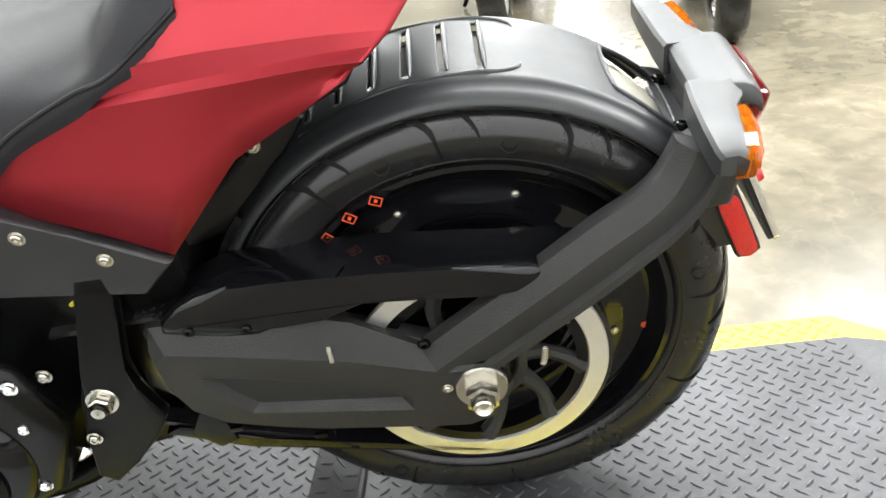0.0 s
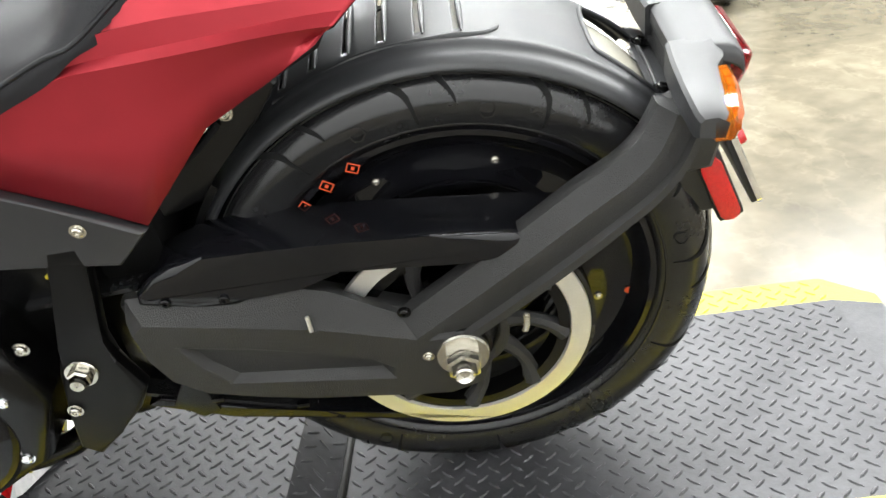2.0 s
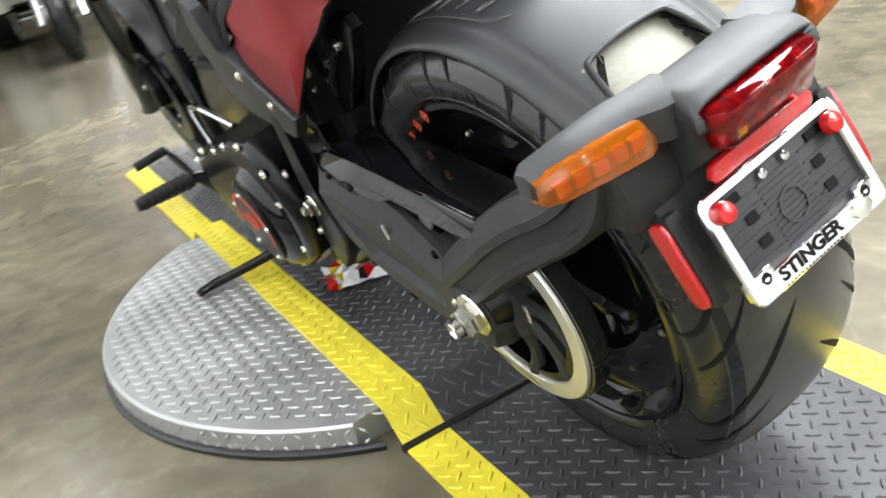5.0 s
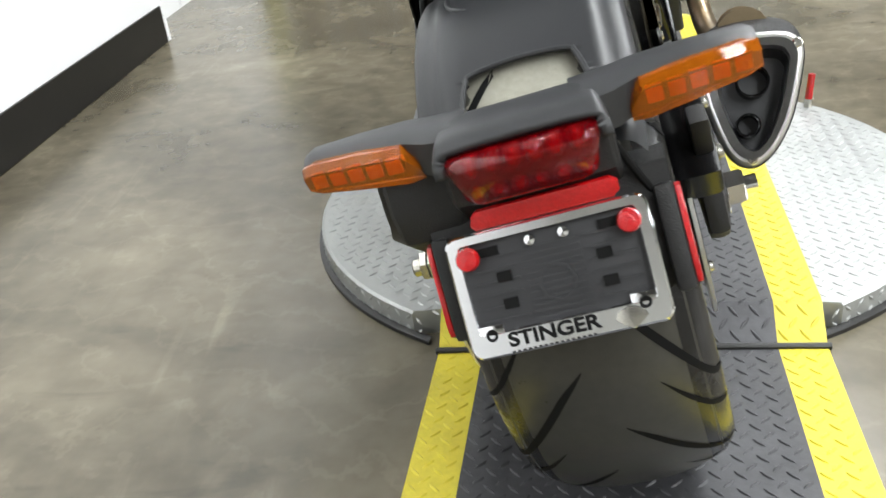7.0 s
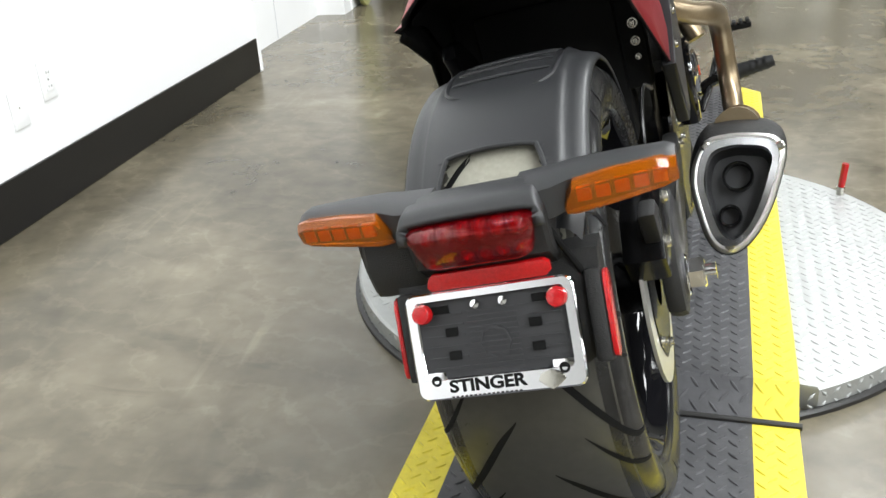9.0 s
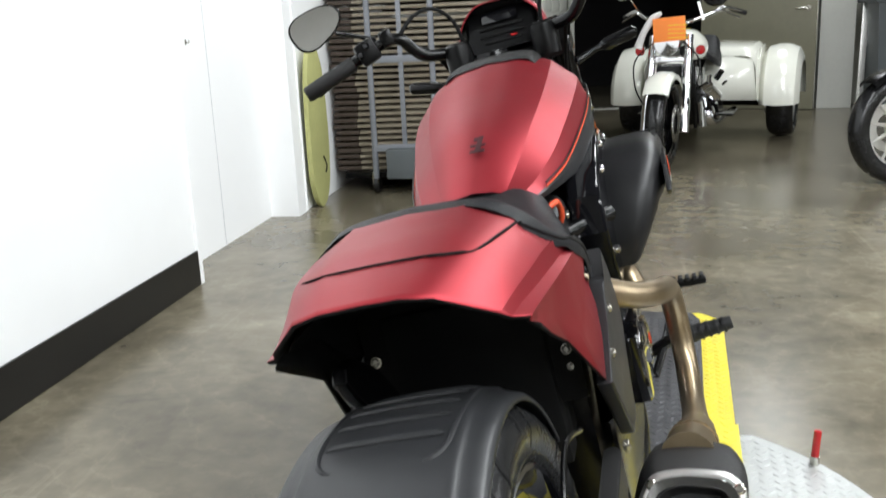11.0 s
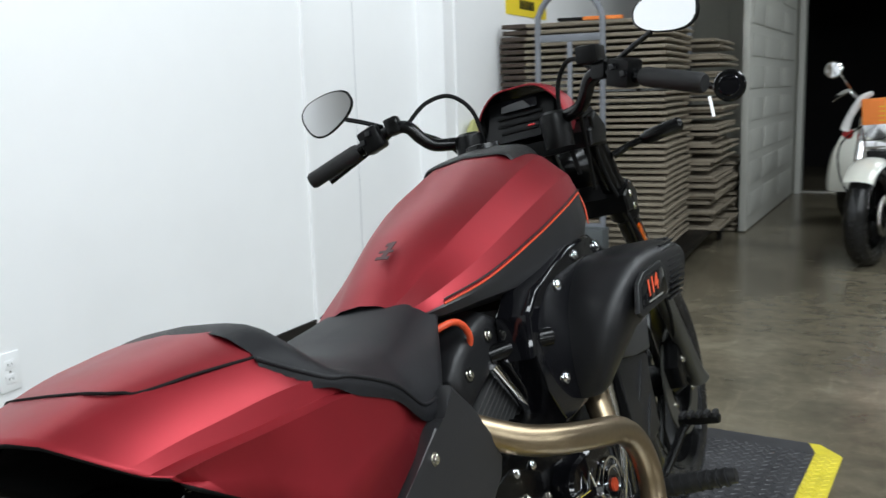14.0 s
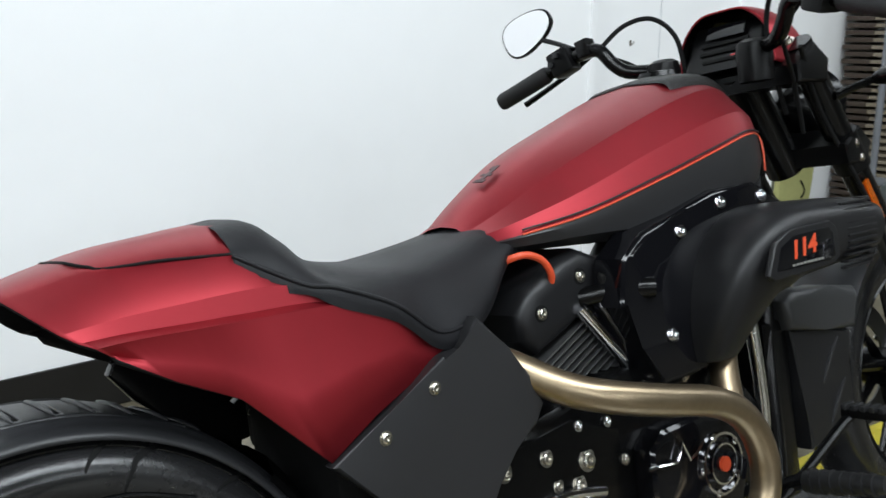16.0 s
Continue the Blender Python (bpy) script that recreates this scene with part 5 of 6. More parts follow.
bp("lower_guard", prismed([(.40, -.045), (.30, -.085), (.10, -.135), (-.02, -.165), (-.02, -.172), (.10, -.146), (.32, -.098), (.42, -.055)], -.17, -.10, .003), GLOSS, guard, "gloss black lower belt guard")
bp("wire_mark", tubed([(-.15, .44, .16), (-.153, .455, .168), (-.15, .47, .158)], .003, 6), MATYELLOW, piv, "yellow wire tag")
for s in (-1, 1):
    bp("frame_rail", tubed([(s * .13, .46, -.06), (s * .15, .60, -.14), (s * .15, 1.0, -.165), (s * .13, 1.22, -.10), (s * .11, 1.27, .15), (s * .06, 1.36, .55)], .018, 12), SEMI, None, "black tubular frame rail")
# side stand, from the frame down to the turntable
down = (bike.matrix_world.inverted() @ Vector((-.335, 1.0, .066)))
down.z -= R_TYRE
st = bp("side_stand", tubed([(-.14, .86, -.13), (-.17, .90, -.18), tuple(down)], [.014, .012, .010], 10), SEMI, None, "black side stand")
bp("stand_foot", boxed((down.x - .035, down.y - .014, down.z - .004), (down.x + .03, down.y + .014, down.z + .006), .004), SEMI, st)

# ---------------------------------------------------------------- air cleaner
spine = [(1.345, .384, .046), (1.30, .386, .054), (1.20, .386, .060), (1.12, .384, .064), (1.075, .374, .066), (1.035, .345, .062), (1.012, .30, .056), (1.002, .255, .050), (1.0, .215, .042)]
sm = smooth_line(spine, 4)
rings = []
for i, p in enumerate(sm):
    d = (sm[min(i + 1, len(sm) - 1)] - sm[max(i - 1, 0)])
    n = Vector((d.y, -d.x)).normalized() * -1
    ring = []
    for k in range(28):
        a = 2 * math.pi * k / 28
        c, q = math.cos(a), math.sin(a)
        c, q = math.copysign(abs(c) ** .55, c), math.copysign(abs(q) ** .62, q)
        w = min(1, max(0, (i / (len(sm) - 1) - .5) / .5)) ** 1.3
        ring.append((.232 - .055 * w + (.084 - .036 * w) * c * (1 - .10 * max(0, q)), p.x + n.x * q * p.z, p.y + n.y * q * p.z))
    rings.append(ring)
bm = bmesh.new()
loft(bm, rings)
air = bp("air_cleaner", bm, SHELL, None, "charcoal air cleaner shell")
bp("backplate", prismed([(.815, .40), (.86, .435), (.95, .455), (1.04, .482), (1.16, .485), (1.25, .44), (1.28, .34), (1.15, .30), (1.02, .28), (.99, .20), (.87, .195), (.845, .27), (.80, .33)], .13, .195, .012, seg=3), GLOSS, air, "gloss black air cleaner backplate")
for x, y, z in ((.196, .950, .425), (.196, 1.058, .460), (.196, 1.173, .460), (.196, .905, .270)):
    bbolt((x, y, z), (1, -.1, .25), .0085, CHROME, air)
bp("hose_joint", tubed([(.12, .79, .345), (.17, .835, .352), (.20, .87, .35)], .016, 12), SEMI, air)
for k in range(9):
    z = .338 + k * .0118
    bp("intake_rib", boxed((.165, 1.335, z - .003), (.305 - .004 * abs(k - 4), 1.352, z + .003), .001), SHELL, air)
for k in range(11):
    bp("intake_rib", boxed((.296, 1.226, .3245 + k * .0106), (.3175 - .0007 * (k - 5) ** 2 * .6, 1.318, .3285 + k * .0106), .0015), SHELL, air)
bp("badge_bezel", prismed([(.985, .348), (1.01, .395), (1.05, .410), (1.165, .412), (1.185, .398), (1.185, .352), (1.165, .342), (1.00, .338)], .311, .321, .004, seg=3), SHELL, air)
bp("badge_panel", prismed([(1.005, .352), (1.02, .386), (1.055, .400), (1.155, .402), (1.168, .390), (1.168, .356), (1.155, .350)], .318, .3225, .001), GLOSS, air, "gloss black badge panel")


def word(text, size, m, mat, parent, name, label):
    cu = bpy.data.curves.new(name, "FONT")
    cu.body, cu.size, cu.extrude, cu.align_x, cu.align_y = text, size, .0008, "CENTER", "CENTER"
    cu.offset, cu.shear = .0011, .18
    ob = new(name, cu)
    me = bpy.data.meshes.new_from_object(ob.evaluated_get(bpy.context.evaluated_depsgraph_get()))
    bpy.data.objects.remove(ob)
    b = bmesh.new()
    b.from_mesh(me)
    bpy.data.meshes.remove(me)
    bmesh.ops.transform(b, matrix=m, verts=b.verts)
    return bp(name, b, mat, parent, label, False)


FACE_R = Matrix(((0, 0, 1, 0), (1, 0, 0, 0), (0, 1, 0, 0), (0, 0, 0, 1)))
word("114", .038, Matrix.Translation((.3228, 1.078, .379)) @ FACE_R @ Matrix.Rotation(radians(4), 4, "Z") @ Matrix.Diagonal((1.25, 1, 1, 1)), ORANGE, air, "badge_number", "orange displacement number")
bm = bmesh.new()
for k in range(9):
    box(bm, (.3225, 1.045 + k * .010, .3545), (.3235, 1.052 + k * .010, .3575))
bp("badge_print", bm, ALU, air, "tiny pale lettering as bars", False)

# radiator and shrouds ahead of the engine
rad = bp("radiator", boxed((-.12, 1.25, -.12), (.12, 1.33, .22), .01), SEMI, None, "black radiator")
for k in range(12):
    bp("radiator_fin", boxed((-.11, 1.328, -.11 + k * .026), (.11, 1.334, -.10 + k * .026)), SATIN, rad)
shroud = bp("shroud", prismed([(1.295, .255), (1.33, .272), (1.45, .262), (1.552, .246), (1.56, .225), (1.540, .163), (1.43, .178), (1.31, .198)], .085, .142, .020, seg=5), LAMPBAR, rad, "grey plastic shroud cap")
bp("side_shroud", prismed([(1.322, .196), (1.43, .178), (1.536, .158), (1.525, .10), (1.505, .05), (1.528, -.018), (1.45, -.030), (1.362, -.044), (1.348, .03)], .090, .132, .012, seg=3), SHELL, shroud, "dark tapering radiator side panel")
for y, z in ((1.435, .12), (1.45, .035)):
    bp("panel_flute", tubed([(.1315, y + .045, z + .035), (.1325, y + .01, z + .005), (.1315, y - .02, z - .045)], [.002, .006, .002], 8), SHELL, shroud)
bp("fitting", tubed([(.13, 1.054, .192), (.13, 1.052, .165), (.13, 1.051, .14)], .009, 12, False), CHROME, rad, "short chrome fitting")
bp("fitting_elbow", tubed([(.13, .985, .180), (.135, 1.005, .188), (.13, 1.02, .178)], .008, 10), CHROME, rad)
bp("oil_tube", tubed([(.165, 1.15, .26), (.165, 1.16, .06), (.15, 1.13, -.06)], .012, 12), CHROME, rad, "bright vertical tube")

# ---------------------------------------------------------------- front wheel, fork and controls
FY, FZ = 1.93, -.012
fw = bp("front_wheel", lathed([(-.045, .238), (-.05, .246), (-.056, .240), (-.045, .225), (0, .215), (.045, .225), (.056, .240), (.05, .246), (.045, .238)], 72, center=(0, FY, FZ)), SEMI)
bp("tyre", lathed([tuple(p)[:2] for p in smooth_line([(*p, 0) for p in tyre_profile(.125, .327, .240)], 4)], 96, center=(0, FY, FZ)), RUBBER, fw)
for k in range(10):
    d = k * 36
    a, b2 = polar(.045, d), polar(.22, d + 8)
    bp("spoke", tubed([(.02 * (-1) ** k, FY + a[0], FZ + a[1]), (.008 * (-1) ** k, FY + b2[0], FZ + b2[1])], [.012, .008], 8, False), SEMI, fw)
bp("hub", lathed([(-.09, .0001), (-.09, .02), (-.06, .045), (.06, .045), (.09, .02), (.09, .0001)], 28, center=(0, FY, FZ)), SEMI, fw)
for s in (-1, 1):
    dr = bp("front_brake_disc", lathed([(s * .070, .100), (s * .070, .150), (s * .075, .150), (s * .075, .100)], 56, center=(0, FY, FZ), closed=True), FORKGREY, fw, "dark steel front brake disc")
    for k in range(6):
        y, z = polar(.10, k * 60)
        bbolt((s * .075, FY + y, FZ + z), (s, 0, 0), .007, ZINC, dr, "rotor_bolt")
    leg = bp("fork_leg", tubed([(s * .12, 1.455, .735), (s * .12, 1.70, .36)], .028, 18, False), SEMI, None, "black upper fork tube")
    bp("lower_leg", tubed([(s * .12, 1.69, .375), (s * .12, 1.93, .0), (s * .12, 1.94, -.02)], [.023, .023, .03], 18, False), FORKGREY, leg, "grey fork slider")
    bp("clamp", tubed([(s * .12, 1.575, .552), (s * .12, 1.62, .482)], .036, 18, False), SATIN, leg)
    bbolt((s * .152, 1.595, .50), (s, 0, .2), .008, ZINC, leg)
    bbolt((s * .152, 1.58, .53), (s, 0, .2), .008, ZINC, leg)
    bp("fork_reflector", prismed([(1.600, .445), (1.615, .455), (1.668, .372), (1.652, .360)], s * .146, s * .153, .001), AMBER, leg, "amber fork reflector")
    bp("caliper", prismed([(1.80, .05), (1.84, .11), (1.90, .13), (1.905, .08), (1.86, .0), (1.82, -.01)], s * .062, s * .115, .010), SEMI, leg, "black front caliper")
    bbolt((s * .115, 1.85, .06), (s, 0, 0), .009, ZINC, leg)
    bbolt((s * .115, 1.89, .10), (s, 0, 0), .007, ZINC, leg)
    bp("brake_hose", tubed([(s * .10, 1.86, .10), (s * .14, 1.74, .22), (s * .15, 1.62, .40), (s * .13, 1.50, .60), (s * .16, 1.40, .72)], .005, 8), NEARBLACK, leg)
ff = bp("front_fender", lathed([(-.078, .325), (-.08, .345), (-.06, .356), (0, .360), (.06, .356), (.08, .345), (.078, .325)], 30, center=(0, FY, FZ), arc=(radians(-42), radians(62))), FENDER, None, "black front fender")
thicken(ff, .003)
yoke = bp("fork_yoke", prismed([(1.40, .655), (1.40, .69), (1.46, .735), (1.51, .70), (1.50, .655)], -.155, .155, .012, seg=3), SATIN, None, "black fork yoke")
bp("lower_yoke", prismed([(1.55, .49), (1.54, .53), (1.60, .565), (1.64, .53), (1.62, .49)], -.155, .155, .010, seg=3), SATIN, yoke)
bp("head_stock", tubed([(0, 1.43, .70), (0, 1.57, .49)], .04, 16, False), SEMI, yoke)
for x, y, z in ((-.12, 1.42, .735), (.12, 1.42, .735), (.0, 1.42, .71), (.07, 1.405, .70)):
    bbolt((x, y, z), (0, -.6, .8), .012 if abs(x) > .1 else .008, ZINC, yoke)
hb = None
for s in (-1, 1):
    pts = [(s * .085, 1.355, .722), (s * .135, 1.330, .727), (s * .176, 1.303, .734), (s * .200, 1.288, .756), (s * .222, 1.277, .786), (s * .26, 1.266, .788), (s * .34, 1.236, .758), (s * .455, 1.198, .716)]
    if hb is None:
        hb = bp("handlebar", tubed(pts, .0145, 14), SEMI, None, "black one-piece handlebar")
    else:
        bp("bar_half", tubed(pts, .0145, 14), SEMI, hb)
    bp("grip", tubed([(s * .337, 1.237, .759), (s * .345, 1.234, .756), (s * .452, 1.199, .717), (s * .458, 1.197, .715)], [.017, .019, .019, .016], 18, False), GRIP, hb, "ribbed black rubber grip")
    bp("switch_box", turned(boxed((-.026, -.028, -.026), (.026, .028, .026), .010), (s * .300, 1.248, .776), (s * .9, -.30, -.33)), SATIN, hb, "black switch housing")
    for dz, dx in ((.012, -.01), (-.006, .008)):
        bp("switch_button", turned(boxed((-.007, -.006, 0), (.007, .006, .010), .002), (s * (.30 + dx), 1.222, .777 + dz), (0, -1, .1)), GLOSS, hb)
    bp("clamp_block", turned(boxed((-.02, -.02, -.016), (.02, .02, .016), .006), (s * .252, 1.270, .796), (s * .9, -.25, -.2)), SEMI, hb)
    bp("lever", tubed([(s * .262, 1.300, .795), (s * .30, 1.318, .782), (s * .38, 1.302, .745), (s * .458, 1.272, .708)], [.008, .007, .006, .007], 10), SEMI, hb, "black hand lever")
    mir = bp("mirror", tubed([(s * .278, 1.262, .80), (s * .325, 1.260, .822), (s * .365, 1.256, .838)], .0055, 10), SEMI, hb, "black stalk mirror")
    ell = []
    for k in range(32):
        a = 2 * math.pi * k / 32
        c, q = math.cos(a), math.sin(a)
        c, q = math.copysign(abs(c) ** .8, c), math.copysign(abs(q) ** .8, q)
        ell.append((.068 * c, .043 * q * (1 + .24 * c * s)))
    tilt = Matrix.Translation((.398 if s > 0 else -.411, 1.258, .872 if s > 0 else .866)) @ Matrix.Rotation(radians(15 if s < 0 else -8), 4, "Z") @ Matrix.Rotation(radians(-2), 4, "X") @ Matrix.Rotation(radians(2 if s > 0 else -22), 4, "Y")
    bm = bmesh.new()
    loft(bm, [[(a * .6, .022, b * .6) for a, b in ell], [(a * .95, .012, b * .95) for a, b in ell], [(a, 0, b) for a, b in ell], [(a * .97, -.003, b * .97) for a, b in ell]])
    bmesh.ops.transform(bm, matrix=tilt, verts=bm.verts)
    bp("mirror_shell", bm, SEMI, mir)
    bm = bmesh.new()
    loft(bm, [[(a * .92, -.0030, b * .92) for a, b in ell], [(a * .92, -.0045, b * .92) for a, b in ell]])
    bmesh.ops.transform(bm, matrix=tilt, verts=bm.verts)
    bp("mirror_glass", bm, MIRROR, mir, "silvered mirror glass")
    bp("cable", tubed([(s * .225, 1.290, .795), (s * .19, 1.325, .832), (s * .145, 1.362, .838), (s * .108, 1.385, .795), (s * .098, 1.395, .72), (s * .10, 1.43, .60)], .0050, 10), NEARBLACK, hb, "black looping cable")
    bp("cable", tubed([(s * .235, 1.285, .78), (s * .17, 1.33, .74), (s * .14, 1.40, .66), (s * .12, 1.45, .56)], .0045, 8), NEARBLACK, hb, "black cable")
    bp("riser_cap", lathed([(.665, .032), (.722, .034), (.738, .030), (.744, .020), (.738, .017), (.738, .001)], 24, center=(s * .105, 1.335, 0), axis="z"), SATIN, hb, "round black bar clamp")
    bbolt((s * .10, 1.36, .715), (0, -.5, .9), .008, ZINC, hb)
bp("reservoir", turned(boxed((-.030, -.022, -.018), (.030, .022, .018), .006), (.238, 1.255, .828), (.1, 0, 1)), SATIN, hb, "black brake fluid reservoir")
# hanging key fob and tag at the throttle end
fob = bp("key_fob", turned(lathed([(-.006, .001), (-.006, .026), (0, .030), (.006, .027), (.007, .001)], 28, axis="z"), (.492, 1.235, .702), (.1, -1, .1)), SEMI, hb, "round black key fob")
bp("fob_face", turned(lathed([(.0072, .020), (.0088, .018), (.0088, .0001)], 24, axis="z"), (.492, 1.235, .702), (.1, -1, .1)), GLOSS, fob)
bp("paper_tag", turned(boxed((-.003, -.020, -.0006), (.003, .020, .0006)), (.455, 1.225, .672), (0.35, -1, .2)), WALLWHITE, fob, "narrow white paper tag")
# small red fly screen with the gauge inside
def fp(name, bm, *rest):
    bmesh.ops.translate(bm, vec=(0, -.022, .014), verts=bm.verts)
    return bp(name, bm, *rest)


cowl = fp("fly_screen", body([(1.415, [(0, .808), (.050, .804), (.090, .772), (.106, .735), (.110, .69)]), (1.45, [(0, .810), (.054, .804), (.096, .770), (.112, .728), (.114, .68)]), (1.52, [(0, .800), (.05, .792), (.09, .76), (.105, .71), (.105, .66)]), (1.60, [(0, .74), (.045, .735), (.075, .71), (.085, .67), (.085, .64)])]), [RED, SEMI], None, "small matte red fly screen")
mod = cowl.modifiers.new("thickness", "SOLIDIFY")
mod.thickness, mod.offset, mod.material_offset = .004, -1, 1
g = fp("gauge_panel", prismed([(1.395, .690), (1.432, .760), (1.450, .785), (1.50, .77), (1.48, .68)], -.088, .088, .010, seg=3), SATIN, cowl, "black gauge panel")
for z0, w in ((.745, .055), (.728, .055), (.711, .045)):
    fp("vent_slot", turned(boxed((-w, -.004, -.001), (w, .004, .002), .001), (0, 1.395 + (z0 - .690) * .47, z0), (0, -.9, .42)), NEARBLACK, g)
fp("gauge_glass", turned(boxed((-.045, -.014, 0), (.045, .014, .003), .002), (0, 1.430, .768), (0, -.9, .42)), GLOSS, g, "dark gauge glass")
fp("warning_light", turned(boxed((-.008, -.002, 0), (.008, .002, .002)), (.03, 1.405, .716), (0, -.9, .42)), REFLECT, g)
lamp_ob = bp("headlight", lathed([(1.54, .001), (1.60, .05), (1.66, .085), (1.68, .088), (1.69, .08), (1.70, .001)], 32, center=(0, 0, .62), axis="y"), SEMI, cowl, "black headlight")
for s in (-1, 1):
    sg = bp("front_signal", tubed([(s * .15, 1.53, .625), (s * .19, 1.545, .640), (s * .225, 1.555, .648)], [.010, .008, .008], 10), SEMI, None, "black front turn signal on a stalk")
    bp("signal_body", tubed([(s * .215, 1.553, .646), (s * .230, 1.557, .649), (s * .300, 1.575, .662), (s * .308, 1.577, .663)], [.010, .0165, .0165, .010], 14, False), SEMI, sg)
    bp("signal_lens", tubed([(s * .240, 1.574, .651), (s * .298, 1.588, .662)], .0135, 12, False), AMBER, sg, "smoked amber lens")
# brake pedal and foot pegs
for s in (-1, 1):
    peg = bp("foot_peg", tubed([(s * .17, 1.12, -.05), (s * .235, 1.135, -.022), (s * .255, 1.137, -.018)], .014, 10), SEMI, None, "black foot peg")
    bp("peg_rubber", tubed([(s * .250, 1.137, -.018), (s * .300, 1.140, -.012), (s * .385, 1.142, -.002)], [.018, .019, .014], 12), GRIP, peg, "ribbed rubber")
    for k in range(7):
        x = .262 + k * .017
        bp("rib", tubed([(s * x, 1.138, -.016 + k * .002), (s * (x + .006), 1.138, -.015 + k * .002)], .0215 - k * .0006, 12, False), GRIP, peg)
ped = bp("brake_pedal", tubed([(.20, 1.08, -.075), (.235, 1.14, -.02), (.275, 1.225, .062), (.285, 1.243, .076)], .009, 10, False), SEMI, None, "black brake pedal")
bp("pedal_pad", boxed((.268, 1.228, .070), (.350, 1.252, .086), .005), SATIN, ped)
for k in range(5):
    bp("pad_rib", boxed((.272 + k * .016, 1.224, .084), (.282 + k * .016, 1.256, .094), .003), GRIP, ped, "rubber rib")
lev = bp("shift_lever", tubed([(-.22, 1.07, -.06), (-.24, 1.15, -.02), (-.25, 1.25, .04)], .008, 10, False), SEMI, None, "black shift lever")
bp("shift_peg", tubed([(-.25, 1.25, .04), (-.33, 1.24, .045)], .011, 10, False), GRIP, lev)

# ---------------------------------------------------------------- fittings on the walls
def at_room(x, y, z=0.0, turn=0.0):
    return ROOM @ pose(x, y, z, 0, 0, turn)


def outlet_plate(y, z, holes, label):
    th = empty("wall_outlet", at_room(WX, y, z), label, "outlet")
    part("cover_plate", boxed((0.0005, -.036, -.058), (.006, .036, .058), .003), WALLWHITE, th)
    if holes:
        for dz in (.021, -.021):
            r = part("receptacle", boxed((.005, -.016, dz - .014), (.0085, .016, dz + .014), .003), WALLWHITE, th)
            for dy in (-.006, .006):
                part("slot", boxed((.0083, dy - .001, dz - .003), (.0092, dy + .001, dz + .005)), NEARBLACK, r)
    part("screw", turned(lathed([(0, .003), (.001, .003), (.0015, .0001)], 10, axis="z"), (.006, 0, 0), (1, 0, 0)), ZINC, th)
    return th


outlet_plate(1.215, .372, True, "white duplex outlet on the white wall")
outlet_plate(1.055, .330, False, "blank white cover plate on the white wall")
hook = empty("wall_hook", at_room(WX - .17, 3.28, 1.045), "small metal coat hook on the white wall", "hook")
part("plate", boxed((.0005, -.007, -.012), (.003, .007, .012), .001), ZINC, hook)
part("prong", tubed([(.003, 0, 0), (.016, 0, -.005), (.020, 0, .007)], .0025, 8), ZINC, hook)
# joint of the flush panel, and the pillar's bead
slab("trim_recess_joint", (WX - .1695, 3.50, 0.004), (WX - .168, 3.504, CEILING_Z - .01), TRIMGREY, "faint joint line in the flush panel", "trim")
slab("trim_pillar_edge", (WX - .0005, 4.325, 0.004), (WX + .010, 4.338, CEILING_Z - .01), WALLWHITE, "white corner bead of the pillar", "trim", .002)
# back wall: vertical boards, door frame, door leaf
for k in range(4):
    x = -1.60 + k * .33
    slab("wall_board_%d" % (k + 1), (x, 9.600, 0.01), (x + .315, 9.6195, CEILING_Z - .01), GREYWALL, "pale grey-beige vertical wall board", "wall", .003)
for k, (x0, x1) in enumerate(((-.26, -.2), (1.36, 1.42))):
    slab("door_jamb_%d" % (k + 1), (x0, 9.56, 0), (x1, 9.80, 2.2), JAMB, "pale grey steel door jamb", "trim", .004)
slab("door_head", (-.26, 9.56, 2.14), (1.42, 9.80, 2.2), JAMB, "pale grey steel door head", "trim", .004)
slab("trim_post", (2.28, 9.2, 0), (2.62, 9.62, CEILING_Z), JAMB, "pale grey boxed column by the door", "trim", .006)
slab("threshold", (-.2, 9.70, 0.001), (1.36, 9.76, .012), ALU, "metal door threshold", "trim")
leaf = empty("open_door", at_room(1.15, 9.53, 0, -22), "olive grey steel door standing open", "door")
part("door_leaf", boxed((0, -.022, .01), (1.16, .022, 2.10), .003), DOORPAINT, leaf)
part("edge_strip", boxed((1.161, -.023, .01), (1.166, .023, 2.10)), ZINC, leaf)
lev2 = part("door_handle", tubed([(1.08, -.022, 1.02), (1.08, -.065, 1.02), (1.06, -.07, 1.02), (.96, -.068, 1.02)], .009, 10, False), ZINC, leaf, "lever handle")
part("rose", turned(lathed([(0, .028), (.008, .026), (.008, .0001)], 20, axis="z"), (1.08, -.022, 1.02), (0, -1, 0)), ZINC, lev2)
for z in (.25, 1.05, 1.85):
    part("hinge", tubed([(-.004, -.026, z - .05), (-.004, -.026, z + .05)], .008, 8), ZINC, leaf)
# panelled leaf folded back along the way to the dark doorway
pan = empty("panelled_door", at_room(-.37, 6.80, 0, 88.4), "tall pale grey panelled door folded back beside the doorway", "door")
part("door_leaf", boxed((0, -.02, .01), (2.70, .03, 2.60), .003), JAMB, pan)
for y0, y1 in ((.10, .62), (.74, 1.50), (1.66, 2.50)):
    for j in range(10):
        part("raised_panel", boxed((y0, -.030, .12 + j * .245), (y1, -.0205, .29 + j * .245), .006), JAMB, pan)
box_sw = empty("switch_box", at_room(2.05, 9.612, 1.62), "small grey switch box with a white label on the wall", "box")
part("case", boxed((-.12, -.05, -.2), (.12, 0, .2), .006), GREYMETAL, box_sw)
part("label", boxed((-.07, -.0525, .05), (.07, -.0505, .10)), WALLWHITE, box_sw)

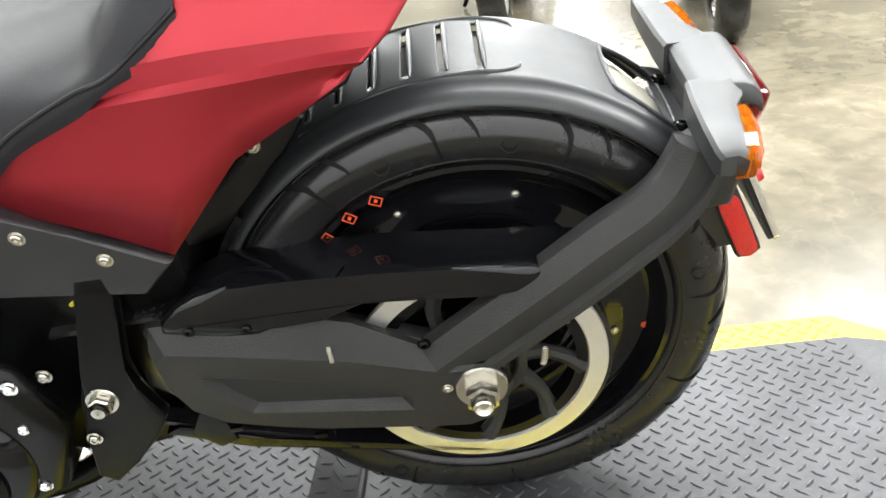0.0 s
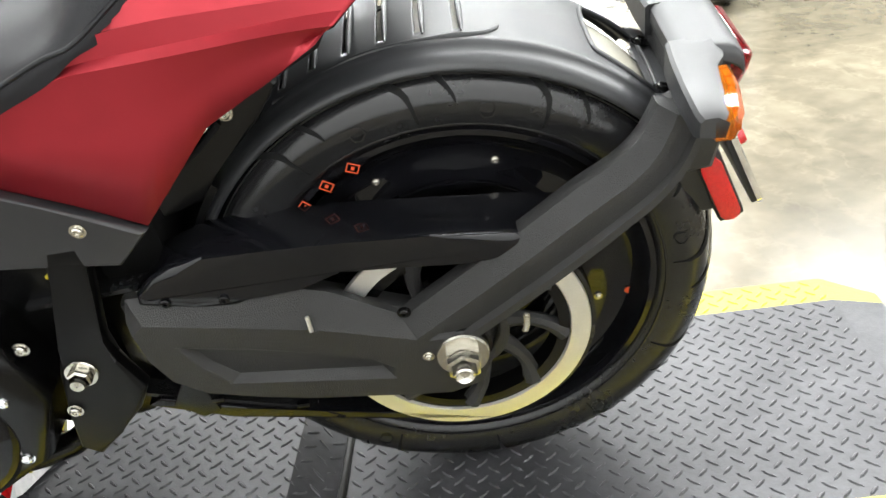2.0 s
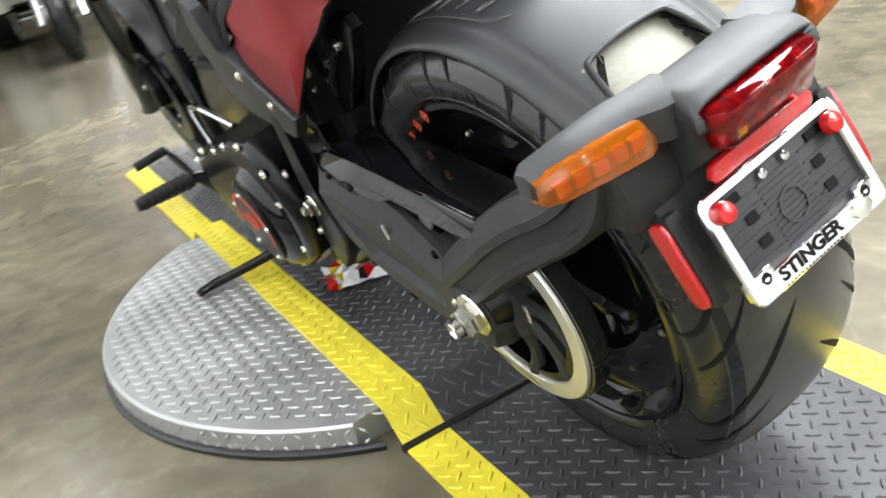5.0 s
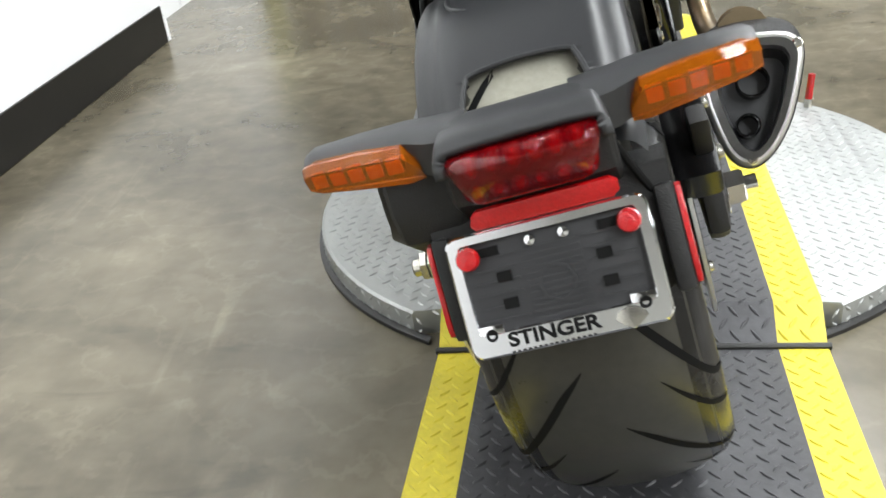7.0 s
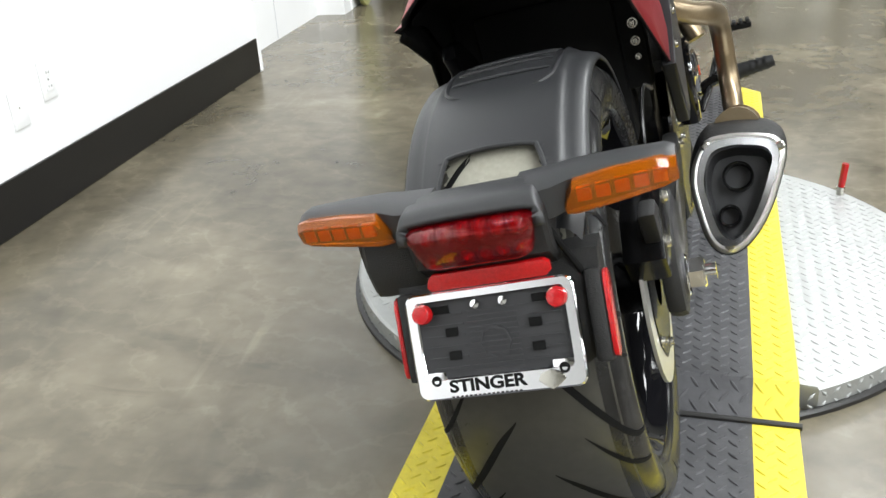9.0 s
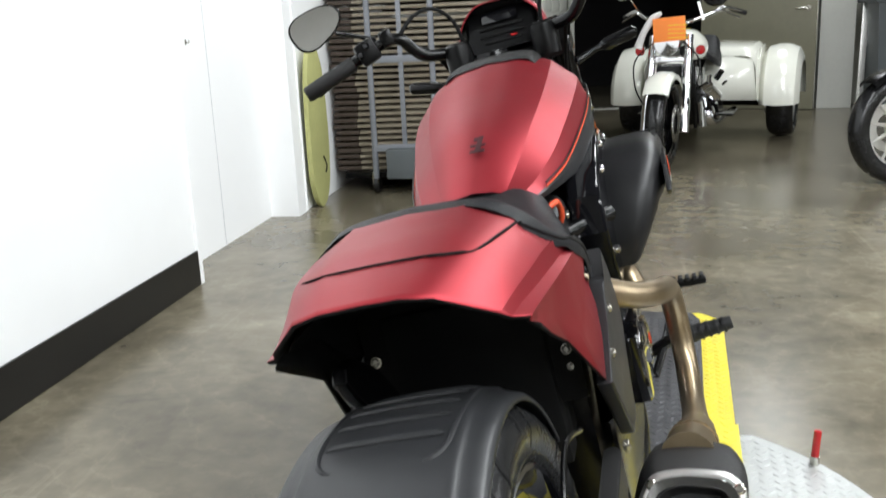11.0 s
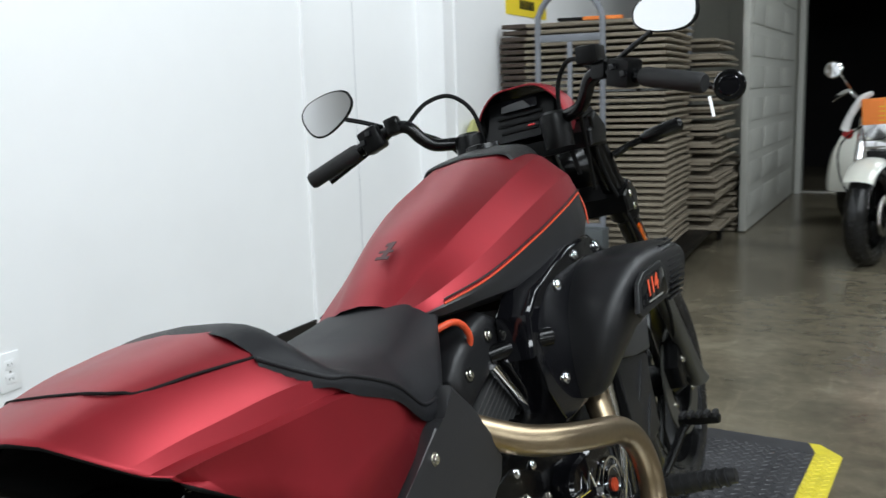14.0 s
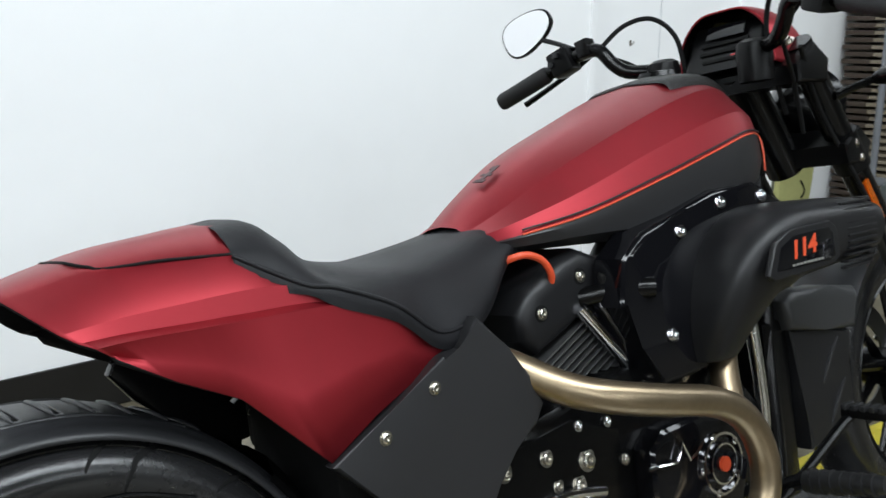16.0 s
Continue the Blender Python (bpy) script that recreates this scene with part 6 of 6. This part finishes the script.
# ---------------------------------------------------------------- stack of folding chairs on a cart
cart = empty("chair_cart", at_room(-1.42, 4.86, 0, 2), "grey tubular steel cart that carries folding chairs", "cart")
part("deck", boxed((-.12, .05, .100), (.98, 1.55, .135), .008), SATIN, cart, "dark steel deck")
part("push_frame", tubed([(.10, 0, .10), (.10, 0, .80), (.10, 0, 1.48), (.112, 0, 1.585), (.155, 0, 1.66), (.22, 0, 1.70), (.30, 0, 1.712), (.38, 0, 1.70), (.445, 0, 1.66), (.488, 0, 1.585), (.50, 0, 1.48), (.50, 0, .80), (.50, 0, .10)], .019, 12, True, 4), GREYMETAL, cart)
for z in (1.44, .86, .30):
    part("cross_bar", boxed((.10, -.014, z - .022), (.50, .014, z + .022), .004), GREYMETAL, cart)
part("centre_bar", boxed((.285, -.010, .30), (.315, .010, 1.42), .003), GREYMETAL, cart)
part("push_frame", tubed([(.37, 1.60, .10), (.37, 1.60, .80), (.37, 1.60, 1.52), (.388, 1.60, 1.63), (.44, 1.60, 1.69), (.50, 1.60, 1.705), (.61, 1.60, 1.705), (.67, 1.60, 1.69), (.722, 1.60, 1.63), (.74, 1.60, 1.52), (.74, 1.60, .80), (.74, 1.60, .10)], .018, 10, True, 4), GREYMETAL, cart)
for x, y in ((.10, .03), (.50, .03), (.10, 1.5), (1.0, 1.5)):
    c = part("caster", lathed([(-.018, .001), (-.018, .055), (-.012, .062), (.012, .062), (.018, .055), (.018, .001)], 24, center=(x, y, .064)), RUBBER, cart, "black rubber caster")
    part("caster_fork", boxed((x - .028, y - .03, .06), (x - .021, y + .03, .14), .002), ZINC, c)
random.seed(11)


def folding_chair(th):
    """One folded chair lying flat: two rails, a seat board and a back board."""
    for x in (.0, 1.02):
        part("rail", tubed([(x, 0, 0), (x, .42, .003), (x, .86, 0)], .0115, 8), TAN, th)
    part("seat_board", boxed((.02, .08, -.010), (1.0, .46, .010), .006), TAN, th)
    part("back_board", boxed((.02, .60, -.009), (1.0, .84, .009), .006), TAN, th)
    # left end of the front edge, a darker brown than the rest
    part("end_cap", boxed((-.014, -.014, -.013), (.145, .03, .013), .004), CHAIRDARK, th)
    part("front_edge", boxed((.146, -.012, -.0105), (1.03, .012, .0105), .005), TAN, th)
    return th


first = None
for k in range(36):
    z = .150 + k * .0395
    m = at_room(-1.60 + random.uniform(-.012, .012), 5.00 + random.uniform(-.012, .012), z, random.uniform(-.5, .5) + 2)
    if first is None:
        first = folding_chair(empty("folding_chair", m, "tan plastic folding chair lying folded in a stack", "chair", "stacked folding chairs"))
    else:
        copy_thing(first, m)
for k in range(33):
    z = .150 + k * .0395 + (.02 if k % 3 else 0)
    copy_thing(first, at_room(-1.46 + random.uniform(-.04, .04), 5.92 + random.uniform(-.03, .03), z, random.uniform(-1.5, 1.5) + 1))
for k in range(14):
    copy_thing(first, at_room(-1.47 + random.uniform(-.02, .02), 6.84 + random.uniform(-.02, .02), .02 + k * .0395, random.uniform(-1, 1)))
tray = empty("orange_clip_board", at_room(-1.12, 5.15, 1.555, 10), "orange and black folded sign lying on the chair stack", "sign")
part("board", boxed((0, -.05, 0), (.24, .05, .022), .004), PAPER, tray)
part("grip", boxed((-.16, -.045, 0), (-.002, .045, .02), .004), SEMI, tray)
card = empty("warning_card", at_room(WX - .0095, 5.52, 1.63), "yellow warning card on the white wall", "sign")
part("card", boxed((.0, -.38, 0), (.004, .38, .50)), SIGN, card)
for r, w in enumerate((.14, .33, .26, .33)):
    for k in range(5):
        a, b = -w + 2 * w * k / 5, -w + 2 * w * (k + .84) / 5
        part("print_bar", boxed((.0042, a, .045 + r * .105), (.0052, b, .105 + r * .105)), NEARBLACK, card)
foam = empty("leaning_board", at_room(WX + .03, 4.50, 0), "pale green oval board leaning on the white wall", "board")
outl = [tuple(p)[:2] for p in smooth_line([(-.17, .45, 0), (-.15, .15, 0), (-.02, .0, 0), (.14, .10, 0), (.19, .45, 0), (.14, .85, 0), (0, .98, 0), (-.13, .85, 0)], 5, True)]
part("board", prismed(outl, 0, .03, .006), GREENFOAM, foam)
part("dark_mark", tubed([(.0315, .05, .30), (.0315, .10, .24), (.0315, .07, .20)], .006, 6), NEARBLACK, foam)
grey_can = empty("storage_tub", at_room(-1.35, 4.80, .14), "grey plastic tub on the chair cart's front", "tub")
part("tub", boxed((.12, -.03, -.03), (.46, .12, .16), .015), BIN, grey_can)

# ---------------------------------------------------------------- waste bin and other machines
binn = empty("waste_bin", at_room(2.95, 8.9, 0), "dark grey wheeled waste bin with a full load", "bin")
bm = bmesh.new()
loft(bm, [[(-.22, -.25, .05), (.22, -.25, .05), (.22, .25, .05), (-.22, .25, .05)], [(-.29, -.32, 1.05), (.29, -.32, 1.05), (.29, .32, 1.05), (-.29, .32, 1.05)]])
part("tub", bm, BIN, binn)
part("rim", boxed((-.32, -.35, 1.04), (.32, .35, 1.10), .015), BIN, binn)
for k in range(5):
    part("bag", tubed([(-.25 + k * .11, -.1, 1.10), (-.2 + k * .1, .0, 1.16), (-.18 + k * .1, .1, 1.10)], .04, 10), SEMI, binn)
for s in (-1, 1):
    part("wheel", lathed([(s * .2, .001), (s * .2, .075), (s * .24, .075), (s * .24, .001)], 20, center=(0, .22, .076)), RUBBER, binn)
rail2 = empty("aluminium_ramp", at_room(2.63, 8.95, 0), "narrow aluminium ramp leaning beside the bin", "ramp")
part("plank", boxed((-.03, -.01, 0), (.03, .012, 1.05), .003, pose(0, 0, 0, -5, 2, 0)), ALU, rail2)


def wheel(th, p, R, w, rim_mat, spokes=9, name="wheel", tyre_mat=None, disc=True):
    rim = R * .72
    ob = part(name, lathed([(-w * .38, rim), (-w * .42, rim + .012), (-w * .3, rim - .018), (w * .3, rim - .018), (w * .42, rim + .012), (w * .38, rim)], 48, center=p), rim_mat, th)
    part("tyre", lathed([tuple(q)[:2] for q in smooth_line([(*q, 0) for q in tyre_profile(w, R, rim)], 3)], 64, center=p), tyre_mat or RUBBER, ob)
    for k in range(spokes):
        a, b = polar(.04, k * 360 / spokes), polar(rim - .012, k * 360 / spokes + 6)
        part("spoke", tubed([(p[0] + .01 * (-1) ** k, p[1] + a[0], p[2] + a[1]), (p[0], p[1] + b[0], p[2] + b[1])], [.014, .008], 7, False), rim_mat, ob)
    part("hub", lathed([(-w * .6, .001), (-w * .6, .04), (w * .6, .04), (w * .6, .001)], 20, center=p), rim_mat, ob)
    if disc:
        part("brake_disc", lathed([(-w * .62, R * .28), (-w * .62, R * .45), (-w * .57, R * .45), (-w * .57, R * .28)], 40, center=p, closed=True), ALU, ob)
    return ob


# white three-wheeler, local y runs rearwards from the front wheel's contact
trike = empty("three_wheeler", pose(.10, 5.70, 0, 0, 0, -11), "pearl white three-wheeled motorcycle with chrome fork and orange tag", "trike")
wheel(trike, (0, 0, .315), .315, .13, SEMI, 9, "front_wheel")
for s in (-1, 1):
    leg = part("fork_leg", tubed([(s * .135, .06, .29), (s * .125, .25, .90)], .028, 14, False), CHROME, trike, "chrome fork leg")
    part("slider", tubed([(s * .135, .05, .25), (s * .132, .11, .48)], .034, 14, False), CHROME, leg)
    part("mirror_stem", tubed([(s * .30, .50, 1.08), (s * .34, .47, 1.15), (s * .37, .46, 1.19)], .006, 8), CHROME, trike)
    part("mirror_head", lathed([(-.015, .001), (-.012, .05), (0, .06), (.008, .055), (.010, .001)], 20, center=(s * .40, .45, 1.21), axis="y"), CHROME, trike, "round chrome mirror")
    part("turn_signal", lathed([(-.03, .001), (-.028, .028), (0, .034), (.02, .02), (.022, .001)], 18, center=(s * .21, .20, .80), axis="y"), REFLECT, trike, "orange-red bullet turn signal")
    part("grip", tubed([(s * .33, .56, 1.07), (s * .44, .66, 1.03)], .018, 10, False), GRIP, trike)
    part("lever", tubed([(s * .30, .47, 1.06), (s * .42, .52, 1.0)], .007, 8, False), CHROME, trike)
    part("foot_board", boxed((s * .22, .75, .28), (s * .36, 1.0, .30), .01), SEMI, trike)
    wheel(trike, (s * .61, 1.80, .31), .31, .21, ALU, 8, "rear_wheel")
    f = part("rear_fender", lathed([(s * .61 - .155, .30), (s * .61 - .15, .36), (s * .61 - .11, .415), (s * .61 - .03, .435), (s * .61 + .05, .43), (s * .61 + .12, .40), (s * .61 + .15, .34), (s * .61 + .155, .30)], 36, center=(0, 1.80, .33), arc=(radians(-90), radians(95))), PEARL, trike, "pearl white rear fender")
    bmf = bmesh.new()
    prism(bmf, [(1.38, .33), (1.40, .60), (1.52, .74), (1.75, .77), (2.0, .72), (2.2, .45), (2.2, .33)], s * .61 - s * .15, s * .61 - s * .158, .002)
    part("fender_side", bmf, PEARL, f)
part("front_fender", lathed([(-.085, .30), (-.088, .33), (-.06, .35), (0, .357), (.06, .35), (.088, .33), (.085, .30)], 28, center=(0, 0, .315), arc=(radians(-95), radians(50))), PEARL, trike, "pearl white front fender")
part("handlebar", tubed([(-.44, .66, 1.03), (-.32, .53, 1.07), (-.20, .38, 1.02), (0, .33, .98), (.20, .38, 1.02), (.32, .53, 1.07), (.44, .66, 1.03)], .0145, 12), CHROME, trike)
part("headlight", lathed([(.08, .001), (.085, .085), (.10, .092), (.16, .085), (.22, .05), (.23, .001)], 28, center=(0, 0, .86), axis="y"), CHROME, trike, "chrome headlight")
part("yoke", boxed((-.14, .20, .70), (.14, .30, .76), .015), CHROME, trike)
part("hang_tag", boxed((-.02, .055, .865), (.20, .060, 1.025), .001, pose(0, 0, 0, 0, -4, 0)), PAPER, trike, "orange paper tag with faint print")
for k in range(4):
    part("tag_print", boxed((.015, .0535, .89 + k * .028), (.165 - .02 * (k % 2), .0545, .8945 + k * .028)), SIGN, trike)
part("plastic_wrap", tubed([(-.20, .10, .83), (-.16, .09, .93), (-.10, .10, 1.02), (-.04, .10, 1.06)], [.03, .022, .028, .012], 9), PLASTICBAG, trike, "clear plastic wrap")
tk = [(.45, [(0, .88), (.07, .87), (.12, .80), (.11, .72), (.06, .70)]), (.60, [(0, .93), (.09, .915), (.165, .83), (.15, .73), (.08, .70)]), (.80, [(0, .92), (.09, .905), (.16, .82), (.145, .73), (.08, .70)]), (1.0, [(0, .83), (.06, .82), (.09, .77), (.08, .72), (.05, .70)])]
part("fuel_tank", body(tk, 5, 4), PEARL, trike, "pearl white fuel tank")
part("seat", body([(.95, [(0, .80), (.08, .79), (.12, .74), (.12, .70)]), (1.15, [(0, .72), (.13, .71), (.19, .67), (.19, .62)]), (1.35, [(0, .78), (.12, .77), (.17, .72), (.17, .64)]), (1.5, [(0, .86), (.10, .85), (.14, .78), (.14, .68)])], 4, 3), VINYL, trike, "black saddle")
part("engine_case", boxed((-.15, .62, .22), (.15, 1.15, .50), .05), SEMI, trike)
for dy, tilt in ((.78, -22), (.98, 22)):
    for k in range(9):
        part("engine_fin", boxed((-.10, -.085, -.003), (.10, .085, .003), 0, pose(0, dy + .006 * (k - 4) * (-1 if tilt < 0 else 1), .50 + k * .019, tilt, 0, 0)), CHROME, trike, "", False)
for a, b, r in (((.17, .70, .50), (.22, .80, .42), .055), ((.17, .95, .30), (.20, 1.0, .30), .07), ((.16, .80, .30), (.20, .80, .30), .05), ((.15, .62, .40), (.17, .60, .22), .03)):
    part("chrome_cover", tubed([a, b], r, 14, False), CHROME, trike, "chrome engine cover")
random.seed(21)
for k in range(16):
    a = (.13 + random.uniform(0, .11), .60 + random.uniform(0, .45), .22 + random.uniform(0, .36))
    d = (random.uniform(-.02, .05), random.uniform(-.06, .06), random.uniform(-.07, .07))
    part("engine_fitting", tubed([a, (a[0] + d[0], a[1] + d[1], a[2] + d[2])], random.uniform(.008, .022), 8, False), CHROME if k % 3 else SEMI, trike)
for k in range(3):
    part("frame_tube", tubed([(-.12 + .12 * k, .42, .72), (-.13 + .13 * k, .40, .45), (-.13 + .13 * k, .52, .22)], .014, 8), SEMI, trike)
part("horn_cover", boxed((-.09, .17, .56), (.09, .22, .70), .02), SEMI, trike)
for s in (-1, 1):
    part("brake_disc", lathed([(s * .085, .13), (s * .090, .13), (s * .090, .075), (s * .085, .075)], 28, center=(0, 0, .315), closed=True), ZINC, trike)
    part("brake_hose", tubed([(s * .10, .15, .86), (s * .22, .10, .74), (s * .21, .06, .56), (s * .15, .05, .44)], .005, 8), SEMI, trike)
part("exhaust", tubed([(.15, .70, .42), (.20, .62, .30), (.22, .75, .24), (.24, 1.2, .24), (.25, 1.6, .24)], .028, 12), CHROME, trike)
part("rear_body", body([(1.33, [(0, .70), (.25, .69), (.42, .66), (.45, .40), (.44, .34)]), (1.42, [(0, .765), (.28, .76), (.44, .72), (.46, .42), (.45, .34)]), (1.8, [(0, .80), (.30, .79), (.45, .75), (.46, .42), (.45, .34)]), (2.25, [(0, .74), (.30, .73), (.44, .68), (.45, .42), (.44, .36)])], 4, 3), PEARL, trike, "pearl white rear trunk body")
part("trunk_latch", boxed((.12, 1.345, .66), (.15, 1.365, .76), .004), SEMI, trike)
bmc = bmesh.new()
bmc.faces.new([bmc.verts.new(p) for p in ((-.45, 1.335, .34), (.45, 1.335, .34), (.45, 1.335, .40), (.42, 1.335, .66), (.25, 1.335, .69), (-.25, 1.335, .69), (-.42, 1.335, .66), (-.45, 1.335, .40))])
thicken(part("trunk_front", bmc, PEARL, trike), .01)
part("axle", tubed([(-.6, 1.8, .30), (.6, 1.8, .30)], .05, 12, False), SEMI, trike)


def parked_cruiser(m, rim_mat, paint, label, white_tyre=False):
    """A parked motorcycle; local y runs rearwards from the front wheel's contact."""
    th = empty("parked_motorcycle", m, label, "motorcycle", "parked motorcycles")
    wheel(th, (0, 0, .33), .33, .13, rim_mat, 10, "front_wheel")
    wheel(th, (0, 1.62, .32), .32, .18, rim_mat, 10, "rear_wheel")
    for s in (-1, 1):
        part("fork_leg", tubed([(s * .10, .02, .30), (s * .10, .38, .92)], .026, 12, False), CHROME, th)
        part("turn_signal", lathed([(-.025, .001), (-.02, .028), (.01, .03), (.022, .001)], 16, center=(s * .20, .28, .86), axis="y"), REFLECT, th, "orange-red turn signal")
        part("foot_peg", tubed([(s * .16, .62, .30), (s * .30, .60, .31)], .016, 10, False), SEMI, th)
        part("grip", tubed([(s * .30, .52, 1.05), (s * .42, .64, 1.03)], .018, 10, False), GRIP, th)
        part("mirror_head", lathed([(-.012, .001), (-.01, .045), (.0, .05), (.008, .001)], 18, center=(s * .36, .46, 1.20), axis="y"), SEMI, th)
        part("frame_tube", tubed([(s * .08, .45, .75), (s * .12, .50, .25), (s * .12, 1.0, .20), (s * .10, 1.45, .40)], .018, 10), SEMI, th)
    part("handlebar", tubed([(-.42, .64, 1.03), (-.30, .52, 1.05), (-.15, .40, .96), (.15, .40, .96), (.30, .52, 1.05), (.42, .64, 1.03)], .014, 10), SEMI, th)
    part("headlight", lathed([(.10, .001), (.11, .08), (.18, .085), (.26, .05), (.27, .001)], 24, center=(0, 0, .84), axis="y"), SEMI, th)
    part("front_fender", lathed([(-.08, .33), (-.06, .36), (0, .365), (.06, .36), (.08, .33)], 24, center=(0, 0, .33), arc=(radians(-60), radians(40))), paint, th)
    part("rear_fender", lathed([(-.11, .33), (-.09, .37), (0, .38), (.09, .37), (.11, .33)], 24, center=(0, 1.62, .32), arc=(radians(-30), radians(95))), paint, th)
    part("fuel_tank", body([(.48, [(0, .86), (.07, .85), (.12, .78), (.08, .70)]), (.70, [(0, .92), (.09, .90), (.155, .81), (.10, .70)]), (1.0, [(0, .80), (.05, .79), (.09, .75), (.06, .70)])], 4, 4), paint, th)
    part("seat", body([(.95, [(0, .76), (.08, .75), (.12, .70)]), (1.2, [(0, .69), (.13, .68), (.17, .62)]), (1.5, [(0, .76), (.10, .75), (.13, .68)])], 4, 3), VINYL, th)
    part("engine_case", boxed((-.15, .60, .20), (.15, 1.15, .46), .05), SEMI, th)
    for dy, tilt in ((.76, -22), (.96, 22)):
        for k in range(8):
            part("engine_fin", boxed((-.10, -.08, -.003), (.10, .08, .003), 0, pose(0, dy, .46 + k * .022, tilt, 0, 0)), FIN, th, "", False)
    for s, y in ((1, .85), (-1, .85)):
        part("engine_cover", lathed([(s * .15, .10), (s * .19, .095), (s * .20, .08), (s * .20, .001)], 28, center=(0, y, .33)), CHROME, th)
    part("exhaust", tubed([(.15, .72, .45), (.20, .60, .32), (.20, .80, .22), (.22, 1.8, .26)], .035, 12), CHROME, th)
    part("side_stand", tubed([(-.14, .75, .22), (-.26, .85, .012)], .012, 8, False), SEMI, th)
    return th


parked_cruiser(pose(1.50, 5.16, 0, 0, -3, -62), ALU, SEMI, "dark motorcycle with pale rims parked along the aisle")
parked_cruiser(pose(3.32, -.10, 0, 0, 0, -96), ALU, REDCELL, "dark red motorcycle with bright spoked wheels parked across")
parked_cruiser(pose(2.62, -1.00, 0, 0, 0, -98), CHROME, SEMI, "black motorcycle with chrome wheels parked across")

# crumpled wrapper lying on the runner under the engine
random.seed(5)
wrap = empty("crumpled_wrapper", pose(-.02, .745, MZ + T + .001, 0, 0, -18), "crumpled clear plastic wrapper with red and yellow print", "wrapper")
bm = bmesh.new()
W, D = 15, 8
vs = [[bm.verts.new((-.13 + .26 * i / W + random.uniform(-.006, .006), -.06 + .12 * j / D + random.uniform(-.006, .006), .004 + random.uniform(0, .028) * (1 if 0 < j < D else .2))) for j in range(D + 1)] for i in range(W + 1)]
for i in range(W):
    for j in range(D):
        f = bm.faces.new((vs[i][j], vs[i + 1][j], vs[i + 1][j + 1], vs[i][j + 1]))
        q = random.random()
        f.material_index = 0 if q < .55 else 1 if q < .75 else 2 if q < .9 else 3
part("film", bm, [PLASTICBAG, REFLECT, MATYELLOW, NEARBLACK], wrap, "", False)
